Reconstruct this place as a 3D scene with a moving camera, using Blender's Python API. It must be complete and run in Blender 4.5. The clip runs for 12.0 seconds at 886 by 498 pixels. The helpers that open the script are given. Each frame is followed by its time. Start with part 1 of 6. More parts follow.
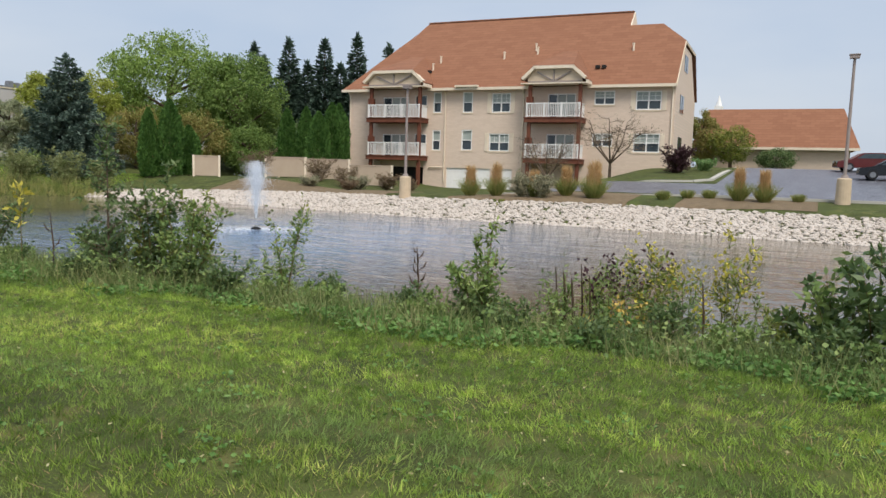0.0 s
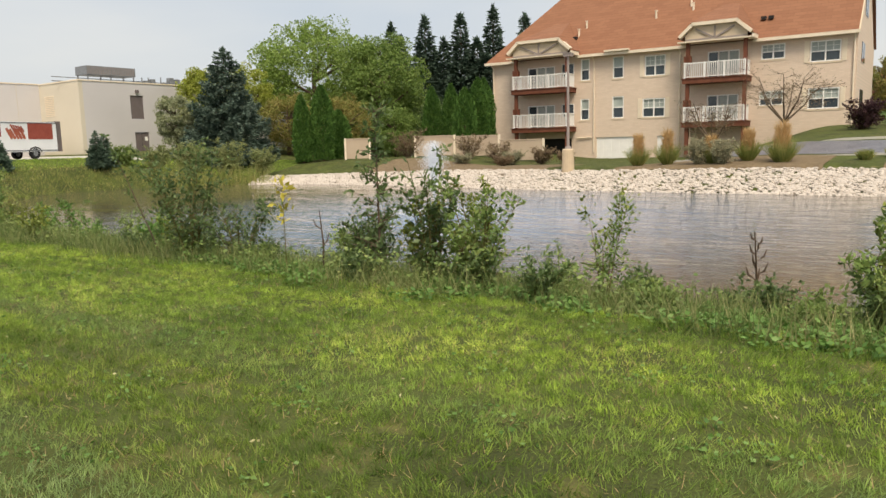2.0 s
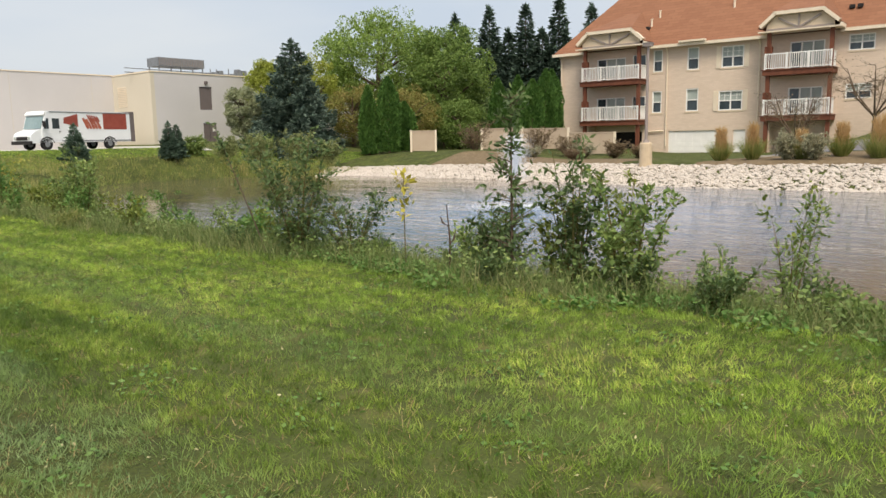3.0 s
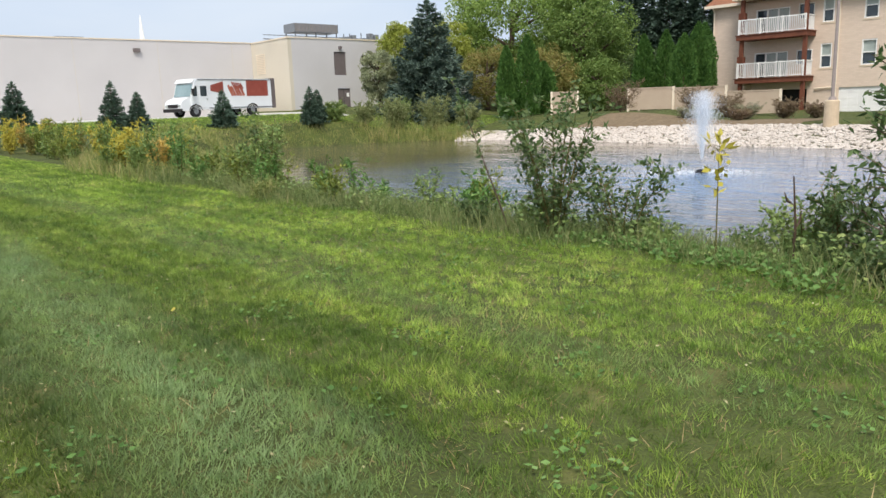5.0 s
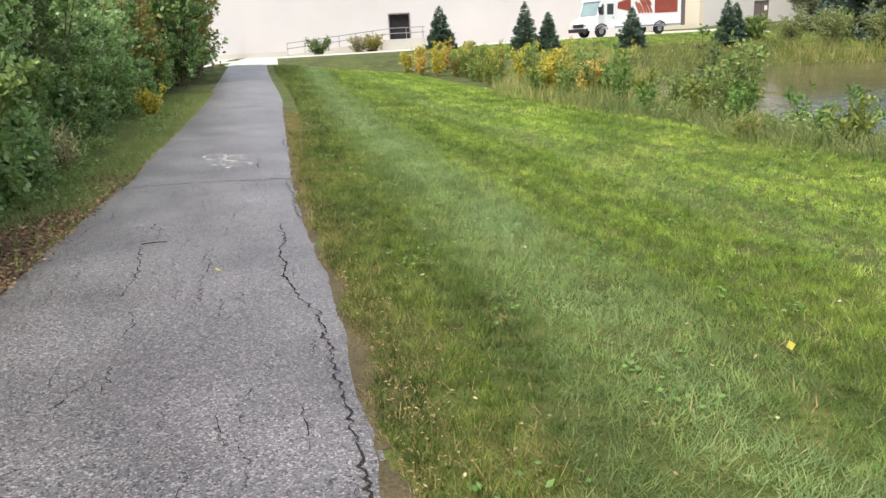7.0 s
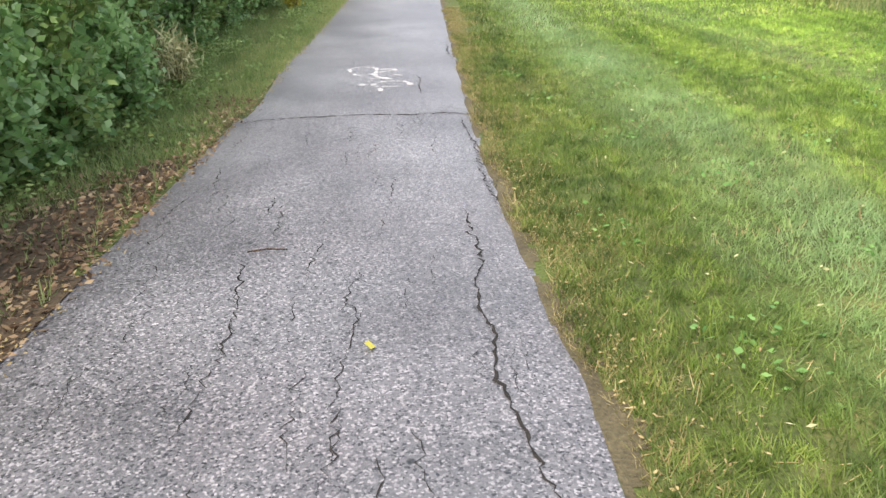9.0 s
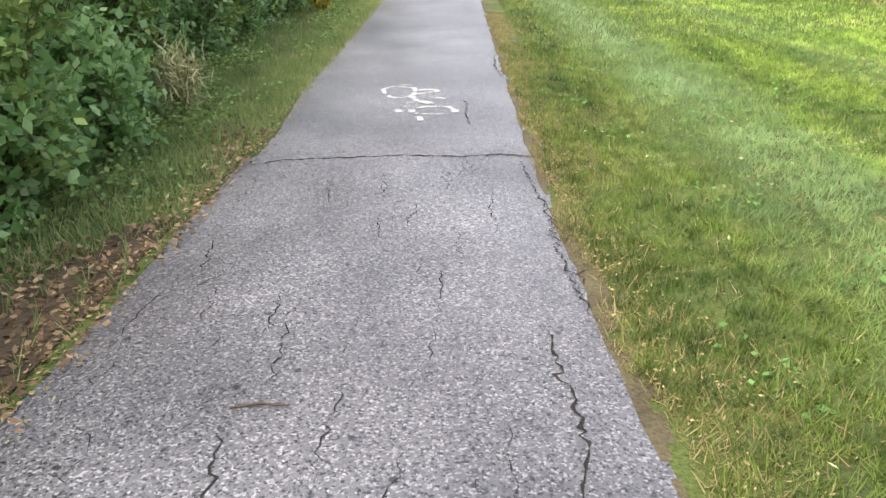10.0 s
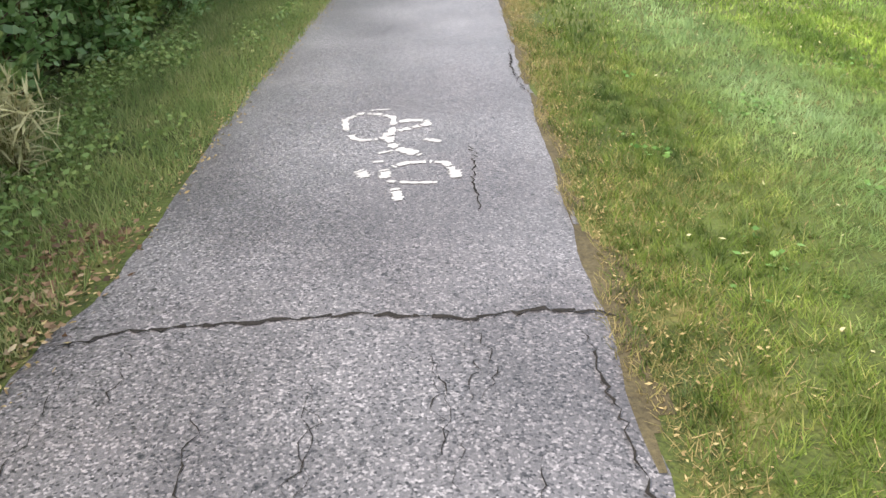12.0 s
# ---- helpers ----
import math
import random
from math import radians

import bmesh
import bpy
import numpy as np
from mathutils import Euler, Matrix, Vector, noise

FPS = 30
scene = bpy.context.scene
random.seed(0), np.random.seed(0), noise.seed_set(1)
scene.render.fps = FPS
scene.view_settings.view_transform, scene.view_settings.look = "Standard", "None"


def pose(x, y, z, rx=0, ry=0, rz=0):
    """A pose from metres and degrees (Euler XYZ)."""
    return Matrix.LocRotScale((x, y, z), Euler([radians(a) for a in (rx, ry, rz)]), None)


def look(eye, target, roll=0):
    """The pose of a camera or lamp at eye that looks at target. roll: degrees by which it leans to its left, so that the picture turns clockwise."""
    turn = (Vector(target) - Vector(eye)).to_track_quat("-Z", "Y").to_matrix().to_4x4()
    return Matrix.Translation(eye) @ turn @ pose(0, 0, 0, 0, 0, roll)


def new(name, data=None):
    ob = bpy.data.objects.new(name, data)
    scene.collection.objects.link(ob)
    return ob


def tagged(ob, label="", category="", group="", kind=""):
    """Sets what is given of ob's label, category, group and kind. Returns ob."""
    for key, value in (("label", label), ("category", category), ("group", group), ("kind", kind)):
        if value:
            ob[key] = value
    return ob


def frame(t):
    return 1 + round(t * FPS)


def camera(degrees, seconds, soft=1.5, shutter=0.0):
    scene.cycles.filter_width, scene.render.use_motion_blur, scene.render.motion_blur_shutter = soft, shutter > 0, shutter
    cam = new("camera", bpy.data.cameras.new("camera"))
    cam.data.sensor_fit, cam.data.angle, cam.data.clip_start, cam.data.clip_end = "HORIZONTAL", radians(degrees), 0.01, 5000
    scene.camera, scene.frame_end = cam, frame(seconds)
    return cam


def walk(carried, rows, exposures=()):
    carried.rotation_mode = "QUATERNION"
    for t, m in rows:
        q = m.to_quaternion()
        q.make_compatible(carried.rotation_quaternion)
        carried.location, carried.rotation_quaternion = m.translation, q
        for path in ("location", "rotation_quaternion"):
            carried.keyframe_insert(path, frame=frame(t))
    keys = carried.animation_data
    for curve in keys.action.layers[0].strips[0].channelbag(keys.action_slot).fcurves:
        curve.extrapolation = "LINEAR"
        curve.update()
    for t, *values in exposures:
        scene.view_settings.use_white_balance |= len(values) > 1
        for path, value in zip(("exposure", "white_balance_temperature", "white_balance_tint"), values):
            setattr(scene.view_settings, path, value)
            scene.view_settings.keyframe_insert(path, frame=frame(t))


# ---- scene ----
cam = camera(61.7, 12.0)
PATH = [
    (0, (0.134, 0.001, 1.548), (1.912, 0.894, 1.34), 1.7),
    (0.5, (0.112, 0.619, 1.556), (1.883, 1.524, 1.345), 1.8),
    (1, (0.125, 1.261, 1.519), (1.842, 2.251, 1.246), 0.5),
    (1.5, (0.121, 1.918, 1.54), (1.755, 3.037, 1.258), -0.1),
    (2, (0.13, 2.576, 1.588), (1.723, 3.753, 1.31), -1.4),
    (2.5, (0.156, 3.254, 1.571), (1.703, 4.49, 1.29), -1.2),
    (2.7, (0.164, 3.487, 1.586), (1.693, 4.744, 1.3), -1.0),
    (4.3, (0.157, 5.662, 1.52), (1.519, 7.086, 1.181), -2.5),
    (4.5, (0.143, 5.921, 1.555), (1.478, 7.368, 1.204), -2.5),
    (5, (0.154, 6.564, 1.542), (1.428, 8.058, 1.162), -1.9),
    (5.5, (0.114, 7.226, 1.562), (1.299, 8.781, 1.139), -1.3),
    (6, (0.043, 7.894, 1.618), (1.042, 9.566, 1.163), -2.4),
    (6.5, (0.019, 8.599, 1.568), (0.731, 10.401, 1.074), -3.0),
    (7, (-0.094, 9.28, 1.55), (0.29, 11.168, 1.014), -3.3),
    (7.2, (-0.118, 9.496, 1.565), (0.184, 11.398, 1.023), -3.5),
    (8.8, (-0.368, 11.915, 1.535), (-0.374, 13.755, 0.752), -3.6),
    (9, (-0.368, 12.171, 1.485), (-0.366, 14.013, 0.704), -3.7),
    (9.5, (-0.48, 12.826, 1.519), (-0.603, 14.652, 0.712), -3.0),
    (10, (-0.519, 13.541, 1.504), (-0.59, 15.38, 0.721), -3.3),
    (10.5, (-0.479, 14.207, 1.519), (-0.441, 16.114, 0.916), -4.6),
    (11, (-0.576, 14.878, 1.491), (-0.694, 16.746, 0.786), -3.1),
    (11.5, (-0.53, 15.577, 1.494), (-0.488, 17.371, 0.611), -4.9),
    (12, (-0.516, 16.304, 1.514), (-0.6, 18.084, 0.605), -4.4),
]
EXPOSURES = [(0.0, 0.12, 6500, 10), (0.5, 0.13, 6650, 10), (1.0, 0.28, 7600, 10), (2.0, 0.3, 7600, 10), (2.6, 0.3, 7400, 10), (4.4, 0.33, 6500, 10), (5.5, 0.48, 6500, 10), (6.5, 0.58, 6850, 10), (7.2, 0.98, 6850, 10), (8.8, 1.35, 6600, 10), (11.4, 1.42, 6600, 10), (12.0, 1.32, 6700, 10)]
walk(cam, [(t, look(eye, target, roll)) for t, eye, target, roll in PATH], EXPOSURES)

# ---- light ----
SUN_EL, SUN_AZ = 55.0, 226.0
world = bpy.data.worlds.new("overcast_world")
scene.world = world
world.use_nodes = True
wn, wl = world.node_tree.nodes, world.node_tree.links
sky = wn.new("ShaderNodeTexSky")
sky.sky_type = "NISHITA"
sky.sun_disc = False
sky.sun_elevation = radians(SUN_EL)
sky.sun_rotation = radians(SUN_AZ)
sky.dust_density = 4.0
sky_scale = wn.new("ShaderNodeVectorMath")
sky_scale.operation = "SCALE"
sky_scale.inputs[3].default_value = 0.10
wl.new(sky.outputs[0], sky_scale.inputs[0])
w_co = wn.new("ShaderNodeTexCoord")
w_map = wn.new("ShaderNodeMapping")
w_map.inputs["Scale"].default_value = (1.2, 1.2, 4.0)
w_noise = wn.new("ShaderNodeTexNoise")
w_noise.inputs["Scale"].default_value = 1.6
w_noise.inputs["Detail"].default_value = 5.0
w_ramp = wn.new("ShaderNodeValToRGB")
w_ramp.color_ramp.elements[0].position, w_ramp.color_ramp.elements[0].color = 0.32, (0.57, 0.68, 0.85, 1)
w_ramp.color_ramp.elements[1].position, w_ramp.color_ramp.elements[1].color = 0.70, (0.73, 0.80, 0.90, 1)
wl.new(w_co.outputs["Generated"], w_map.inputs[0])
wl.new(w_map.outputs[0], w_noise.inputs[0])
wl.new(w_noise.outputs[0], w_ramp.inputs[0])
w_mix = wn.new("ShaderNodeMixRGB")
w_mix.inputs[0].default_value = 0.78
wl.new(sky_scale.outputs[0], w_mix.inputs[1])
wl.new(w_ramp.outputs[0], w_mix.inputs[2])
wl.new(w_mix.outputs[0], wn["Background"].inputs[0])
wn["Background"].inputs[1].default_value = 0.92

sun = new("sun", bpy.data.lights.new("sun", "SUN"))
sun.data.energy, sun.data.angle, sun.data.color = 2.75, radians(24), (1.0, 0.95, 0.87)
_az, _el = radians(SUN_AZ), radians(SUN_EL)
SUN_DIR = Vector((math.sin(_az) * math.cos(_el), math.cos(_az) * math.cos(_el), math.sin(_el)))
sun.matrix_world = look(SUN_DIR * 60, (0, 0, 0))
scene.view_settings.exposure = 0.0


# ---- materials ----
def srgb(r, g, b):
    return tuple(((c / 255 + 0.055) / 1.055) ** 2.4 if c > 10 else c / 255 / 12.92 for c in (r, g, b)) + (1.0,)


def material(name, c1, c2=None, c3=None, rough=0.8, scale=4.0, fine=40.0, bump=0.2, metal=0.0, stretch=(1, 1, 1), ior=1.45, spec=0.4, dist=0.01):
    """Two scales of noise between two colours, a third for stains, and a fine bump."""
    m = bpy.data.materials.new(name)
    m.use_nodes = True
    n, l = m.node_tree.nodes, m.node_tree.links
    p = n["Principled BSDF"]
    p.inputs["Roughness"].default_value, p.inputs["Metallic"].default_value = rough, metal
    p.inputs["IOR"].default_value, p.inputs["Specular IOR Level"].default_value = ior, spec
    c2 = c2 or tuple(v * 0.8 for v in c1[:3]) + (1,)
    co, mp = n.new("ShaderNodeTexCoord"), n.new("ShaderNodeMapping")
    mp.inputs["Scale"].default_value = stretch
    l.new(co.outputs["Object"], mp.inputs[0])
    big, small = n.new("ShaderNodeTexNoise"), n.new("ShaderNodeTexNoise")
    big.inputs["Scale"].default_value, big.inputs["Detail"].default_value = scale, 6
    small.inputs["Scale"].default_value, small.inputs["Detail"].default_value = fine, 3
    l.new(mp.outputs[0], big.inputs[0]), l.new(mp.outputs[0], small.inputs[0])
    add = n.new("ShaderNodeMath")
    add.operation, add.inputs[1].default_value = "MULTIPLY_ADD", 0.5
    half = n.new("ShaderNodeMath")
    half.operation, half.inputs[1].default_value = "MULTIPLY", 0.5
    l.new(small.outputs[0], half.inputs[0]), l.new(big.outputs[0], add.inputs[0]), l.new(half.outputs[0], add.inputs[2])
    ramp = n.new("ShaderNodeValToRGB")
    e = ramp.color_ramp.elements
    e[0].position, e[0].color, e[1].position, e[1].color = 0.36, c1, 0.64, c2
    if c3:
        x = e.new(0.72)
        x.color = c3
    l.new(add.outputs[0], ramp.inputs[0]), l.new(ramp.outputs[0], p.inputs["Base Color"])
    if bump:
        b = n.new("ShaderNodeBump")
        b.inputs["Strength"].default_value, b.inputs["Distance"].default_value = bump, dist
        l.new(small.outputs[0], b.inputs["Height"]), l.new(b.outputs[0], p.inputs["Normal"])
    return m


def leaf_material(name, colours, rough=0.55, glow=0.3, patch=1.5, spec=0.3):
    """Leaves: each island takes its own colour from the ramp, and lets some light through."""
    m = bpy.data.materials.new(name)
    m.use_nodes = True
    n, l = m.node_tree.nodes, m.node_tree.links
    p, out = n["Principled BSDF"], n["Material Output"]
    geo, ramp = n.new("ShaderNodeNewGeometry"), n.new("ShaderNodeValToRGB")
    e = ramp.color_ramp.elements
    e[0].color, e[1].color, e[1].position = colours[0], colours[-1], 1.0
    for i, c in enumerate(colours[1:-1]):
        e.new((i + 1) / (len(colours) - 1)).color = c
    co, no = n.new("ShaderNodeTexCoord"), n.new("ShaderNodeTexNoise")
    no.inputs["Scale"].default_value, no.inputs["Detail"].default_value = patch, 4
    l.new(co.outputs["Object"], no.inputs[0])
    mx = n.new("ShaderNodeMath")
    mx.operation, mx.inputs[1].default_value = "MULTIPLY_ADD", 0.55
    sub = n.new("ShaderNodeMapRange")
    sub.inputs[1].default_value, sub.inputs[2].default_value, sub.inputs[3].default_value, sub.inputs[4].default_value = 0.3, 0.7, 0.0, 0.45
    l.new(no.outputs[0], sub.inputs[0])
    l.new(geo.outputs["Random Per Island"], mx.inputs[0]), l.new(sub.outputs[0], mx.inputs[2]), l.new(mx.outputs[0], ramp.inputs[0])
    l.new(ramp.outputs[0], p.inputs["Base Color"])
    p.inputs["Roughness"].default_value, p.inputs["Specular IOR Level"].default_value = rough, spec
    t, mix = n.new("ShaderNodeBsdfTranslucent"), n.new("ShaderNodeMixShader")
    mix.inputs[0].default_value = glow
    l.new(ramp.outputs[0], t.inputs[0])
    l.new(p.outputs[0], mix.inputs[1]), l.new(t.outputs[0], mix.inputs[2]), l.new(mix.outputs[0], out.inputs[0])
    return m


def grass_ground():
    """Mown turf: patches, mowing bands along the path, thatch showing through."""
    m = material("turf", srgb(56, 62, 30), srgb(88, 98, 44), None, 0.95, 0.8, 48, 0.7, dist=0.03)
    n, l = m.node_tree.nodes, m.node_tree.links
    p = n["Principled BSDF"]
    ramp = n["Color Ramp"]
    co = n["Texture Coordinate"]
    patch = n.new("ShaderNodeTexNoise")
    patch.inputs["Scale"].default_value, patch.inputs["Detail"].default_value = 2.4, 5
    l.new(co.outputs["Object"], patch.inputs[0])
    pr = n.new("ShaderNodeValToRGB")
    pr.color_ramp.elements[0].position, pr.color_ramp.elements[1].position = 0.56, 0.72
    l.new(patch.outputs[0], pr.inputs[0])
    dry = n.new("ShaderNodeMixRGB")
    dry.inputs[2].default_value = srgb(138, 128, 78)
    sc = n.new("ShaderNodeMath")
    sc.operation, sc.inputs[1].default_value = "MULTIPLY", 0.45
    l.new(pr.outputs[0], sc.inputs[0]), l.new(sc.outputs[0], dry.inputs[0])
    l.new(ramp.outputs[0], dry.inputs[1]), l.new(dry.outputs[0], p.inputs["Base Color"])
    return m


def lawn_blade_material():
    """Lawn blades: tufts of blue-green, deep green and yellow-green, straw here and there, mowing bands along the path."""
    m = leaf_material("lawn_blades", [srgb(*c) for c in ((75, 95, 48), (97, 121, 59), (117, 140, 72), (140, 157, 88), (190, 182, 132))], 0.55, 0.4, 0.7)
    n, l = m.node_tree.nodes, m.node_tree.links
    co, ramp = n["Texture Coordinate"], n["Color Ramp"]

    def noise_at(scale, stretch, detail):
        mp, no = n.new("ShaderNodeMapping"), n.new("ShaderNodeTexNoise")
        mp.inputs["Scale"].default_value = stretch
        no.inputs["Scale"].default_value, no.inputs["Detail"].default_value = scale, detail
        l.new(co.outputs["Object"], mp.inputs[0]), l.new(mp.outputs[0], no.inputs[0])
        return no

    def toned(source, lo, hi, c_lo, c_hi, under):
        tone = n.new("ShaderNodeValToRGB")
        e = tone.color_ramp.elements
        e[0].position, e[0].color, e[1].position, e[1].color = lo, c_lo, hi, c_hi
        l.new(source, tone.inputs[0])
        mul = n.new("ShaderNodeMixRGB")
        mul.blend_type, mul.inputs[0].default_value = "MULTIPLY", 1.0
        l.new(under, mul.inputs[1]), l.new(tone.outputs[0], mul.inputs[2])
        return mul.outputs[0]

    tuft = noise_at(7.5, (1, 0.8, 1), 5)
    col = toned(tuft.outputs[0], 0.38, 0.63, (0.54, 0.58, 0.53, 1), (1.16, 1.15, 1.08, 1), ramp.outputs[0])
    # swathes left by the mower, long along the path
    col = toned(noise_at(1.0, (2.6, 0.3, 1), 4).outputs[0], 0.36, 0.64, (0.66, 0.72, 0.70, 1), (1.3, 1.26, 1.08, 1), col)
    # darker and browner beside the path, brighter and yellower further out
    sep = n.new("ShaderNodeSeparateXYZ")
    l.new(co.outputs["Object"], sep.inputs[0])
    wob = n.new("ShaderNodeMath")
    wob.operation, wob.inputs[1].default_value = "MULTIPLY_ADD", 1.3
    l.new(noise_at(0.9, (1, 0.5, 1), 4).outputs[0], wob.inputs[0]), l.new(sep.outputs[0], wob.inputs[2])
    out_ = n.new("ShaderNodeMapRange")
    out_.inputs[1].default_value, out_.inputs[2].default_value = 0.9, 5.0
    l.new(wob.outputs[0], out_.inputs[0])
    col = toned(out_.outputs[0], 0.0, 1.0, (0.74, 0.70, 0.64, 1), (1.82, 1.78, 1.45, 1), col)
    # the mower's paler blue-green tracks beside the path, ragged at their edges
    rag = n.new("ShaderNodeMath")
    rag.operation, rag.inputs[1].default_value = "MULTIPLY_ADD", 0.9
    l.new(noise_at(2.2, (1.6, 0.5, 1), 6).outputs[0], rag.inputs[0]), l.new(sep.outputs[0], rag.inputs[2])
    fade = noise_at(0.55, (1, 1, 1), 3)
    total = None
    for centre, half, strength in ((2.0, 0.75, 0.8), (4.1, 0.5, 0.3)):
        off, near = n.new("ShaderNodeMath"), n.new("ShaderNodeMath")
        off.operation, off.inputs[1].default_value = "SUBTRACT", centre
        near.operation = "ABSOLUTE"
        l.new(rag.outputs[0], off.inputs[0]), l.new(off.outputs[0], near.inputs[0])
        mr = n.new("ShaderNodeMapRange")
        mr.inputs[1].default_value, mr.inputs[2].default_value, mr.inputs[3].default_value, mr.inputs[4].default_value = 0.08, half, strength, 0.0
        l.new(near.outputs[0], mr.inputs[0])
        if total is None:
            total = mr.outputs[0]
        else:
            ad = n.new("ShaderNodeMath")
            ad.operation = "ADD"
            l.new(total, ad.inputs[0]), l.new(mr.outputs[0], ad.inputs[1])
            total = ad.outputs[0]
    fr = n.new("ShaderNodeMapRange")
    fr.inputs[1].default_value, fr.inputs[2].default_value, fr.inputs[3].default_value, fr.inputs[4].default_value = 0.35, 0.6, 0.5, 1.0
    l.new(fade.outputs[0], fr.inputs[0])
    amount = n.new("ShaderNodeMath")
    amount.operation = "MULTIPLY"
    l.new(total, amount.inputs[0]), l.new(fr.outputs[0], amount.inputs[1])
    pale = n.new("ShaderNodeMixRGB")
    pale.inputs[2].default_value = srgb(164, 188, 132)
    l.new(amount.outputs[0], pale.inputs[0]), l.new(col, pale.inputs[1])
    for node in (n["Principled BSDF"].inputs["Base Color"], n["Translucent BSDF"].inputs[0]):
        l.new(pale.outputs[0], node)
    return m


def asphalt_material(name, dark, light, grit):
    m = material(name, dark, light, None, 0.41, 1.3, 120, 0.55, spec=0.8, dist=0.007)
    n, l = m.node_tree.nodes, m.node_tree.links
    p, co = n["Principled BSDF"], n["Texture Coordinate"]
    vor = n.new("ShaderNodeTexVoronoi")
    vor.inputs["Scale"].default_value = grit
    l.new(co.outputs["Object"], vor.inputs[0])
    cell = n.new("ShaderNodeSeparateColor")
    l.new(vor.outputs["Color"], cell.inputs[0])
    r = n.new("ShaderNodeValToRGB")
    e = r.color_ramp.elements
    e[0].color, e[1].color = (0.1, 0.1, 0.11, 1), (2.6, 2.57, 2.55, 1)
    mid = e.new(0.25)
    mid.color = (0.85, 0.85, 0.87, 1)
    mid2 = e.new(0.75)
    mid2.color = (1.1, 1.09, 1.1, 1)
    l.new(cell.outputs[0], r.inputs[0])
    mul = n.new("ShaderNodeMixRGB")
    mul.blend_type, mul.inputs[0].default_value = "MULTIPLY", 1.0
    l.new(n["Color Ramp"].outputs[0], mul.inputs[1]), l.new(r.outputs[0], mul.inputs[2])
    pit = n.new("ShaderNodeTexVoronoi")
    pit.inputs["Scale"].default_value = grit * 0.3
    l.new(co.outputs["Object"], pit.inputs[0])
    pr = n.new("ShaderNodeMapRange")
    pr.inputs[1].default_value, pr.inputs[2].default_value, pr.inputs[3].default_value, pr.inputs[4].default_value = 0.08, 0.2, 0.35, 1.0
    l.new(pit.outputs["Distance"], pr.inputs[0])
    worn = n.new("ShaderNodeMixRGB")
    worn.blend_type, worn.inputs[0].default_value = "MULTIPLY", 1.0
    l.new(mul.outputs[0], worn.inputs[1]), l.new(pr.outputs[0], worn.inputs[2])
    # broad weathering stains and small black pits
    st, sr = n.new("ShaderNodeTexNoise"), n.new("ShaderNodeValToRGB")
    st.inputs["Scale"].default_value, st.inputs["Detail"].default_value = 0.9, 7
    l.new(co.outputs["Object"], st.inputs[0]), l.new(st.outputs[0], sr.inputs[0])
    q = sr.color_ramp.elements
    q[0].position, q[0].color, q[1].position, q[1].color = 0.36, (0.80, 0.77, 0.77, 1), 0.62, (1.08, 1.08, 1.08, 1)
    stain = n.new("ShaderNodeMixRGB")
    stain.blend_type, stain.inputs[0].default_value = "MULTIPLY", 1.0
    l.new(worn.outputs[0], stain.inputs[1]), l.new(sr.outputs[0], stain.inputs[2])
    hole, hr_ = n.new("ShaderNodeTexVoronoi"), n.new("ShaderNodeMapRange")
    hole.inputs["Scale"].default_value = grit * 0.05
    hr_.inputs[1].default_value, hr_.inputs[2].default_value, hr_.inputs[3].default_value, hr_.inputs[4].default_value = 0.06, 0.10, 0.22, 1.0
    l.new(co.outputs["Object"], hole.inputs[0]), l.new(hole.outputs["Distance"], hr_.inputs[0])
    pits = n.new("ShaderNodeMixRGB")
    pits.blend_type, pits.inputs[0].default_value = "MULTIPLY", 1.0
    l.new(stain.outputs[0], pits.inputs[1]), l.new(hr_.outputs[0], pits.inputs[2])
    l.new(pits.outputs[0], p.inputs["Base Color"])
    return m


def brick_material(name, a, b, mortar, scale, squash=0.5, row=0.25, rough=0.9):
    m = material(name, a, b, None, rough, 3.0, 60, 0.3)
    n, l = m.node_tree.nodes, m.node_tree.links
    p, co = n["Principled BSDF"], n["Texture Coordinate"]
    mp = n.new("ShaderNodeMapping")
    mp.inputs["Rotation"].default_value = (radians(90), 0, 0)
    br = n.new("ShaderNodeTexBrick")
    br.inputs["Color1"].default_value, br.inputs["Color2"].default_value, br.inputs["Mortar"].default_value = a, b, mortar
    br.inputs["Scale"].default_value, br.inputs["Mortar Size"].default_value = scale, 0.012
    br.inputs["Brick Width"].default_value, br.inputs["Row Height"].default_value = squash, row
    l.new(co.outputs["Object"], mp.inputs[0]), l.new(mp.outputs[0], br.inputs[0])
    mul = n.new("ShaderNodeMixRGB")
    mul.blend_type, mul.inputs[0].default_value = "MIX", 0.3
    l.new(br.outputs[0], mul.inputs[1]), l.new(n["Color Ramp"].outputs[0], mul.inputs[2])
    l.new(mul.outputs[0], p.inputs["Base Color"])
    return m


TURF = grass_ground()
ROUGH_TURF = material("rough_turf", srgb(70, 82, 38), srgb(122, 122, 66), srgb(140, 128, 84), 0.95, 1.2, 30, 0.8, dist=0.05)
ASPHALT = asphalt_material("path_asphalt", srgb(80, 77, 78), srgb(108, 104, 105), 116)
ROAD = asphalt_material("road_asphalt", srgb(94, 95, 102), srgb(110, 111, 118), 20)
CONCRETE = material("concrete", srgb(176, 172, 164), srgb(196, 192, 184), None, 0.9, 0.6, 30, 0.2)
# dirt and the groove's shade, painted as one dark colour
CRACK_DIRT_SHADE = material("crack_dirt_shade", srgb(26, 23, 21), srgb(46, 41, 37), None, 0.95, 12, 80, 0.3)
ROAD_PAINT = material("worn_road_paint", srgb(190, 187, 184), srgb(158, 153, 152), srgb(126, 121, 121), 0.8, 9, 70, 0.3)
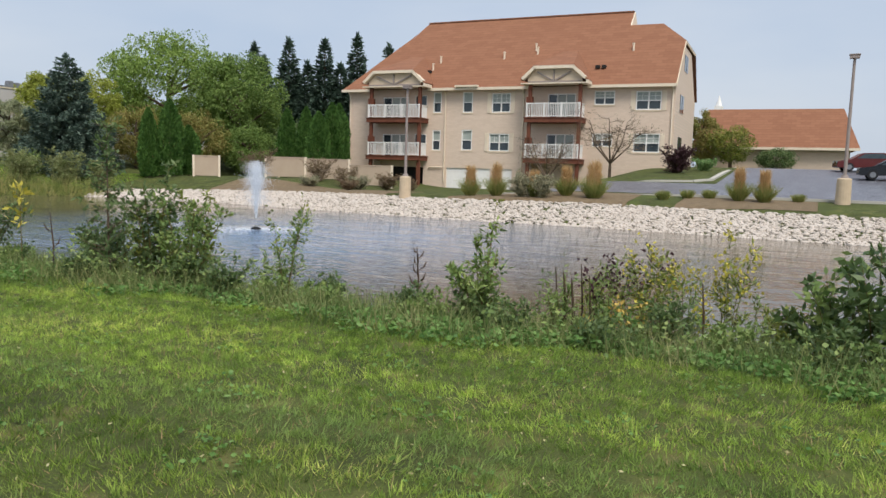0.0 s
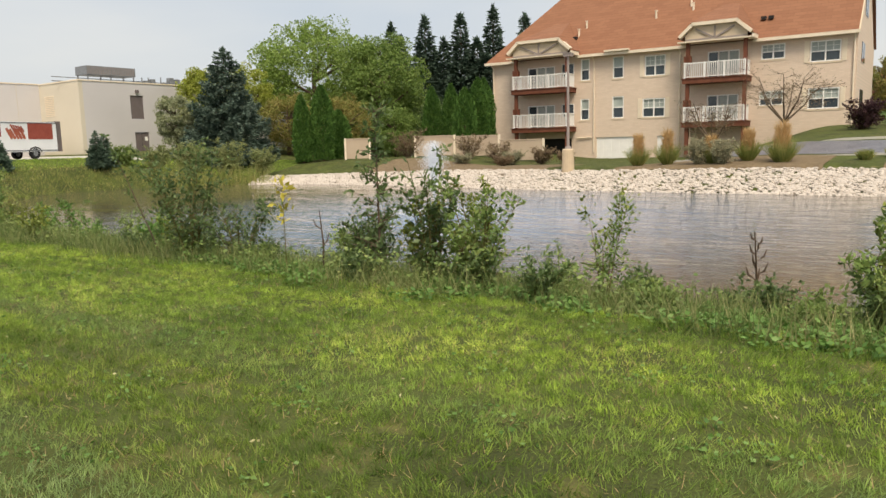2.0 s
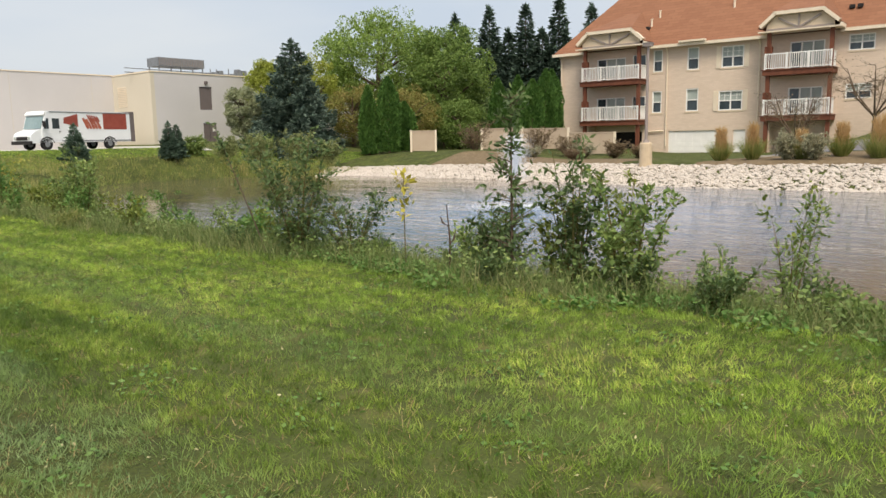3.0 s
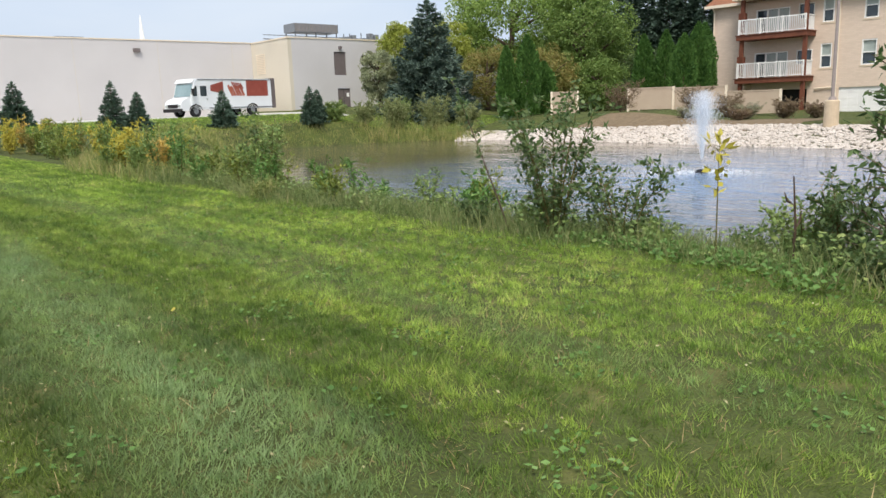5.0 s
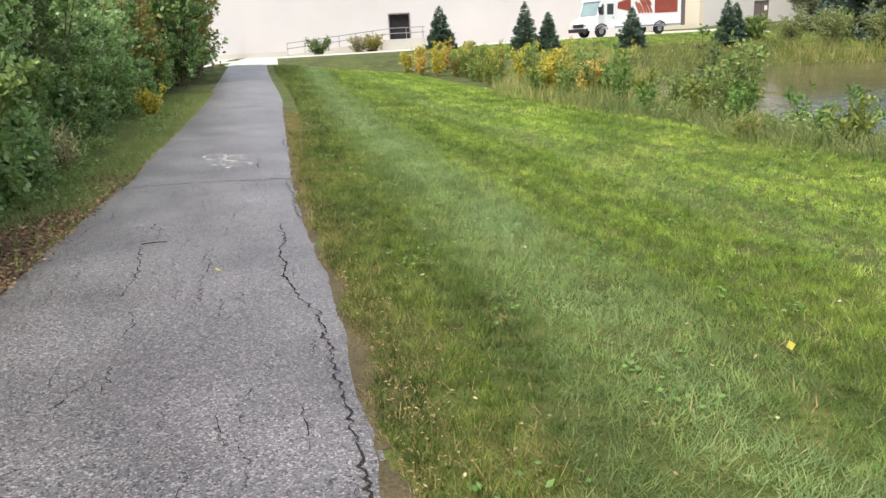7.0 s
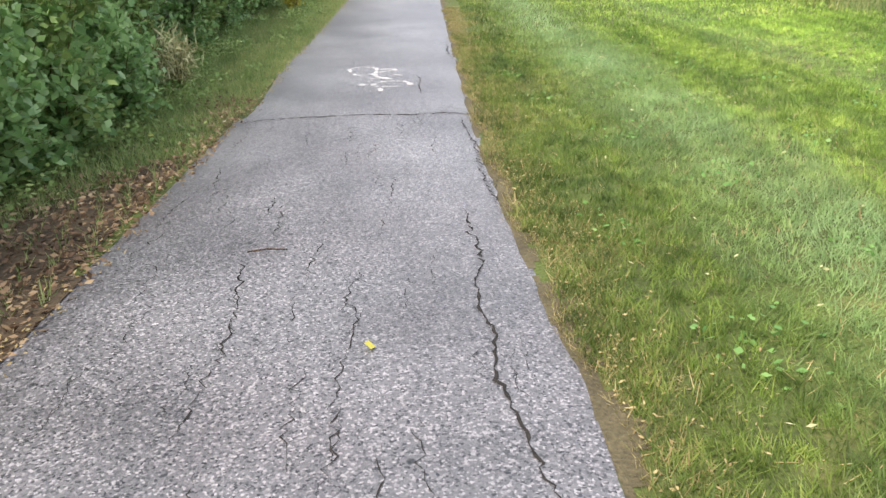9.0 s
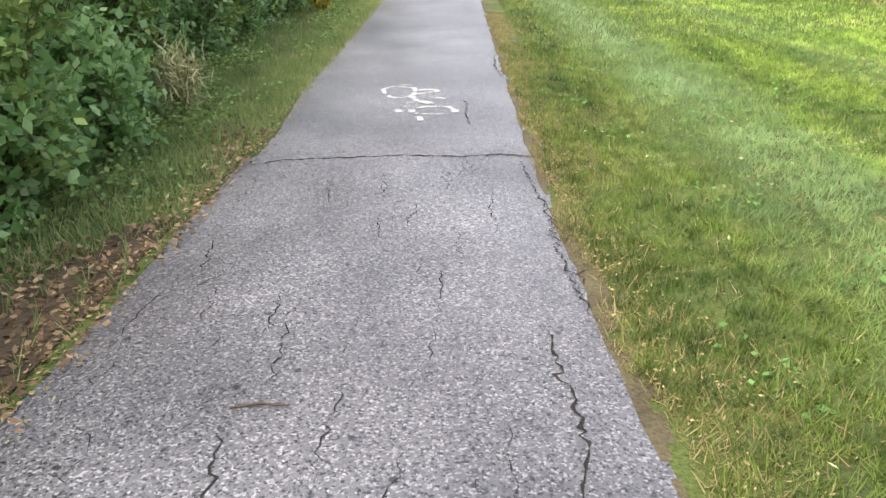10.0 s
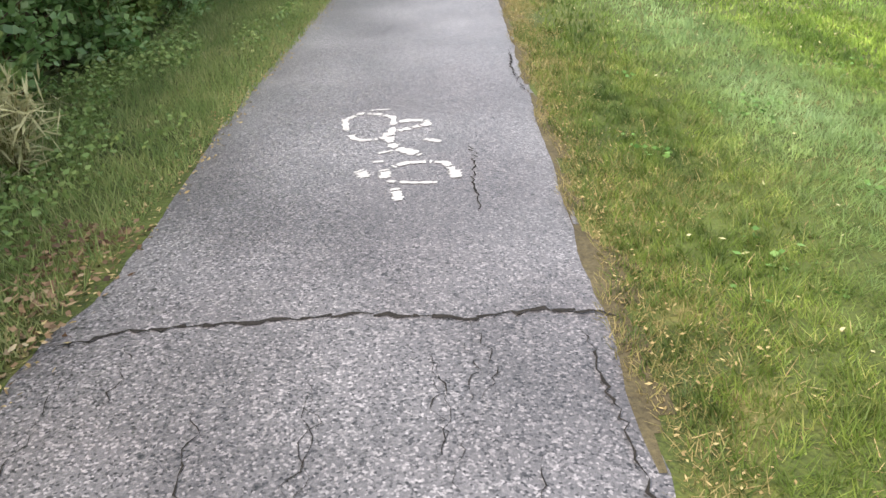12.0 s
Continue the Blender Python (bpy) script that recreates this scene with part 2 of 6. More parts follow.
MULCH = material("mulch", srgb(106, 90, 70), srgb(138, 120, 94), None, 0.95, 3, 40, 0.8, dist=0.04)
ROCK = material("limestone_riprap", srgb(180, 169, 158), srgb(206, 196, 186), srgb(150, 139, 127), 0.9, 1.6, 22, 0.4)
BRICK = brick_material("tan_brick", srgb(212, 190, 171), srgb(222, 201, 183), srgb(206, 190, 170), 1.0, 0.4, 0.13)
SHINGLE = brick_material("terracotta_shingles", srgb(134, 91, 68), srgb(148, 103, 78), srgb(116, 79, 60), 1.0, 0.9, 0.28)
CREAM = material("cream_trim", srgb(224, 208, 184), srgb(232, 218, 198), None, 0.7, 2, 30, 0.05)
STUCCO = material("tan_stucco", srgb(202, 184, 158), srgb(212, 194, 170), None, 0.9, 2, 60, 0.2)
WHITE = material("white_paint", srgb(232, 230, 226), srgb(242, 240, 236), None, 0.6, 2, 30, 0.05)
REDWOOD = material("red_brown_wood", srgb(98, 56, 41), srgb(122, 73, 54), None, 0.75, 3, 40, 0.2, stretch=(1, 1, 0.2))
# near-black for dark parts, and painted in as shade inside rooms and openings
DARK = material("dark_parts_and_shade", srgb(34, 32, 32), srgb(46, 44, 44), None, 0.9, 2, 20, 0.0)
PANEL_WALL = material("painted_wall_panels", srgb(192, 188, 187), srgb(202, 198, 197), None, 0.85, 0.25, 30, 0.1)
PANEL_CREAM = material("cream_wall_panels", srgb(200, 190, 172), srgb(208, 199, 182), None, 0.85, 0.25, 30, 0.1)
DOOR_GREY = material("grey_brown_steel_door", srgb(104, 94, 92), srgb(114, 104, 102), None, 0.6, 2, 30, 0.05)
STEEL = material("galvanised_steel", srgb(120, 124, 128), srgb(150, 152, 156), None, 0.5, 4, 40, 0.1, metal=0.5)
POLE = material("brown_grey_pole_paint", srgb(142, 130, 124), srgb(156, 144, 138), None, 0.6, 3, 30, 0.05)
POLE_BASE = material("tan_concrete_base", srgb(206, 186, 158), srgb(190, 170, 144), None, 0.9, 3, 40, 0.3)
BARK = material("bark", srgb(84, 70, 58), srgb(112, 96, 80), None, 0.95, 6, 40, 0.7, stretch=(1, 1, 0.3), dist=0.02)
STEM = material("green_brown_stem", srgb(86, 92, 44), srgb(110, 88, 56), None, 0.8, 6, 40, 0.2)
DEADSTEM = material("dead_stem", srgb(58, 46, 38), srgb(92, 74, 58), None, 0.9, 6, 40, 0.2)
TRUCK_WHITE = material("truck_white_paint", srgb(226, 228, 230), srgb(234, 236, 238), None, 0.35, 1, 20, 0.0, spec=0.5)
RED_PRINT = material("red_panel_print", srgb(142, 66, 56), srgb(158, 84, 71), None, 0.5, 2, 30, 0.0)
BROWN_PRINT = material("brown_panel_print", srgb(188, 108, 84), srgb(150, 78, 62), None, 0.5, 3, 30, 0.0)
RUBBER = material("black_rubber", srgb(28, 28, 30), srgb(40, 40, 42), None, 0.85, 5, 50, 0.2)
BLACK_PAINT = material("black_car_paint", srgb(24, 26, 32), srgb(30, 32, 38), None, 0.2, 2, 30, 0.0, spec=0.6)
MAROON_PAINT = material("maroon_car_paint", srgb(84, 34, 34), srgb(96, 40, 38), None, 0.25, 2, 30, 0.0, spec=0.6)
FENCE_TAN = material("tan_fence_panels", srgb(178, 158, 138), srgb(188, 170, 150), None, 0.85, 1, 30, 0.1)


def glass_material():
    m = material("window_glass", srgb(46, 56, 62), srgb(60, 72, 78), None, 0.06, 0.6, 3, 0.0, spec=0.8)
    return m


GLASS = glass_material()
WINDSCREEN = material("pale_windscreen_glass", srgb(118, 140, 142), srgb(138, 158, 160), None, 0.08, 0.8, 6, 0.0, spec=0.8)
BLIND = material("window_blinds", srgb(150, 160, 154), srgb(172, 178, 172), None, 0.5, 2, 30, 0.0, spec=0.6)


def water_material():
    m = bpy.data.materials.new("pond_water")
    m.use_nodes = True
    n, l = m.node_tree.nodes, m.node_tree.links
    p = n["Principled BSDF"]
    p.inputs["Base Color"].default_value = srgb(94, 108, 124)
    p.inputs["Roughness"].default_value, p.inputs["IOR"].default_value = 0.03, 1.33
    co = n.new("ShaderNodeTexCoord")
    # ripples spread from the fountain and die away over the murky water round it
    far = n.new("ShaderNodeVectorMath")
    far.operation, far.inputs[1].default_value = "DISTANCE", (23.5, 18.5, -1)
    l.new(co.outputs["Object"], far.inputs[0])
    calm = n.new("ShaderNodeMapRange")
    calm.inputs[1].default_value, calm.inputs[2].default_value, calm.inputs[3].default_value, calm.inputs[4].default_value = 5.0, 17.0, 1.0, 0.32
    l.new(far.outputs["Value"], calm.inputs[0])
    # paler blue near the fountain: reflected sky painted into the base colour
    tint = n.new("ShaderNodeMixRGB")
    tint.inputs[1].default_value, tint.inputs[2].default_value = srgb(94, 86, 70), srgb(118, 138, 164)
    sky_mix = n.new("ShaderNodeMapRange")
    sky_mix.inputs[1].default_value, sky_mix.inputs[2].default_value, sky_mix.inputs[3].default_value, sky_mix.inputs[4].default_value = 0.35, 1.0, 0.0, 1.0
    l.new(calm.outputs[0], sky_mix.inputs[0])
    l.new(sky_mix.outputs[0], tint.inputs[0]), l.new(tint.outputs[0], p.inputs["Base Color"])
    h = None
    for sc, hh in ((0.55, 0.16), (2.6, 0.07), (8.0, 0.022)):
        mp, no = n.new("ShaderNodeMapping"), n.new("ShaderNodeTexNoise")
        mp.inputs["Rotation"].default_value = (0, 0, radians(-28))
        mp.inputs["Scale"].default_value = (1.0, 0.4, 1)
        no.inputs["Scale"].default_value, no.inputs["Detail"].default_value = sc, 3
        l.new(co.outputs["Object"], mp.inputs[0]), l.new(mp.outputs[0], no.inputs[0])
        b = n.new("ShaderNodeBump")
        b.inputs["Distance"].default_value = hh
        l.new(calm.outputs[0], b.inputs["Strength"])
        l.new(no.outputs[0], b.inputs["Height"])
        if h:
            l.new(h.outputs[0], b.inputs["Normal"])
        h = b
    l.new(h.outputs[0], p.inputs["Normal"])
    return m


WATER = water_material()


def spray_material():
    m = bpy.data.materials.new("water_spray")
    m.use_nodes = True
    p = m.node_tree.nodes["Principled BSDF"]
    p.inputs["Base Color"].default_value, p.inputs["Roughness"].default_value = (0.86, 0.89, 0.93, 1), 0.3
    p.inputs["Alpha"].default_value = 0.5
    return m


SPRAY = spray_material()


# ---- mesh helpers ----
class Build:
    """Collects boxes, prisms and tubes into one mesh."""

    def __init__(self):
        self.v, self.f = [], []

    def poly(self, pts):
        b = len(self.v)
        self.v += [tuple(p) for p in pts]
        self.f.append(tuple(range(b, b + len(pts))))
        return self

    def box(self, x0, x1, y0, y1, z0, z1, m=None):
        b = len(self.v)
        pts = [(x, y, z) for z in (z0, z1) for y in (y0, y1) for x in (x0, x1)]
        self.v += [tuple(m @ Vector(p)) for p in pts] if m else pts
        for q in ((0, 2, 3, 1), (4, 5, 7, 6), (0, 1, 5, 4), (2, 6, 7, 3), (0, 4, 6, 2), (1, 3, 7, 5)):
            self.f.append(tuple(b + i for i in q))
        return self

    def beam(self, p, q, w, h):
        """A box from p to q, w wide and h deep."""
        p, q = Vector(p), Vector(q)
        d = q - p
        m = Matrix.Translation(p) @ d.to_track_quat("X", "Z").to_matrix().to_4x4()
        return self.box(0, d.length, -w / 2, w / 2, -h / 2, h / 2, m)

    def prism(self, pts, off):
        """A flat outline pushed along off."""
        b, n = len(self.v), len(pts)
        off = Vector(off)
        self.v += [tuple(p) for p in pts] + [tuple(Vector(p) + off) for p in pts]
        self.f.append(tuple(range(b + n - 1, b - 1, -1)))
        self.f.append(tuple(range(b + n, b + 2 * n)))
        for i in range(n):
            j = (i + 1) % n
            self.f.append((b + i, b + j, b + n + j, b + n + i))
        return self

    def tube(self, pts, radii, sides=8, caps=True):
        pts = [Vector(p) for p in pts]
        b = len(self.v)
        for i, p in enumerate(pts):
            d = (pts[min(i + 1, len(pts) - 1)] - pts[max(i - 1, 0)]).normalized()
            a = d.orthogonal().normalized()
            c = d.cross(a)
            for k in range(sides):
                t = 2 * math.pi * k / sides
                self.v.append(tuple(p + (a * math.cos(t) + c * math.sin(t)) * radii[i]))
        for i in range(len(pts) - 1):
            for k in range(sides):
                j = (k + 1) % sides
                s = b + i * sides
                self.f.append((s + k, s + j, s + sides + j, s + sides + k))
        if caps:
            self.f.append(tuple(range(b + sides - 1, b - 1, -1)))
            e = b + (len(pts) - 1) * sides
            self.f.append(tuple(range(e, e + sides)))
        return self

    def mesh(self, name, mat, smooth=False):
        me = bpy.data.meshes.new(name)
        me.from_pydata(self.v, [], self.f)
        me.materials.append(mat)
        if smooth:
            me.polygons.foreach_set("use_smooth", [True] * len(me.polygons))
        me.update()
        return me


def quads_mesh(name, verts, mat, k=4):
    """A mesh of loose faces of k corners each, from an array (n, k, 3)."""
    v = np.asarray(verts, dtype=np.float32).reshape(-1, 3)
    n = len(v) // k
    me = bpy.data.meshes.new(name)
    me.vertices.add(len(v))
    me.vertices.foreach_set("co", v.ravel())
    me.loops.add(len(v))
    me.loops.foreach_set("vertex_index", np.arange(len(v), dtype=np.int32))
    me.polygons.add(n)
    me.polygons.foreach_set("loop_start", np.arange(0, n * k, k, dtype=np.int32))
    me.materials.append(mat)
    me.update(calc_edges=True)
    me.validate()
    return me


def part(name, made, mat, parent=None, label="", smooth=False):
    """One mesh object, under a thing or a part."""
    me = made.mesh(name, mat, smooth) if isinstance(made, Build) else made
    ob = new(name, me)
    if parent:
        ob.parent = parent
    if label:
        ob["label"] = label
    return ob


def thing(name, x, y, z, rz=0, label="", category="", group="", kind=""):
    ob = new(name)
    ob.matrix_basis = pose(x, y, z, 0, 0, rz)
    return tagged(ob, label, category, group, kind)


def sstep(t):
    t = np.clip(t, 0, 1)
    return t * t * (3 - 2 * t)


# ---- the lie of the land ----
SHORE = [(11.2, -60), (10.9, -20), (10.7, -4), (10.7, 8), (10.9, 18), (11.3, 26), (12.6, 32), (15.6, 40), (19.5, 47.5), (23.5, 51.6), (28.5, 52.2),
         (33.3, 50.6), (36.9, 46.6), (38.0, 42), (38.0, 36), (37.3, 30), (36.6, 24), (36.0, 18), (36.2, 11), (36.0, 6), (35.4, 0), (35.4, -8), (36, -25), (37, -60)]
WATER_Z = -1.0


def smooth_ring(pts, n=6):
    out, m = [], len(pts)
    for i in range(m):
        p0, p1, p2, p3 = (Vector(pts[(i + k) % m]) for k in (-1, 0, 1, 2))
        for j in range(n):
            t = j / n
            out.append(0.5 * ((2 * p1) + (p2 - p0) * t + (2 * p0 - 5 * p1 + 4 * p2 - p3) * t * t + (3 * p1 - p0 - 3 * p2 + p3) * t ** 3))
    return np.array([tuple(p) for p in out])


RING = smooth_ring(SHORE)


def shore_distance(x, y):
    """Metres from the shoreline, positive on land."""
    x, y = np.asarray(x, float), np.asarray(y, float)
    best = np.full(x.shape, 1e9)
    inside = np.zeros(x.shape, bool)
    n = len(RING)
    for i in range(n):
        (ax, ay), (bx, by) = RING[i], RING[(i + 1) % n]
        dx, dy = bx - ax, by - ay
        t = np.clip(((x - ax) * dx + (y - ay) * dy) / (dx * dx + dy * dy + 1e-9), 0, 1)
        best = np.minimum(best, np.hypot(x - ax - t * dx, y - ay - t * dy))
        cross = (ay > y) != (by > y)
        xi = ax + (y - ay) / (dy if abs(dy) > 1e-9 else 1e-9) * dx
        inside ^= cross & (x < xi)
    return np.where(inside, -best, best)


def path_height(y):
    y = np.asarray(y, float)
    q = np.clip(y - 19, 0, 27)
    return 0.0013 * q * q + 0.12 * sstep((y - 46) / 20)


def path_lean(x):
    """The path leans: its hedge side lies higher."""
    return 0.04 * np.clip(0.1 - np.asarray(x, float), 0, 2.9)


def path_z(x, y):
    return float(path_height(y)) + float(path_lean(x))


def land(x, y):
    x, y = np.asarray(x, float), np.asarray(y, float)
    lawn = path_height(y) * np.clip(1 - np.clip(x - 0.3, 0, 99) / 8.0, 0.12, 1) - 0.018 * np.clip(x, 0, 8) + path_lean(x) - 0.004
    lawn = np.maximum(lawn, 1.12 * sstep((y - 43) / 12))
    north = -0.1 + 1.35 * sstep((y - 47) / 14) + 0.45 * sstep((x - 34) / 6) * sstep((y - 56) / 10)
    z = lawn + (north - lawn) * sstep((x - 9) / 12)
    left = -0.42 + 0.5 * sstep((46 - y) / 20) + 0.95 * sstep((x - 40) / 6) * sstep((y - 30) / 9)
    right = 0.18 + np.clip(x - 39, 0, 27) * 0.088
    east = left + (right - left) * sstep((21 - y) / 9)
    we = sstep((x - 31) / 5) * (1 - sstep((y - 50) / 14))
    z = z + (east - z) * we
    return z


def ground_z(x, y):
    s = shore_distance(x, y)
    x = np.asarray(x, float)
    top = land(x, y)
    wide = np.where(x > 30, 3.4, 4.6)
    wide = np.where((np.asarray(y, float) > 47) & (x < 37), 2.2, wide)
    t = np.clip(s / wide, 0, 1)
    bank = (WATER_Z - 0.05) + (top - WATER_Z + 0.05) * np.where(x > 30, t, sstep(0.15 + 0.85 * t) * 1.0)
    return np.where(s > 0, bank, WATER_Z - 0.1 - np.clip(-s * 0.3, 0, 1.2))


def gz(x, y):
    return float(ground_z(np.array([x]), np.array([y]))[0])


def axis(*spans):
    out = []
    for a, b, step in spans:
        out += list(np.arange(a, b - 1e-6, step))
    return np.array(out + [spans[-1][1]])


def sheet(name, xs, ys, lift, mat, keep=None, parent=None):
    """A sheet draped on the land."""
    X, Y = np.meshgrid(xs, ys)
    Z = ground_z(X, Y) + lift
    nx, ny = len(xs), len(ys)
    v = np.stack([X, Y, Z], -1).reshape(-1, 3)
    i = (np.arange(ny - 1)[:, None] * nx + np.arange(nx - 1)[None]).ravel()
    f = np.stack([i, i + 1, i + nx + 1, i + nx], -1)
    if keep is not None:
        c = v[f].mean(1)
        f = f[keep(c[:, 0], c[:, 1])]
    me = bpy.data.meshes.new(name)
    me.from_pydata(v.tolist(), [], f.tolist())
    me.materials.append(mat)
    me.polygons.foreach_set("use_smooth", [True] * len(me.polygons))
    me.update()
    return part(name, me, mat, parent)


ground = sheet("ground", axis((-700, -100, 100), (-100, -20, 10), (-20, -4, 1), (-4, -2.6, 0.2), (-2.6, -1.8, 0.05), (-1.8, -0.2, 0.2), (-0.2, 0.9, 0.05), (0.9, 14, 0.33), (14, 44, 1), (44, 80, 2), (80, 160, 10), (160, 900, 100)),
               axis((-700, -100, 100), (-100, -20, 8), (-20, -6, 1), (-6, 34, 0.5), (34, 66, 1), (66, 100, 3), (100, 200, 20), (200, 900, 100)), 0, TURF)
tagged(ground, "gently sloping mown green lawn around the pond", "lawn", kind="structure")

w = Build()
w.v = [(float(x), float(y), WATER_Z) for x, y in RING]
w.f = [tuple(range(len(RING)))]
water = part("water", w, WATER)
tagged(water, "rippled brown-grey pond water reflecting the sky", "pond", kind="structure")

# ---- asphalt path ----
path = thing("path", 0, 0, 0, 0, "worn grey asphalt footpath with cracks", "path", kind="structure")


def path_edges(y):
    r = 0.21 - 0.19 * float(sstep((y - 13) / 5.0)) - 0.5 * float(sstep((y - 30) / 16))
    l = -2.14 + 0.07 * float(sstep((y - 18.5) / 0.4)) - 0.16 * float(sstep((y - 18.9) / 3)) - 0.08 * float(sstep((y - 24) / 8))
    k = Vector((0.0, y * 1.7, 0.0))
    return l + 0.05 * noise.noise(k) + 0.02 * noise.noise(k * 4), r + 0.04 * noise.noise(k + Vector((9, 0, 0))) + 0.02 * noise.noise(k * 5)


pv, pf = [], []
ys = axis((-40, -4, 1.0), (-4, 30, 0.12), (30, 47, 0.5))
NX = 9
for y in ys:
    l, r = path_edges(y)
    for i in range(NX):
        u = i / (NX - 1)
        x = l + (r - l) * u
        pv.append((x, y, path_z(x, y) + 0.022 - 0.03 * (abs(u - 0.5) * 2) ** 6))
for j in range(len(ys) - 1):
    for i in range(NX - 1):
        a = j * NX + i
        pf.append((a, a + 1, a + NX + 1, a + NX))
surface = Build()
surface.v, surface.f = pv, pf
part("asphalt", surface, ASPHALT, path, smooth=True)


def crack(points, width, name="crack"):
    """A jagged crack tapering to its ends, coloured for dirt and the groove's shade."""
    rnd = random.Random(len(points) * 7 + int(abs(points[0][1]) * 100))
    fine = []
    for (ax, ay), (bx, by) in zip(points, points[1:]):
        n = max(2, int(math.hypot(bx - ax, by - ay) / 0.03))
        for i in range(n):
            t = i / n
            fine.append((ax + (bx - ax) * t + rnd.gauss(0, 0.012), ay + (by - ay) * t + rnd.uniform(-0.012, 0.012)))
    fine.append(points[-1])
    b = Build()
    m = len(fine)
    for i, (x, y) in enumerate(fine):
        px, py = fine[max(0, i - 1)]
        qx, qy = fine[min(m - 1, i + 1)]
        d = math.hypot(qx - px, qy - py) or 1
        nx, ny = -(qy - py) / d, (qx - px) / d
        wd = width * (0.12 + 0.75 * rnd.random() ** 1.5) * min(1, 0.25 + min(i, m - 1 - i) / 8)
        z = path_z(x, y) + 0.0255
        l, r = path_edges(y)
        u = (x - l) / (r - l)
        z -= 0.03 * (abs(u - 0.5) * 2) ** 6
        b.v += [(x + nx * wd / 2, y + ny * wd / 2, z), (x - nx * wd / 2, y - ny * wd / 2, z)]
        if i:
            k = len(b.v) - 4
            b.f.append((k, k + 1, k + 3, k + 2))
    return part(name, b, CRACK_DIRT_SHADE, path, "dark jagged crack, dirt and groove shade painted flat")


crack([(-2.05, 18.47), (-1.79, 18.56), (-1.36, 18.60), (-0.95, 18.65), (-0.56, 18.60), (-0.27, 18.67), (0.06, 18.64)], 0.036)
crack([(-0.15, 18.54), (-0.10, 18.00), (-0.07, 17.57), (-0.07, 16.97), (-0.05, 16.47), (-0.02, 16.22)], 0.016)
crack([(-0.22, 16.17), (-0.21, 15.77), (-0.17, 15.42), (-0.23, 15.22), (-0.23, 14.96), (-0.18, 14.74), (-0.20, 14.47), (-0.13, 13.97), (-0.01, 13.57), (0.02, 13.07), (0.03, 12.57), (0.07, 11.87), (0.05, 10.87), (0.09, 9.47)], 0.022)
crack([(0.04, 17.67), (0.07, 17.07), (-0.01, 16.57)], 0.016)
crack([(-0.48, 19.50), (-0.50, 19.90), (-0.49, 20.30), (-0.53, 20.60)], 0.016)
crack([(-0.10, 23.10), (-0.13, 22.40), (-0.08, 21.70)], 0.02)
crack([(-1.34, 15.52), (-1.32, 15.37), (-1.27, 15.07), (-1.23, 14.67), (-1.25, 14.07)], 0.012)
crack([(-0.73, 14.97), (-0.77, 14.37), (-0.73, 13.87)], 0.009)
crack([(-0.37, 17.90), (-0.39, 17.57), (-0.36, 17.17)], 0.010)
rc = random.Random(5)
for i in range(110):
    x, y = rc.uniform(-1.95, 0.05), rc.uniform(8, 18.3)
    crack([(x, y), (x + rc.uniform(-0.04, 0.04), y + rc.uniform(0.15, 0.3)), (x + rc.uniform(-0.08, 0.08), y + rc.uniform(0.35, 0.6))], rc.uniform(0.005, 0.011))


def stroke(points, width, closed=False):
    b = Build()
    rnd = random.Random(len(points))
    pts = points + ([points[0]] if closed else [])
    fine = []
    for (ax, ay), (bx, by) in zip(pts, pts[1:]):
        for i in range(6):
            fine.append((ax + (bx - ax) * i / 6, ay + (by - ay) * i / 6))
    fine.append(pts[-1])
    for i, (x, y) in enumerate(fine):
        px, py = fine[max(0, i - 1)]
        qx, qy = fine[min(len(fine) - 1, i + 1)]
        d = math.hypot(qx - px, qy - py) or 1
        nx, ny = -(qy - py) / d, (qx - px) / d
        wd = width * rnd.uniform(0.4, 1.05)
        z = path_z(x, y) + 0.026
        b.v += [(x + nx * wd / 2, y + ny * wd / 2, z), (x - nx * wd / 2, y - ny * wd / 2, z)]
        if i and rnd.random() > 0.18:
            k = len(b.v) - 4
            b.f.append((k, k + 1, k + 3, k + 2))
    return b


mark = thing("bicycle_marking", 0, 0, 0, 0, "worn white painted bicycle symbol on asphalt", "road marking")
M = lambda name, w, *pts: part(name, stroke(list(pts), w), ROAD_PAINT, mark)
M("wheel", 0.06, (-1.29, 20.86), (-1.32, 21.05), (-1.23, 21.18), (-1.10, 21.16), (-1.0, 21.08), (-0.99, 20.76), (-1.05, 20.65), (-1.16, 20.63), (-1.22, 20.67), (-1.29, 20.86))
M("paint_streak", 0.035, (-1.19, 21.25), (-1.04, 21.27))
M("frame_bar", 0.07, (-0.99, 20.97), (-0.89, 21.01), (-0.79, 21.0), (-0.77, 20.92), (-0.85, 20.87), (-0.95, 20.80))
M("frame_bar", 0.08, (-1.01, 20.77), (-0.99, 20.60), (-0.95, 20.48), (-0.86, 20.41), (-0.78, 20.34))
M("paint_streak", 0.06, (-0.80, 20.64), (-0.68, 20.58))
M("paint_streak", 0.035, (-1.06, 20.38), (-0.96, 20.44))
M("paint_streak", 0.04, (-1.07, 20.25), (-1.0, 20.26))
M("wheel", 0.055, (-0.94, 20.17), (-0.87, 20.23), (-0.74, 20.24), (-0.65, 20.22), (-0.61, 20.11), (-0.59, 20.01))
M("wheel", 0.04, (-0.96, 19.96), (-0.82, 19.93), (-0.69, 19.93))
M("paint_patch", 0.09, (-1.13, 20.12), (-1.10, 20.08), (-1.08, 20.02))
M("paint_patch", 0.08, (-0.99, 20.13), (-0.97, 20.07), (-0.98, 20.0))
M("handlebar", 0.09, (-0.60, 20.12), (-0.59, 19.99))
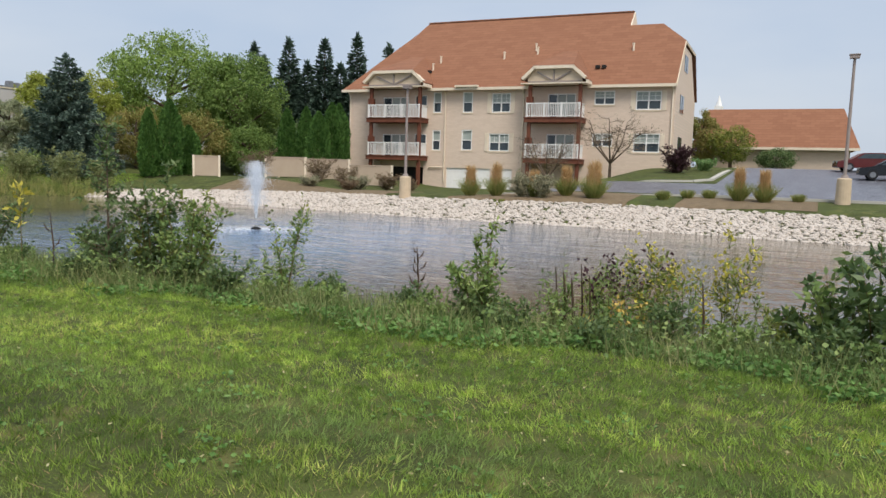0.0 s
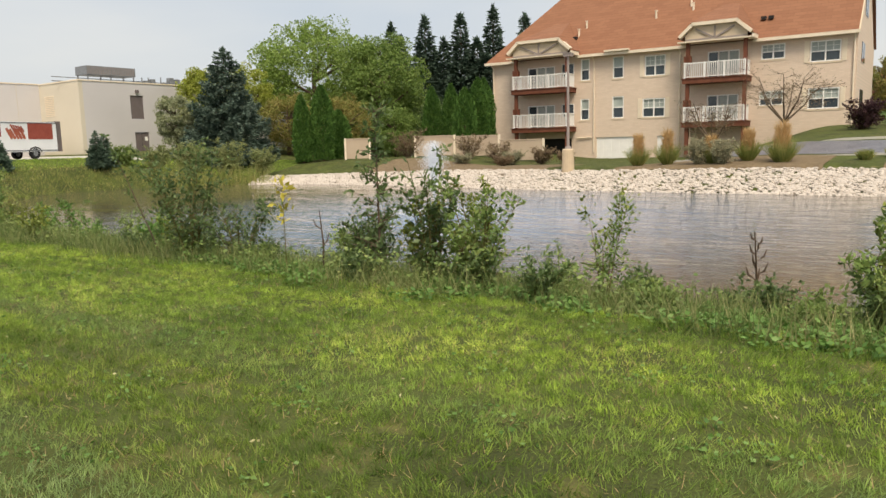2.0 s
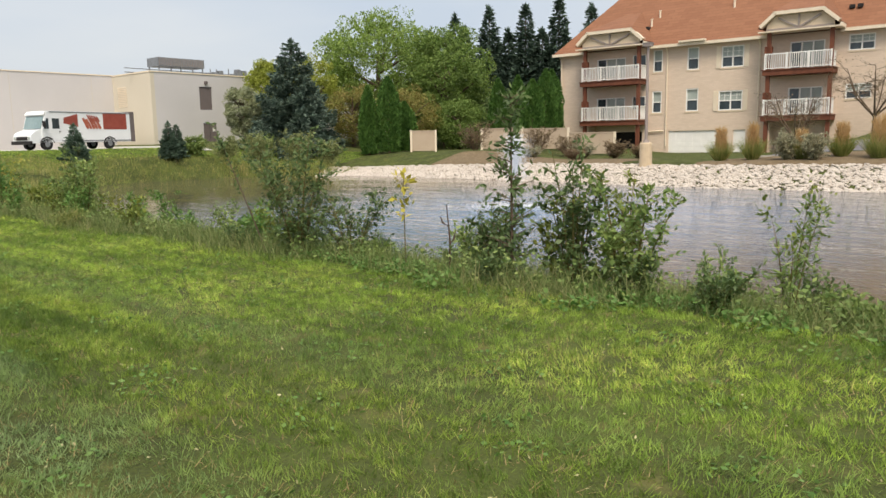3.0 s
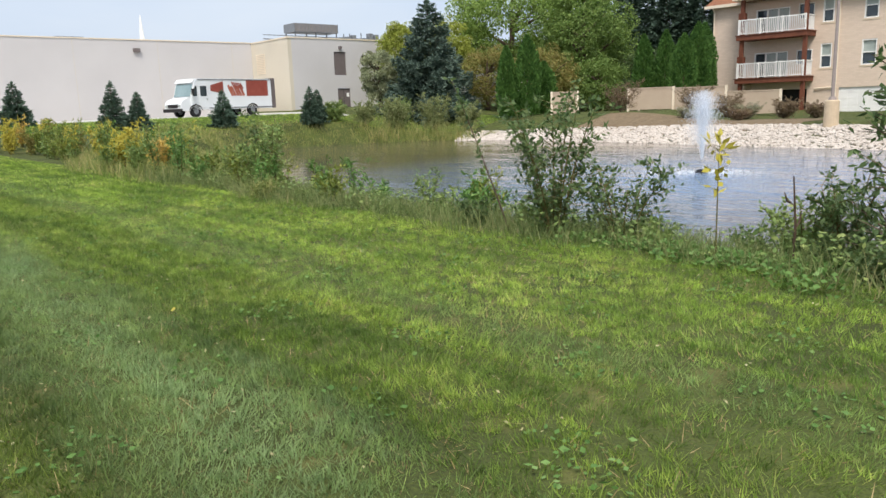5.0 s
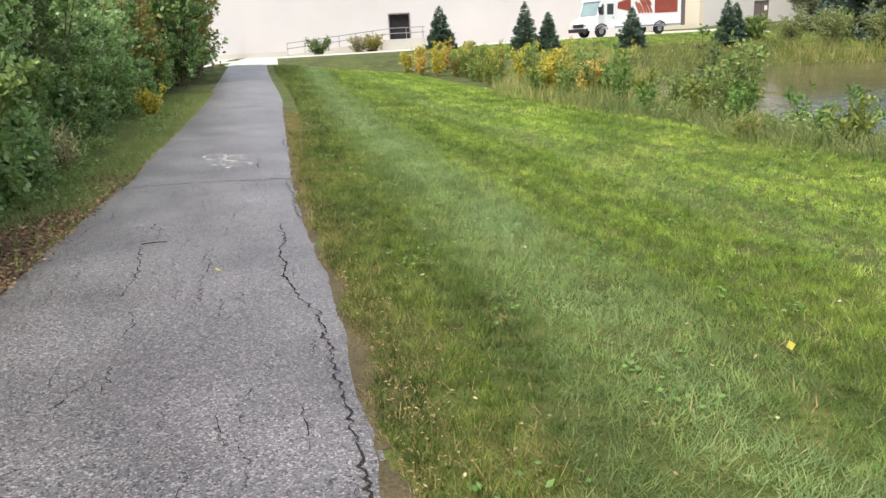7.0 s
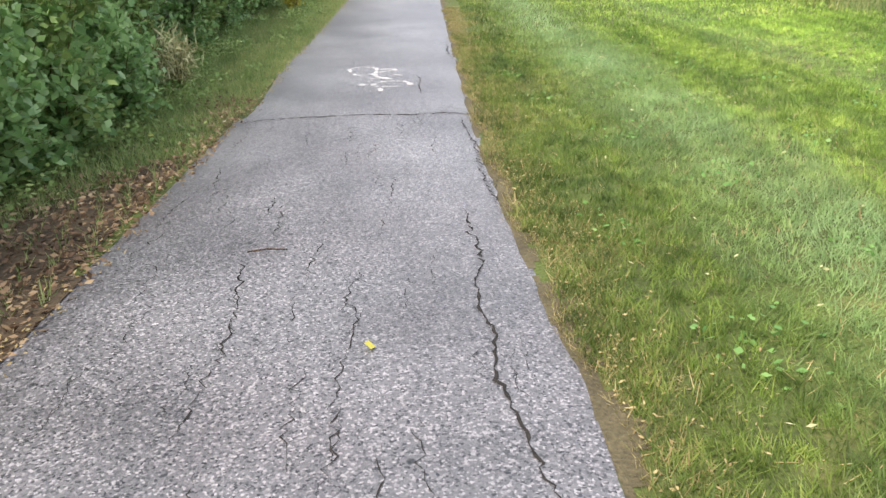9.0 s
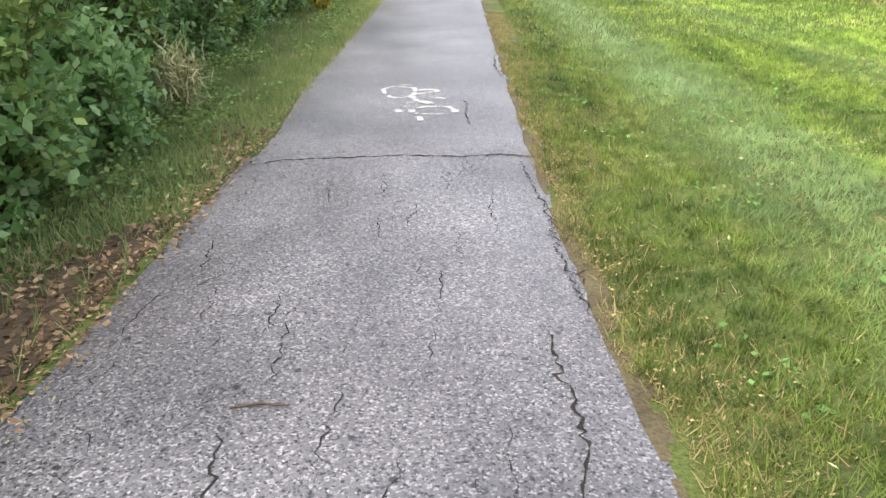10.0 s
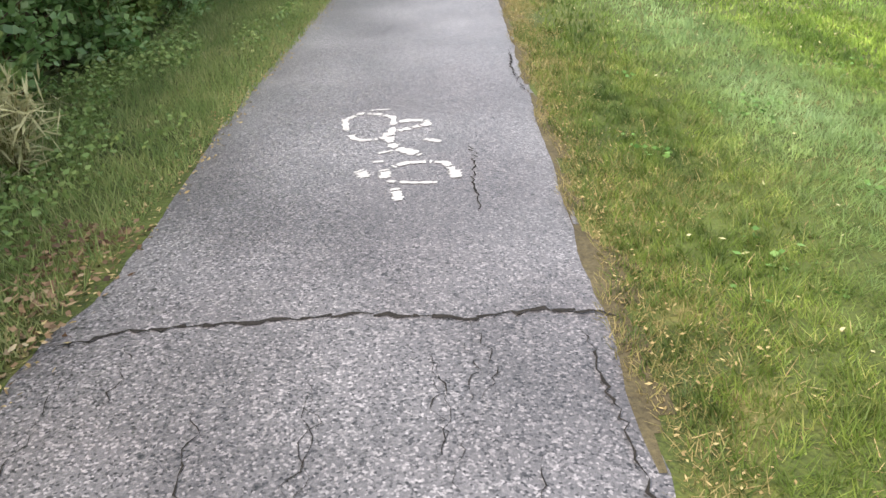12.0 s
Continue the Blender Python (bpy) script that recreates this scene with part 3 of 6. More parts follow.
M("arrow_tip", 0.07, (-0.91, 19.86), (-0.89, 19.78), (-0.88, 19.70))

# ---- paved lots, road, beds ----
lot = sheet("pavement", axis((-40, 36, 2)), axis((45, 81, 1.0)), 0.012, CONCRETE,
            lambda x, y: ((x < 1.0) & (y > 46.3)) | ((x >= 1.0) & (y > 60.4)))
tagged(lot, "pale concrete yard before the white building", "yard", kind="structure")
road = sheet("road", axis((42, 76, 1)), axis((-70, 18, 1)), 0.015, ROAD, lambda x, y: ((x > 43.5) & (x < 51.5)) | ((x >= 51.5) & (x < 74) & (y < 6.5)))
tagged(road, "blue-grey asphalt drive and parking area", "road", kind="structure")
bed = sheet("mulch_bed", axis((38.5, 45, 0.5)), axis((-14, 44, 0.5)), 0.02, MULCH,
            lambda x, y: (((x < 43.5) & (y > 9) & (y < 19.5)) | ((x < 43.2) & (y < 6.5) & (y > 0)) | ((x < 45) & (y > 24) & (y < 40))) & (x > 39.2))
tagged(bed, "brown mulch planting bed above the rocks", "planting bed", kind="structure")


def kerb(points):
    b = Build()
    for (ax, ay), (bx, by) in zip(points, points[1:]):
        za, zb = gz(ax, ay), gz(bx, by)
        b.beam((ax, ay, za + 0.03), (bx, by, zb + 0.03), 0.3, 0.2)
    return tagged(part("kerb", b, CONCRETE), "pale concrete kerb along the drive", "kerb", kind="structure")


kerb([(51.6, 19), (51.6, 10), (52.2, 7.6), (53.6, 6.6), (60, 6.5), (70, 6.5)])
kerb([(43.4, 18), (43.4, 6), (43.4, -10), (43.4, -40)])

# ---- apartment house ----
HX, HY = 62.3, 42.2
HROT = math.degrees(math.atan2(-31.9, 1.5))
house = thing("apartment_house", HX, HY, 0, HROT, "tan brick apartment house with terracotta roof and balconies", "house")
U0, U1, DEP = 0.2, 31.2, 15.0
EAVE = 9.2


def wall_with_holes(x0, x1, z0, z1, y0, y1, holes):
    """A wall slab in the plane of x and z with rectangular holes right through it."""
    b, seen = Build(), {}
    xs = sorted({x0, x1, *[h[0] for h in holes], *[h[1] for h in holes]})
    zs = sorted({z0, z1, *[h[2] for h in holes], *[h[3] for h in holes]})

    def solid(i, j):
        if not (0 <= i < len(xs) - 1 and 0 <= j < len(zs) - 1):
            return False
        cx, cz = (xs[i] + xs[i + 1]) / 2, (zs[j] + zs[j + 1]) / 2
        return not any(h[0] < cx < h[1] and h[2] < cz < h[3] for h in holes)

    def corner(i, j, y):
        if (i, j, y) not in seen:
            seen[i, j, y] = len(b.v)
            b.v.append((xs[i], y, zs[j]))
        return seen[i, j, y]

    for i in range(len(xs) - 1):
        for j in range(len(zs) - 1):
            if not solid(i, j):
                continue
            ring = [(i, j), (i + 1, j), (i + 1, j + 1), (i, j + 1)]
            b.f.append(tuple(corner(p, q, y0) for p, q in ring))
            b.f.append(tuple(corner(p, q, y1) for p, q in reversed(ring)))
            for k, (di, dj) in enumerate(((0, -1), (1, 0), (0, 1), (-1, 0))):
                if not solid(i + di, j + dj):
                    (p, q), (r, s) = ring[k], ring[(k + 1) % 4]
                    b.f.append((corner(r, s, y0), corner(p, q, y0), corner(p, q, y1), corner(r, s, y1)))
    return b


WINS = [(12.3, 13.3, 7.0, 8.88, 0), (12.27, 13.33, 3.55, 5.45, 0), (15.15, 16.95, 7.0, 8.72, 1), (15.0, 16.95, 3.52, 5.12, 1), (24.5, 26.25, 7.6, 8.78, 0),
        (24.45, 26.2, 4.05, 5.18, 0), (28.0, 30.1, 7.15, 8.72, 1), (27.95, 30.12, 3.62, 5.2, 1), (9.3, 10.15, 7.0, 8.9, 0), (9.27, 10.13, 3.5, 5.38, 0)]
DOORS = [(3.95, 6.75, 6.4, 8.5), (3.95, 6.75, 2.9, 5.0), (20.4, 22.9, 6.4, 8.6), (20.4, 22.9, 2.9, 5.1)]
SMALL = [(7.5, 8.6, 7.5, 8.55), (7.5, 8.6, 3.9, 4.95)]
GAR = [(10.8, 15.2, -0.2, 1.92), (16.3, 17.3, -0.2, 1.92), (2.6, 8.4, -0.2, 1.9)]
holes = [x[:4] for x in WINS] + DOORS + SMALL + GAR
part("wall", wall_with_holes(U0, U1, -0.6, EAVE, 0, 0.3, holes), BRICK, house)
part("wall", Build().box(U0, U0 + 0.3, 0.3, DEP, -0.6, EAVE), BRICK, house)
part("wall", Build().box(U0, U1, DEP - 0.3, DEP, -0.6, EAVE), BRICK, house)
RZ, RY = 16.85, 8.0
SL = (RZ - EAVE) / (RY + 0.5)
yc, zc = 4.1, EAVE + SL * 4.6
end = Build().prism([(U1 - 0.3, 0.3, 1.0), (U1 - 0.3, 0.3, EAVE), (U1 - 0.3, yc, zc - 0.35), (U1 - 0.3, 2 * 6.6 - yc + 0.4, zc - 0.35), (U1 - 0.3, DEP - 0.3, EAVE - 0.2), (U1 - 0.3, DEP - 0.3, 1.0)], (0.3, 0, 0))
part("wall", end, BRICK, house)
# near-black sheet, its colour standing in for the shade of the rooms
part("room_shade_sheet", Build().box(U0 + 0.5, U1 - 0.6, 0.9, 1.1, -0.2, EAVE - 0.2), DARK, house, "dark sheet standing in for unlit rooms behind the windows")
part("floor_slab", Build().box(U0 + 0.3, U1 - 0.3, 0.3, 1.1, 2.4, 2.7), STUCCO, house)
part("floor_slab", Build().box(U0 + 0.3, U1 - 0.3, 0.3, 1.1, 5.9, 6.2), STUCCO, house)
for u0, u1, z0, z1, s in WINS:
    part("window_sill", Build().box(u0 - 0.1, u1 + 0.1, -0.03, 0.02, z0 - 0.14, z0 - 0.02), STUCCO, house)


def window(u0, u1, z0, z1, shutters, n=2):
    pane = part("window", Build().box(u0 + 0.04, u1 - 0.04, 0.15, 0.17, z0 + 0.04, z1 - 0.04), GLASS, house, "white-framed double-hung window")
    fr = Build()
    t = 0.09
    fr.box(u0, u1, 0.02, 0.14, z0, z0 + t).box(u0, u1, 0.02, 0.14, z1 - t, z1)
    fr.box(u0, u0 + t, 0.02, 0.14, z0 + t, z1 - t).box(u1 - t, u1, 0.02, 0.14, z0 + t, z1 - t)
    zm = (z0 + z1) / 2
    fr.box(u0 + t, u1 - t, 0.05, 0.14, zm - 0.04, zm + 0.04)
    if u1 - u0 > 1.5:
        um = (u0 + u1) / 2
        fr.box(um - 0.05, um + 0.05, 0.04, 0.14, z0 + t, zm - 0.04).box(um - 0.05, um + 0.05, 0.04, 0.14, zm + 0.04, z1 - t)
        for c in (u0 + (u1 - u0) * 0.25, u0 + (u1 - u0) * 0.75):
            fr.box(c - 0.015, c + 0.015, 0.1, 0.14, zm + 0.04, z1 - t)
        fr.box(u0 + t, u1 - t, 0.1, 0.14, zm + (z1 - zm) * 0.5 - 0.015, zm + (z1 - zm) * 0.5 + 0.015)
    part("window_frame", fr, WHITE, pane)
    part("blind", Build().box(u0 + 0.06, u1 - 0.06, 0.144, 0.149, zm + 0.02, z1 - 0.06), BLIND, pane, "pale lowered blind")
    if shutters:
        for a in (u0 - 0.4, u1 + 0.05):
            sh = Build().box(a, a + 0.35, -0.05, -0.005, z0 - 0.03, z1 + 0.03)
            for k in range(8):
                zz = z0 + (z1 - z0) * (k + 0.3) / 8
                sh.box(a + 0.05, a + 0.3, -0.065, -0.05, zz, zz + 0.1)
            part("shutter", sh, CREAM, pane, "cream louvred shutter")


for u0, u1, z0, z1, s in WINS:
    window(u0, u1, z0, z1, s)
for u0, u1, z0, z1 in DOORS:
    d = part("sliding_door", Build().box(u0 + 0.05, u1 - 0.05, 0.15, 0.17, z0, z1), GLASS, house, "white-framed sliding glass door")
    fr = Build().box(u0, u1, 0.02, 0.14, z1 - 0.1, z1)
    n = 3
    for i in range(n + 1):
        u = u0 + (u1 - u0 - 0.1) * i / n
        fr.box(u, u + 0.1, 0.02, 0.14, z0, z1 - 0.1)
    part("door_frame", fr, WHITE, d)
    part("curtain", Build().box(u0 + (u1 - u0) * 0.35, u1 - 0.1, 0.142, 0.148, z0 + 0.05, z1 - 0.12), BLIND, d, "pale curtain")
for u0, u1, z0, z1 in SMALL:
    d = part("window", Build().box(u0, u1, 0.15, 0.17, z0, z1), GLASS, house)
    part("window_frame", Build().box(u0 - 0.06, u0, -0.02, 0.12, z0, z1).box(u1, u1 + 0.06, -0.02, 0.12, z0, z1).box(u0 - 0.06, u1 + 0.06, -0.02, 0.12, z1, z1 + 0.07), WHITE, d)
for u0, u1 in ((10.8, 15.2), (16.3, 17.3)):
    g = Build().box(u0, u1, 0.12, 0.18, -0.2, 1.92)
    for i in range(4):
        z = 0.0 + i * 0.48
        k = max(1, int((u1 - u0) / 0.7))
        for j in range(k):
            a = u0 + (u1 - u0) * j / k
            g.box(a + 0.07, a + (u1 - u0) / k - 0.07, 0.105, 0.12, z + 0.06, z + 0.42)
    part("garage_door", g, WHITE, house, "white panelled garage door")
# near-black sheet across the opening: the carport's shade put in as colour
part("carport_shade", Build().box(2.6, 8.4, 0.62, 0.7, -0.2, 1.9), DARK, house, "dark sheet standing in for the carport's shade")

# roof
OV = 0.55
rf = Build()
A, B_ = (-0.35, -OV, EAVE), (U1 + 0.14, -OV, EAVE)
back_l, back_r = (-0.35, DEP + OV, EAVE), (U1 + 0.14, DEP + OV, EAVE)
lw = 15.35
ylw = -OV + (lw - EAVE) / SL
slope_z = lambda y: EAVE + SL * (y + OV)
h1 = (4.3, -OV + (15.6 - EAVE) / SL, 15.6)
h2 = (4.3, DEP + OV - (15.6 - EAVE) / SL, 15.6)
r0, r1 = (4.9, RY, slope_z(RY)), (26.05, RY, slope_z(RY))
k1, k2 = (26.05, ylw, lw), (29.0, ylw, lw)
c1 = (U1 + 0.14, yc, slope_z(yc))
k1b, k2b = (26.05, 2 * RY - ylw, lw), (29.0, 2 * RY - ylw, lw)
c1b = (U1 + 0.14, 2 * RY - yc, slope_z(yc))
rf.poly([A, B_, c1, k2, k1, r1, r0, h1])
rf.poly([back_r, back_l, h2, r0, r1, k1b, k2b, c1b])
rf.poly([back_l, A, h1, h2])
rf.poly([h1, r0, h2])
rf.poly([k1, k2, k2b, k1b])
rf.poly([c1, c1b, k2b, k2])
roof = part("roof", rf, SHINGLE, house)
part("roof_gable", Build().prism([(26.03, ylw, lw + 0.0), (26.03, RY, slope_z(RY) - 0.05), (26.03, 2 * RY - ylw, lw)], (0.12, 0, 0)), CREAM, roof, "small cream gable wall")
part("rake_board", Build().beam((U1 + 0.09, -OV, EAVE - 0.12), (U1 + 0.09, yc, slope_z(yc) - 0.12), 0.1, 0.2).beam((U1 + 0.09, yc, slope_z(yc) - 0.12), (U1 + 0.09, 2 * RY - yc, slope_z(yc) - 0.12), 0.1, 0.2), STUCCO, roof, "tan rake board along the gable")
for y0 in (4.6, 6.0):
    part("gable_window", Build().box(U1, U1 + 0.05, y0, y0 + 1.0, 10.9, 12.3), GLASS, roof)
for z0 in (3.6, 7.2):
    for y0 in (3.0, 4.4):
        part("side_window", Build().box(U1, U1 + 0.05, y0, y0 + 1.0, z0, z0 + 1.5), GLASS, house)
part("ridge_cap", Build().beam((4.9, RY, slope_z(RY) + 0.03), (26.05, RY, slope_z(RY) + 0.03), 0.3, 0.1), SHINGLE, roof)
for a, b in ((-0.35, 3.2), (9.0, 18.8), (24.0, U1 + 0.14)):
    part("gutter", Build().box(a, b, -OV - 0.12, -OV, EAVE - 0.22, EAVE + 0.02), CREAM, house, "cream eaves gutter")
    part("soffit", Build().box(a, b, -OV, 0.0, EAVE - 0.12, EAVE - 0.06), CREAM, house)
part("eave_return", Build().box(11.8, 14.0, -OV - 0.35, -OV + 0.3, EAVE + 0.05, EAVE + 0.2), CREAM, house)

for u in (0.35, 10.6, 18.2, 31.0):
    part("downpipe", Build().tube([(u, -0.5, EAVE - 0.2), (u, -0.12, EAVE - 0.6), (u, -0.1, 5), (u, -0.1, 0.6 if u < 30 else 2.4)], [0.06] * 4, 8), CREAM, house)
part("service_pipe", Build().tube([(10.4, -0.12, 1.95), (9.0, -0.12, 1.9)], [0.06] * 2, 8), CREAM, house)
for u, z in ((8.8, 12.0), (8.4, 11.2), (15.2, 12.2), (18.3, 12.6), (18.0, 13.0), (27.0, 12.6)):
    y = -OV + (z - EAVE) / SL
    part("roof_vent", Build().tube([(u, y, z - 0.2), (u, y, z + 0.55)], [0.09, 0.09], 8).tube([(u, y, z + 0.55), (u, y, z + 0.62)], [0.13, 0.13], 8), CREAM, roof)
for u in (7.5, 24.2):
    z = 10.9
    y = -OV + (z - EAVE) / SL
    for a in (u, u + 0.55):
        part("box_vent", Build().box(a, a + 0.35, y - 0.3, y + 0.1, z - 0.05, z + 0.2), DARK, roof)


def balcony_bay(u0, u1):
    F = -1.8
    for zf, kind in ((6.0, "upper"), (2.5, "lower")):
        deck = part("balcony", Build().box(u0 - 0.1, u1 + 0.1, F - 0.1, -0.02, zf, zf + 0.36).box(u0 - 0.16, u1 + 0.16, F - 0.16, -0.02, zf + 0.36, zf + 0.42), REDWOOD, house, "red-brown timber balcony deck")
        rail = Build()
        zt = zf + 1.65
        rail.box(u0, u1, F, F + 0.08, zt - 0.08, zt).box(u0, u1, F, F + 0.06, zf + 0.5, zf + 0.57)
        n = int((u1 - u0) / 0.15)
        for i in range(n + 1):
            u = u0 + (u1 - u0 - 0.05) * i / n
            rail.box(u, u + 0.05, F + 0.01, F + 0.05, zf + 0.57, zt - 0.08)
        for i in range(4):
            u = u0 + (u1 - u0 - 0.1) * i / 3
            rail.box(u, u + 0.1, F - 0.01, F + 0.09, zf + 0.42, zt + 0.03)
        for ua in (u0, u1 - 0.08):
            rail.box(ua, ua + 0.08, F + 0.08, -0.05, zt - 0.08, zt).box(ua, ua + 0.06, F + 0.08, -0.05, zf + 0.5, zf + 0.57)
            for i in range(12):
                y = F + 0.15 + i * 0.135
                rail.box(ua + 0.01, ua + 0.05, y, y + 0.05, zf + 0.57, zt - 0.08)
        part("railing", rail, WHITE, deck, "white baluster railing")
    for u in (u0 + 0.25, u1 - 0.1):
        part("balcony_post", Build().box(u - 0.14, u + 0.14, F + 0.1, F + 0.38, -0.6, 9.3), REDWOOD, house, "red-brown timber post")
    for z in (7.6, 4.1):
        part("corbel", Build().box(u0 - 0.05, u0 + 0.5, F + 0.1, F + 0.5, z, z + 0.6), REDWOOD, house)
    # clipped gable with its truss
    ga = [(u0 + 0.05, F, 9.3), (u1 + 0.05, F, 9.3), (u1 + 0.05, F, 9.75), (u1 - 0.75, F, 10.45), (u0 + 0.75, F, 10.45), (u0 + 0.05, F, 9.75)]
    gable = part("balcony_gable", Build().prism(ga, (0, 0.15, 0)), STUCCO, house, "tan gable with dark timber truss")
    tr = Build()
    um = (u0 + u1) / 2 + 0.0
    for p, q in (((um, F - 0.05, 9.45), (um, F - 0.05, 10.4)), ((um - 0.1, F - 0.05, 9.5), (u0 + 0.9, F - 0.05, 10.25)), ((um + 0.1, F - 0.05, 9.5), (u1 - 0.9, F - 0.05, 10.25)),
                 ((u0 + 0.1, F - 0.05, 9.42), (u1, F - 0.05, 9.42))):
        tr.beam(p, q, 0.14, 0.12)
    part("truss", tr, POLE, gable)
    tm = Build()
    for p, q in (((u0 - 0.35, F - 0.12, 9.65), (u0 + 0.7, F - 0.12, 10.6)), ((u0 + 0.6, F - 0.12, 10.6), (u1 - 0.6, F - 0.12, 10.6)), ((u1 - 0.7, F - 0.12, 10.6), (u1 + 0.4, F - 0.12, 9.65))):
        tm.beam(p, q, 0.5, 0.26)
    part("gable_trim", tm, CREAM, gable)
    rr = Build()
    y_of = lambda z: -OV + (z - EAVE) / SL
    e0, e1 = u0 - 0.5, u1 + 0.55
    rr.poly([(u0 + 0.6, F - 0.35, 10.74), (u1 - 0.6, F - 0.35, 10.74), (um + 0.7, y_of(12.7), 12.74), (um - 0.7, y_of(12.7), 12.74)])
    rr.poly([(e0, F - 0.35, 9.55), (u0 + 0.6, F - 0.35, 10.74), (um - 0.7, y_of(12.7), 12.74), (e0, y_of(9.6), 9.6)])
    rr.poly([(u1 - 0.6, F - 0.35, 10.74), (e1, F - 0.35, 9.55), (e1, y_of(9.6), 9.6), (um + 0.7, y_of(12.7), 12.74)])
    part("bay_roof", rr, SHINGLE, house)
    part("bay_soffit", Build().box(e0, e1, F - 0.25, -OV, 9.22, 9.32).box(e1 - 0.1, e1 + 0.05, F - 0.3, -OV, 9.2, 9.5), CREAM, house)
    part("recess_shade", Build().box(u0 + 0.2, u0 + 0.5, F + 0.4, 0, -0.5, 2.4), BRICK, house)


balcony_bay(3.3, 8.75)
balcony_bay(19.0, 23.75)

# ---- long white building ----
wb = thing("white_building", 0, 0, 0, 0, "long flat-roofed off-white industrial building", "building")
BY, BT = 80.0, 8.5
part("wall", wall_with_holes(-60, 37.4, 0.6, BT, BY, BY + 0.4, [(10.45, 12.35, 2.05, 4.25)]), PANEL_WALL, wb)
part("wall", Build().box(37.4, 37.8, 72.4, BY + 0.4, 0.6, 8.44), PANEL_CREAM, wb, "cream side wall")
part("wall", wall_with_holes(37.8, 78, 0.6, 8.44, 72.4, 72.8, [(42.6, 44.05, 4.92, 7.25), (42.85, 44.4, 1.55, 3.62), (46.0, 46.9, 5.9, 6.95)]), PANEL_WALL, wb)
part("roof", Build().box(-60, 37.8, BY + 0.4, 120, BT - 0.4, BT - 0.2).box(37.8, 78, 72.8, 120, 8.1, 8.25), CONCRETE, wb)
cope = Build().box(-60, 37.4, BY - 0.06, BY + 0.46, BT, BT + 0.1).box(37.34, 78, 72.34, 72.86, 8.44, 8.56).box(37.34, 37.86, 72.86, BY - 0.1, 8.44, 8.56)
part("coping", cope, CREAM, wb)
# near-black panel in the wall hole, painting the shade inside the dock
part("dock_door", Build().box(10.45, 12.35, BY + 0.3, BY + 0.36, 2.05, 4.25), DARK, wb, "dark panel standing in for the shade inside the loading dock")
dg = Build()
for x in (10.4, 12.3):
    dg.box(x, x + 0.1, BY - 0.05, BY + 0.02, 2.05, 4.3)
dg.box(10.4, 12.4, BY - 0.05, BY + 0.02, 4.25, 4.36)
part("dock_frame", dg, DOOR_GREY, wb)
part("steel_panel", Build().box(42.62, 44.03, 72.5, 72.6, 4.94, 7.23), DOOR_GREY, wb, "grey-brown steel wall panel")
dr = part("steel_door", Build().box(42.88, 44.38, 72.5, 72.6, 1.5, 3.6), DOOR_GREY, wb, "grey-brown double steel door")
part("door_sign", Build().box(43.95, 44.25, 72.47, 72.5, 2.75, 3.15), WHITE, dr)
part("door_gap", Build().box(43.62, 43.64, 72.49, 72.5, 1.5, 3.6), DARK, dr)
lv = part("window", Build().box(46.02, 46.9, 72.55, 72.6, 5.92, 6.93), DARK, wb)
lou = Build()
for i in range(12):
    lou.box(37.36, 37.4, 77.2, 79.0, 5.3 + i * 0.17, 5.4 + i * 0.17)
part("louvre", lou, CREAM, wb, "cream ventilation louvre")
lou = Build()
for i in range(8):
    lou.box(46.9, 47.8, 72.36, 72.4, 5.95 + i * 0.12, 6.02 + i * 0.12)
part("louvre", lou, CREAM, wb, "cream ventilation louvre")
part("wall_lamp", Build().box(25.3, 25.9, BY - 0.25, BY, 7.4, 7.75), DOOR_GREY, wb)
part("wall_lamp", Build().box(43.2, 43.5, 72.2, 72.4, 7.5, 7.8), DOOR_GREY, wb)
for x in np.arange(-56, 37, 7.6):
    part("panel_joint", Build().box(float(x), float(x) + 0.03, BY - 0.012, BY + 0.0, 1.0, BT), PANEL_CREAM, wb)
for x in np.arange(49, 78, 7.6):
    part("panel_joint", Build().box(float(x), float(x) + 0.03, 72.388, 72.4, 1.0, 8.44), PANEL_CREAM, wb)

# rooftop units and pipes
rtu = thing("rooftop_unit", 39.8, 75.0, 8.25, 0, "large grey steel cooling unit on legs", "air conditioner")
ub = Build().box(0, 5.2, 0, 2.2, 1.1, 1.95)
part("casing", ub, STEEL, rtu)
for i in range(26):
    part("fin", Build().box(0.1 + i * 0.195, 0.14 + i * 0.195, -0.04, 0.0, 1.15, 1.9), POLE, rtu)
for x in (0.1, 2.5, 5.0):
    for y in (0.1, 2.0):
        part("leg", Build().box(x, x + 0.1, y, y + 0.1, 0, 1.1), STEEL, rtu)
for y in (0, 2.0):
    part("base_rail", Build().box(-0.6, 5.6, y, y + 0.12, 0.35, 0.47), STEEL, rtu)
pipes = thing("rooftop_pipes", 45.6, 75.5, 8.25, 0, "grey rooftop pipework and small fan units", "pipework")
pr = random.Random(3)
for i in range(7):
    x = i * 0.75
    part("fan_unit", Build().box(x, x + 0.5, 0, 0.6, 0.2, 0.6 + pr.random() * 0.7), STEEL, pipes)
    part("stack", Build().tube([(x + 0.6, 0.3, 0), (x + 0.6, 0.3, 0.9 + pr.random() * 0.5)], [0.06, 0.06], 6), STEEL, pipes)
part("pipe", Build().tube([(-9, 0.2, 0.35), (6, 0.2, 0.35)], [0.05, 0.05], 6).tube([(-9, 0.2, 0.75), (5, 0.2, 0.7)], [0.04, 0.04], 6), STEEL, pipes)
hat = thing("roof_hatch", 19.5, BY + 3, BT - 0.2, 0, "low grey roof vent housing", "roof vent")
part("box", Build().box(0, 2.4, 0, 1.2, 0, 0.65), STEEL, hat)

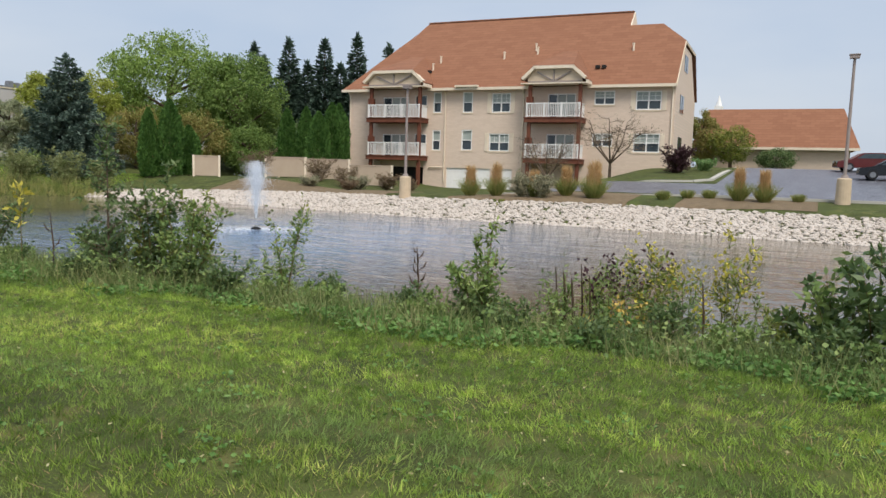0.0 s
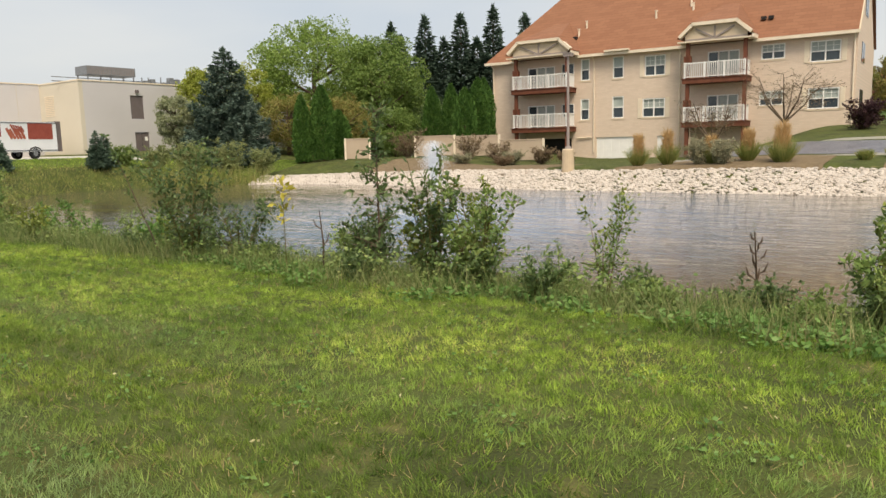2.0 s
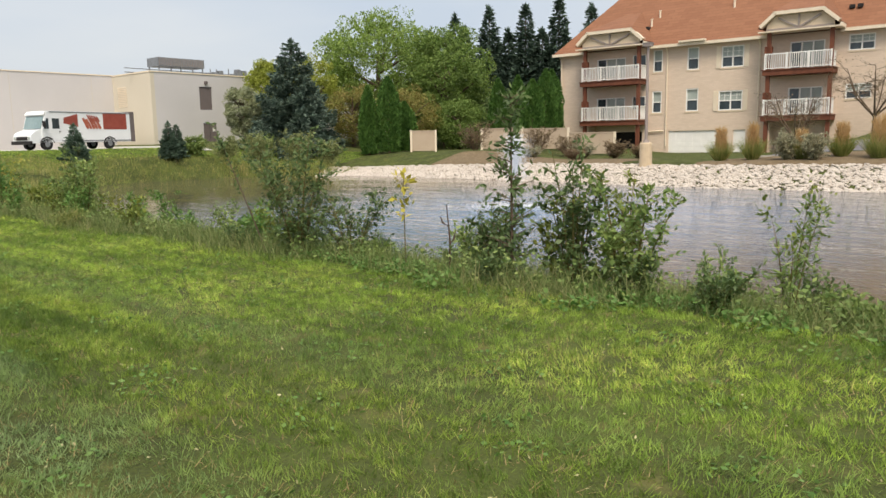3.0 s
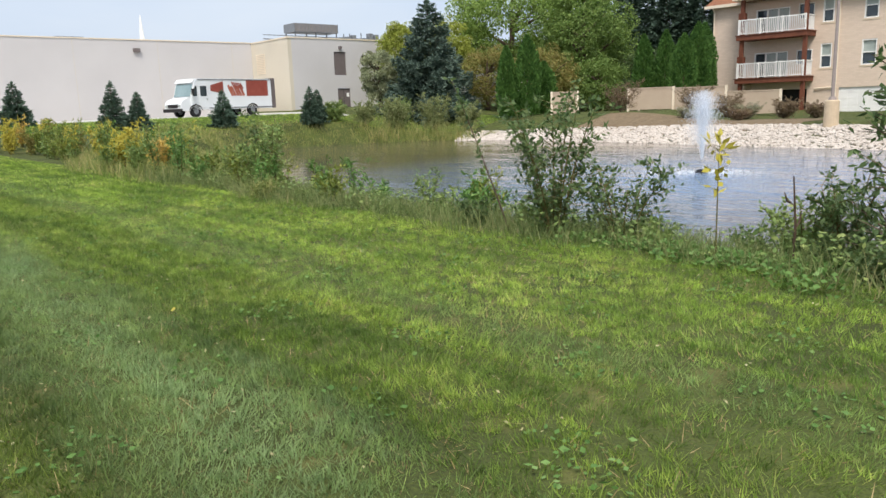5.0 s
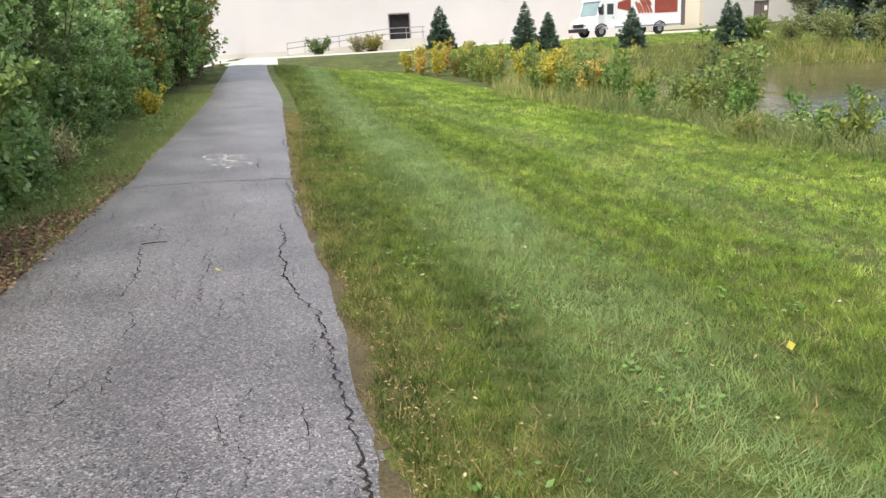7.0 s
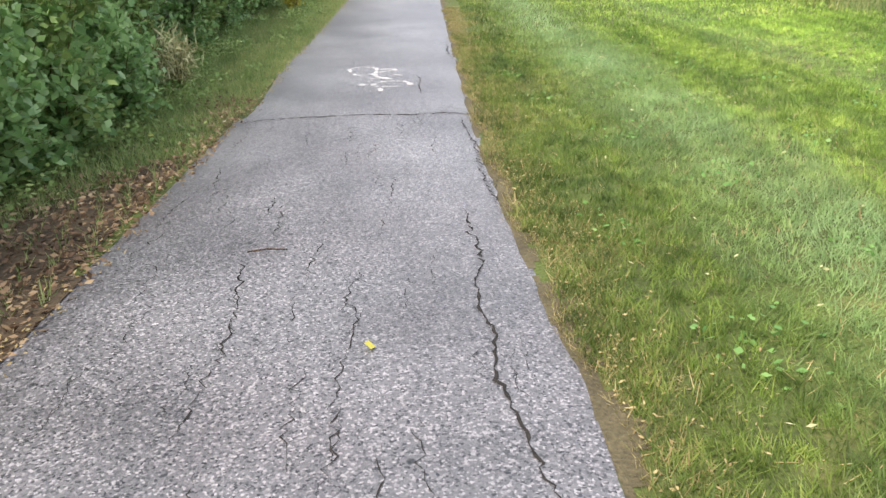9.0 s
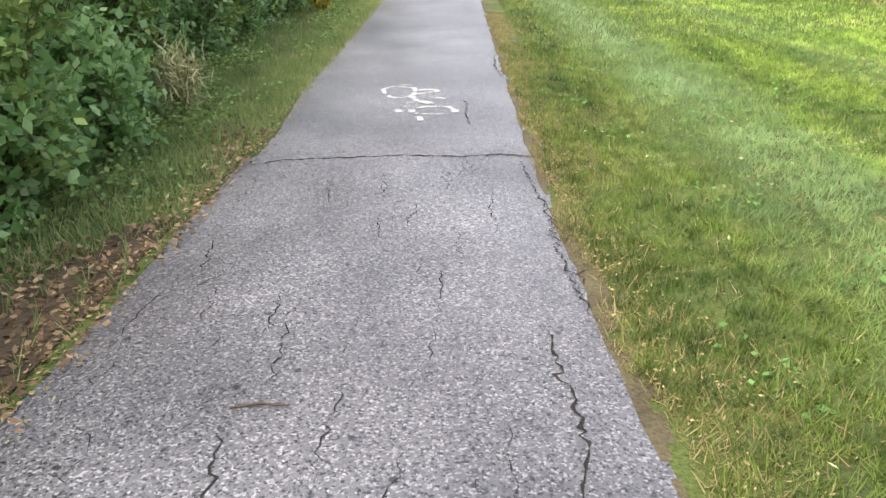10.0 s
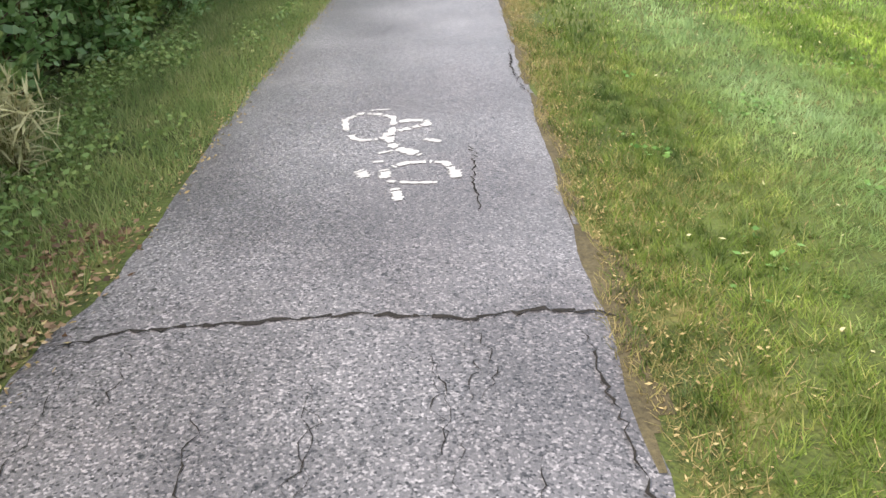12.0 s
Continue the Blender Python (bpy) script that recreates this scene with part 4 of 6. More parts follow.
# steel mast far behind the wall
stp = thing("white_steeple", 40.1, 118.8, 8, 0, "slender white steeple behind the roof", "steeple")
part("spire", Build().tube([(0, 0, -6), (0, 0, 3), (0, 0, 7.7)], [0.6, 0.5, 0.06], 8), WHITE, stp)
stp2 = thing("church_steeple", 118.4, 14.2, 0, 0, "white church steeple in the distance", "steeple")
part("tower", Build().box(-0.8, 0.8, -0.8, 0.8, 0, 10.6).box(-0.95, 0.95, -0.95, 0.95, 10.6, 10.9).box(-0.55, 0.55, -0.55, 0.55, 10.9, 12.4), WHITE, stp2)
part("spire", Build().tube([(0, 0, 12.4), (0, 0, 13.9)], [0.5, 0.05], 8), WHITE, stp2)

# ramp and rails before the dock
ramp = thing("loading_ramp", 0, 0, 0, 0, "concrete loading ramp with steel handrails", "ramp")
zl = lambda x: 2.05 - (12.6 - x) * 0.085
part("slab", Build().prism([(1.0, BY - 3.0, 0.9), (13.2, BY - 3.0, 0.9), (13.2, BY - 3.0, 2.05), (10.2, BY - 3.0, 2.05), (1.0, BY - 3.0, 1.25)], (0, 3.0, 0)), CONCRETE, ramp)
for yy in (BY - 2.9,):
    for dz in (0.5, 0.95):
        part("rail", Build().tube([(1.0, yy, 1.25 + dz), (10.2, yy, 2.05 + dz), (13.2, yy, 2.05 + dz)], [0.035] * 3, 6), STEEL, ramp)
    for i in range(9):
        x = 1.0 + i * 1.5
        z = 1.25 + min(x - 1, 9.2) * 0.087
        part("rail_post", Build().tube([(x, yy, z), (x, yy, z + 0.95)], [0.03] * 2, 6), STEEL, ramp)
low = thing("low_wall", 0, 0, 0, 0, "low grey concrete retaining wall", "wall")
part("block", Build().box(-6.5, 1.0, BY - 3.2, BY - 2.9, 0.8, 1.55), CONCRETE, low)

# ---- step van ----
van = thing("step_van", 21.9, 61.3, 0, 12, "white step van with red printed side panel", "truck")
van.location.z = gz(25, 62) + 0.02
L, W_, HT = 8.6, 2.3, 2.85
body = Build().prism([(1.9, 0, 0.55), (L, 0, 0.55), (L, 0, HT - 0.08), (L - 0.1, 0, HT), (1.75, 0, HT), (1.45, 0, HT - 0.07), (1.3, 0, 2.5), (0.98, 0, 1.5), (0.95, 0, 0.55)], (0, W_, 0))
part("cargo_body", body, TRUCK_WHITE, van)
nose = Build().prism([(0.12, 0.1, 0.5), (0.97, 0.1, 0.5), (0.97, 0.1, 1.5), (0.4, 0.1, 1.3), (0.18, 0.1, 1.12), (0.12, 0.1, 0.95)], (0, W_ - 0.2, 0))
part("hood", nose, TRUCK_WHITE, van)
part("windscreen", Build().prism([(0.965, 0.14, 1.55), (1.27, 0.14, 2.46), (1.24, 0.14, 2.46), (0.935, 0.14, 1.55)], (0, W_ - 0.28, 0)), WINDSCREEN, van, "large raked windscreen reflecting the sky")
part("visor", Build().prism([(1.2, 0.05, 2.5), (1.47, 0.05, 2.8), (1.4, 0.05, 2.84), (1.12, 0.05, 2.56)], (0, W_ - 0.1, 0)), TRUCK_WHITE, van)
part("quarter_window", Build().prism([(1.1, -0.012, 1.55), (1.5, -0.012, 1.55), (1.5, -0.012, 2.3), (1.36, -0.012, 2.3)], (0, 0.012, 0)), GLASS, van)
door = part("cab_door", Build().box(1.7, 2.42, -0.02, 0.0, 0.7, 2.42), TRUCK_WHITE, van)
part("door_window", Build().box(1.78, 2.34, -0.03, -0.02, 1.55, 2.3), GLASS, door)
part("door_handle", Build().box(2.28, 2.38, -0.05, -0.02, 1.3, 1.36), DARK, door)
part("red_panel", Build().box(6.1, 8.25, -0.014, 0.0, 1.52, 2.74), RED_PRINT, van, "deep red printed panel")
part("print_band", Build().prism([(2.7, -0.013, 1.95), (3.9, -0.013, 1.7), (3.9, -0.013, 2.66), (2.75, -0.013, 2.36)], (0, 0.013, 0)), RED_PRINT, van)
for i in range(5):
    part("print_stripe", Build().beam((4.35 + i * 0.27, -0.011, 2.35 - 0.07 * (i % 2)), (4.75 + i * 0.27, -0.011, 1.56), 0.02, 0.2), BROWN_PRINT, van, "rust-brown slanting printed shape")
    part("print_stripe", Build().beam((4.7 + i * 0.2, -0.012, 2.62 - 0.03 * i), (4.98 + i * 0.2, -0.012, 2.1), 0.02, 0.12), RED_PRINT, van)
part("roof_rail", Build().box(1.6, L, -0.03, 0.02, HT - 0.1, HT - 0.04), STEEL, van)
part("skirt_rail", Build().box(2.5, L, -0.03, 0.0, 0.62, 0.7), STEEL, van)
part("bumper", Build().box(0.0, 0.14, 0.0, W_, 0.4, 0.66), DARK, van)
part("grille", Build().box(0.085, 0.12, 0.5, W_ - 0.5, 0.72, 0.98), DARK, van)
for y in (0.22, W_ - 0.42):
    part("headlight", Build().tube([(0.09, y + 0.1, 0.86), (0.14, y + 0.1, 0.86)], [0.11, 0.11], 10), BLIND, van)
for x in (1.3, 6.6):
    for y in (0.0, W_ - 0.25):
        wh = part("wheel", Build().tube([(x, y, 0.42), (x, y + 0.25, 0.42)], [0.42, 0.42], 18), RUBBER, van)
        part("rim", Build().tube([(x, y - 0.014, 0.42), (x, y + 0.02, 0.42)], [0.21, 0.19], 12), STEEL, wh)
    part("wheel_arch", Build().tube([(x + 0.56 * math.cos(a), -0.012, 0.42 + 0.52 * math.sin(a)) for a in (0.25, 0.8, 1.57, 2.34, 2.89)], [0.05] * 5, 6), DARK, van)
part("mirror", Build().box(0.9, 1.0, -0.4, -0.18, 1.65, 2.1).beam((0.95, -0.2, 1.9), (1.15, 0, 1.95), 0.03, 0.03), DARK, van)
part("rear_frame", Build().box(L, L + 0.5, 0.1, W_ - 0.1, 0.55, HT + 0.08), DOOR_GREY, van, "open dark rear door")

# ---- lamp posts ----
def lamp_post(x, y, base_h, pole_h, head):
    z = gz(x, y)
    ob = thing("street_lamp", x, y, z - 0.1, 0, "tall lamp post on a round tan concrete base", "street lamp", "lamp posts by the drive")
    part("base", Build().tube([(0, 0, 0), (0, 0, base_h), (0, 0, base_h + 0.06)], [0.36, 0.34, 0.28], 18), POLE_BASE, ob, smooth=False)
    part("pole", Build().tube([(0, 0, base_h), (0, 0, pole_h)], [0.09, 0.065], 10), POLE, ob)
    part("collar", Build().tube([(0, 0, base_h + 0.05), (0, 0, base_h + 0.22)], [0.2, 0.14], 10), POLE, ob)
    part("lamp_head", Build().box(-0.2, 0.2, -0.22, 0.22, pole_h, pole_h + 0.16).box(-0.23, 0.23, -0.25, 0.25, pole_h + 0.16, pole_h + 0.2), POLE, ob)


lamp_post(39.2, 22.3, 1.35, 6.6, True)
lamp_post(42.6, -1.1, 1.35, 7.3, True)

# ---- garage range far right ----
gar = thing("garage_block", 84.0, 12.0, 1.9, -88, "long low garage block with terracotta roof", "garage")
gl = 14.5
part("wall", Build().box(0, gl, 0, 9, 0, 3.1), BRICK, gar)
gr = Build()
gr.poly([(-0.6, -0.7, 3.05), (gl + 0.8, -0.7, 3.05), (gl - 0.6, 4.5, 7.4), (0.5, 4.5, 7.4)])
gr.poly([(gl + 0.8, 9.7, 3.05), (-0.6, 9.7, 3.05), (0.5, 4.5, 7.4), (gl - 0.6, 4.5, 7.4)])
gr.poly([(gl + 0.8, -0.7, 3.05), (gl + 0.8, 9.7, 3.05), (gl - 0.6, 4.5, 7.4)])
gr.poly([(-0.6, 9.7, 3.05), (-0.6, -0.7, 3.05), (0.5, 4.5, 7.4)])
part("roof", gr, SHINGLE, gar)
part("gutter", Build().box(-0.6, gl + 0.8, -0.85, -0.7, 2.85, 3.1), CREAM, gar)
part("garage_door", Build().box(9.5, 13.8, -0.05, 0, 0.05, 0.7), CREAM, gar)

# ---- parked car ----
def saloon(x, y, rz, paint, label):
    ob = thing("parked_car", x, y, gz(x, y) + 0.03, rz, label, "car")
    prof = [(0, 0.35), (0.05, 0.75), (1.0, 0.92), (1.75, 1.38), (3.1, 1.42), (3.95, 1.02), (4.6, 0.95), (4.7, 0.45), (4.6, 0.3), (0.15, 0.28)]
    b = Build().prism([(px, -0.88, pz) for px, pz in prof], (0, 1.76, 0))
    part("body", b, paint, ob)
    part("side_glass", Build().prism([(1.3, -0.895, 0.98), (1.85, -0.895, 1.32), (3.05, -0.895, 1.35), (3.6, -0.895, 1.0)], (0, 1.79, 0)), GLASS, ob)
    for wx in (0.85, 3.75):
        for wy in (-0.9, 0.7):
            wh = part("wheel", Build().tube([(wx, wy, 0.32), (wx, wy + 0.2, 0.32)], [0.32, 0.32], 16), RUBBER, ob)
            part("rim", Build().tube([(wx, wy - 0.01, 0.32), (wx, wy + 0.21, 0.32)], [0.19, 0.19], 12), STEEL, wh)
    for wy in (-0.8, 0.45):
        part("headlight", Build().box(0.02, 0.2, wy, wy + 0.35, 0.62, 0.78), BLIND, ob)
        part("tail_light", Build().box(4.55, 4.72, wy, wy + 0.35, 0.7, 0.86), RED_PRINT, ob)
    return ob


saloon(57.5, -2.2, -88, BLACK_PAINT, "black saloon car parked on the asphalt")
saloon(64.5, -0.9, -80, MAROON_PAINT, "dark maroon car parked behind the lamp post")

# ---- tan fence and enclosure ----
def fence_panel(x0, y0, x1, y1, h, name="fence"):
    z = gz((x0 + x1) / 2, (y0 + y1) / 2)
    ob = thing(name, x0, y0, z, math.degrees(math.atan2(y1 - y0, x1 - x0)), "tan board enclosure fence with pale posts", "fence", "tan fence panels")
    n = math.hypot(x1 - x0, y1 - y0)
    part("panel", Build().box(0.06, n - 0.06, -0.04, 0.04, 0.08, h - 0.12), FENCE_TAN, ob)
    part("cap", Build().box(0, n, -0.07, 0.07, h - 0.12, h - 0.03), FENCE_TAN, ob)
    for u in (0, n):
        part("post", Build().box(u - 0.08, u + 0.08, -0.09, 0.09, -0.3, h), CREAM, ob)


fence_panel(46.2, 46.6, 47.6, 45.1, 1.8)
fence_panel(49.0, 41.3, 50.3, 38.2, 1.75)
fence_panel(50.3, 38.2, 51.4, 34.6, 1.75)
fence_panel(51.4, 34.6, 52.2, 31.0, 1.75)
fence_panel(49.0, 41.3, 52.0, 42.4, 1.75)

# ---- leaf and grass colours ----
G = lambda *cs: [srgb(*c) for c in cs]
L_HEDGE = leaf_material("hedge_leaves", G((84, 116, 66), (122, 156, 92), (158, 186, 122), (206, 220, 172)), 0.32, 0.5, spec=0.7)
L_OLIVE = leaf_material("olive_leaves", G((78, 94, 45), (113, 127, 57), (141, 150, 71), (180, 168, 76)))
L_WEED = leaf_material("weed_leaves", G((80, 106, 58), (112, 136, 74), (140, 158, 90), (176, 182, 114)))
L_DARK = leaf_material("dark_shrub_leaves", G((66, 86, 54), (90, 112, 68), (114, 134, 84), (148, 162, 108)), 0.45, 0.4)
L_YELLOW = leaf_material("yellow_leaves", G((160, 152, 64), (190, 178, 72), (206, 192, 88), (142, 146, 68)))
L_ORANGE = leaf_material("orange_leaves", G((206, 168, 84), (220, 186, 100), (190, 166, 92), (212, 194, 124)))
L_AUTUMN = leaf_material("autumn_tree_leaves", G((118, 124, 66), (158, 140, 84), (142, 146, 78), (108, 122, 64)))
L_TREE = leaf_material("tree_leaves", G((92, 118, 56), (120, 146, 70), (146, 168, 86), (176, 192, 114)))
L_TREE2 = leaf_material("tree_leaves_deep", G((82, 106, 52), (106, 132, 66), (130, 152, 80), (154, 172, 100)))
L_YTREE = leaf_material("yellow_green_leaves", G((124, 136, 56), (150, 160, 68), (172, 178, 86), (136, 140, 66)))
L_SPRUCE = leaf_material("blue_spruce_needles", G((58, 76, 66), (82, 102, 90), (108, 126, 112), (142, 158, 142)), 0.65, 0.15)
L_SSPRUCE = leaf_material("young_spruce_needles", G((58, 78, 64), (78, 100, 84), (100, 122, 102), (124, 142, 120)), 0.65, 0.15)
L_PINE = leaf_material("dark_conifer_needles", G((46, 62, 54), (64, 82, 70), (82, 102, 86), (104, 124, 104)), 0.7, 0.15)
L_ARB = leaf_material("arborvitae_sprays", G((50, 82, 38), (68, 104, 46), (88, 124, 56), (108, 142, 72)), 0.7, 0.15)
L_PURPLE = leaf_material("purple_leaves", G((52, 34, 41), (69, 43, 50), (83, 57, 59), (64, 52, 52)))
L_TAN = leaf_material("tan_grass_plumes", G((176, 140, 92), (196, 162, 112), (210, 180, 134), (160, 128, 84)), 0.8)
L_BLADE = lawn_blade_material()
L_ROUGH = leaf_material("rough_grass_blades", G((87, 106, 52), (120, 136, 71), (148, 154, 87), (180, 171, 113), (201, 182, 134)), 0.7, 0.3)
L_COVER = leaf_material("ground_cover_leaves", G((69, 103, 50), (94, 131, 64), (117, 152, 80), (143, 171, 103)))
L_LITTER = leaf_material("fallen_leaves", G((70, 54, 42), (104, 80, 60), (146, 120, 92), (206, 188, 152)), 0.8, 0.1)
L_STRAW = leaf_material("straw_clippings", G((120, 98, 66), (152, 130, 90), (178, 158, 114), (134, 128, 76)), 0.85, 0.1)
L_EDGE = leaf_material("thin_edge_grass", G((84, 92, 48), (118, 114, 66), (150, 134, 90), (176, 158, 116)), 0.8, 0.25, 3.0)
L_VERGE = leaf_material("verge_blades", G((94, 114, 64), (122, 140, 82), (150, 158, 100), (184, 172, 128)), 0.75, 0.4, 2.5)
L_BANK = leaf_material("bank_grass_blades", G((66, 86, 46), (96, 116, 64), (124, 138, 82), (154, 156, 106), (186, 172, 128)), 0.7, 0.35)
L_GOLD = leaf_material("golden_leaves", G((176, 166, 60), (214, 192, 66), (232, 210, 92), (160, 160, 70)))
L_PALE = leaf_material("pale_cut_leaves", G((142, 144, 98), (172, 166, 120), (192, 184, 142), (136, 128, 86)), 0.8, 0.1)
L_WILLOW = leaf_material("pale_willow_leaves", G((126, 138, 100), (152, 160, 124), (172, 176, 142), (146, 142, 104)))
L_BROWN = leaf_material("brown_twiggy_leaves", G((104, 84, 70), (128, 106, 86), (146, 130, 100), (120, 112, 80)))
L_SHORE = leaf_material("olive_shore_leaves", G((104, 118, 72), (130, 142, 90), (154, 160, 110), (174, 168, 122)))
L_GREYSHRUB = leaf_material("grey_green_leaves", G((120, 124, 101), (148, 148, 120), (173, 166, 136), (134, 122, 96)))


def unit(a):
    return a / (np.linalg.norm(a, axis=-1, keepdims=True) + 1e-9)


def leaf_quads(P, d, length, width, rng):
    """A pointed leaf of four corners at each place, along d."""
    n = len(P)
    d = unit(d)
    a = unit(np.cross(d, rng.normal(size=(n, 3)) * 0.6 + np.array([0, 0, 0.8])))
    Ls = (length * rng.uniform(0.65, 1.25, n))[:, None]
    Ws = (width * rng.uniform(0.7, 1.2, n))[:, None]
    mid = P + d * Ls * 0.45
    return np.stack([P, mid + a * Ws / 2, P + d * Ls, mid - a * Ws / 2], 1)


def blades(P, h, w, lean, rng):
    """A bent blade of grass at each place: four corners, narrow at the tip."""
    n = len(P)
    th = rng.uniform(0, 2 * np.pi, n)
    a = np.stack([np.cos(th), np.sin(th), np.zeros(n)], 1)
    up = unit(np.stack([lean[:, 0], lean[:, 1], np.ones(n)], 1))
    h = h[:, None]
    w = w[:, None]
    side = np.stack([-np.sin(th), np.cos(th), np.zeros(n)], 1)
    return np.stack([P - a * w / 2, P + a * w / 2, P + up * h + side * h * 0.12 + a * w * 0.12, P + up * h + side * h * 0.12 - a * w * 0.12], 1)


def tree_thing(name, x, y, rz, label, category, group=""):
    return thing(name, x, y, gz(x, y) - 0.03, rz, label, category, group)


def deciduous(x, y, h, r, mat, seed, label, n=9000, leaf=0.34, base=0.25, name="tree", category="tree"):
    rng, rnd = np.random.default_rng(seed), random.Random(seed)
    ob = tree_thing(name, x, y, 0, label, category)
    tr = h * 0.022 + 0.05
    part("trunk", Build().tube([(0, 0, 0), (0.1, 0.05, h * 0.25), (0, 0.1, h * 0.55), (0.1, 0, h * 0.85)], [tr * 1.3, tr, tr * 0.6, tr * 0.15], 8), BARK, ob)
    C = []
    for i in range(8):
        t = i * 2.4 + rnd.uniform(-0.4, 0.4)
        z0 = h * rnd.uniform(0.22, 0.6)
        z1 = z0 + h * rnd.uniform(0.12, 0.3)
        q = Vector((math.cos(t) * r * 0.75, math.sin(t) * r * 0.75, z1))
        part("limb", Build().tube([(0, 0, z0), tuple(Vector((0, 0, z0)).lerp(q, 0.5) + Vector((0, 0, 0.2))), tuple(q)], [tr * 0.55, tr * 0.35, tr * 0.1], 6), BARK, ob)
    m, n, leaf = 130, int(n * 2.4), leaf * 0.64
    th = rng.uniform(0, 2 * np.pi, m)
    ph = rng.uniform(-1, 1, m)
    rr = rng.uniform(0.45, 1.0, m) ** 0.5
    cz = h * (base + 1) / 2
    hz = h * (1 - base) / 2
    ctr = np.stack([np.cos(th) * np.sqrt(1 - ph ** 2) * r * rr * 0.88, np.sin(th) * np.sqrt(1 - ph ** 2) * r * rr * 0.88, cz + ph * hz * rr * 0.9], 1)
    k = rng.integers(0, m, n)
    d = unit(rng.normal(size=(n, 3)))
    cr = (r * rng.uniform(0.12, 0.27, m))[k]
    P = ctr[k] + d * (cr * rng.uniform(0.55, 1.0, n) ** 0.5)[:, None] * np.array([1, 1, 0.75])
    part("crown", quads_mesh("crown", leaf_quads(P, d + rng.normal(size=(n, 3)) * 0.8 + np.array([0, 0, -0.3]), leaf, leaf * 0.62, rng), mat), mat, ob)
    return ob


def conifer(x, y, h, r, mat, seed, label, n=9000, spray=0.45, name="spruce_tree", low=0.04, droop=0.25, group="", full=0.8):
    """Whorls of drooping boughs with upturned tips; needle sprays lie in flat fans along them."""
    rng, rnd = np.random.default_rng(seed), random.Random(seed)
    ob = tree_thing(name, x, y, rnd.uniform(0, 360), label, "conifer", group)
    part("trunk", Build().tube([(0, 0, 0), (0, 0, h * 0.99)], [h * 0.02 + 0.03, 0.012], 8), BARK, ob)
    rows = max(17, int(h * 2.5))
    boughs = []
    for i in range(rows):
        f = ((i + 0.4) / rows) ** 0.92
        whorl = rnd.uniform(0.84, 1.1)
        cnt = 5 + int(6 * (1 - f))
        for j in range(cnt):
            t = 2 * math.pi * j / cnt + i * 1.1 + rnd.uniform(-0.25, 0.25)
            rl = (r * (1 - f) ** full + 0.02 * r) * whorl * rnd.uniform(0.72, 1.12)
            boughs.append((h * (low + (0.975 - low) * f) + rnd.uniform(-0.15, 0.15) * h / rows, t, rl, f))
    area = sum(q[2] ** 1.3 for q in boughs)
    P, D = [], []
    br = Build()
    for z, t, rl, f in boughs:
        out = np.array([math.cos(t), math.sin(t), 0])
        side = np.array([-math.sin(t), math.cos(t), 0])
        sag = droop * rl * (1.25 - f)
        curve = lambda q: out * rl * q + np.array([0, 0, 1.0]) * (z - sag * (1.9 * q - 1.05 * q * q) + 0.1 * rl * q ** 3)
        br.tube([tuple(curve(q)) for q in (0.0, 0.5, 1.0)], [0.005 * h * 0.4 + 0.005, 0.004 * h * 0.3 + 0.003, 0.003], 3, False)
        m = max(8, int(n * rl ** 1.3 / area))
        q = rng.uniform(0.08, 1, m) ** 0.7
        wide = rl * 0.34 * (1.05 - q) * rng.uniform(-1, 1, m) + 0.02
        base = np.stack([curve(v) for v in q])
        P.append(base + side * wide[:, None] + np.array([0, 0, 1.0]) * (rng.normal(size=m) * 0.06 * rl - 0.25 * np.abs(wide) + 0.02)[:, None])
        D.append(out * 0.8 + side * np.sign(wide)[:, None] * 0.55 + rng.normal(size=(m, 3)) * 0.3 + np.array([0, 0, -0.05]))
    m = max(10, n // 150)
    P.append(np.stack([rng.normal(size=m) * 0.012 * h * 0.4, rng.normal(size=m) * 0.012 * h * 0.4, h * rng.uniform(0.9, 0.985, m)], 1))
    D.append(rng.normal(size=(m, 3)) * 0.5 + np.array([0, 0, 0.9]))
    tagged(part("branchwork", br, BARK, ob), kind="stuff")
    P, D = np.concatenate(P), np.concatenate(D)
    part("needles", quads_mesh("needles", leaf_quads(P, D, spray, spray * 0.34, rng), mat), mat, ob)
    return ob


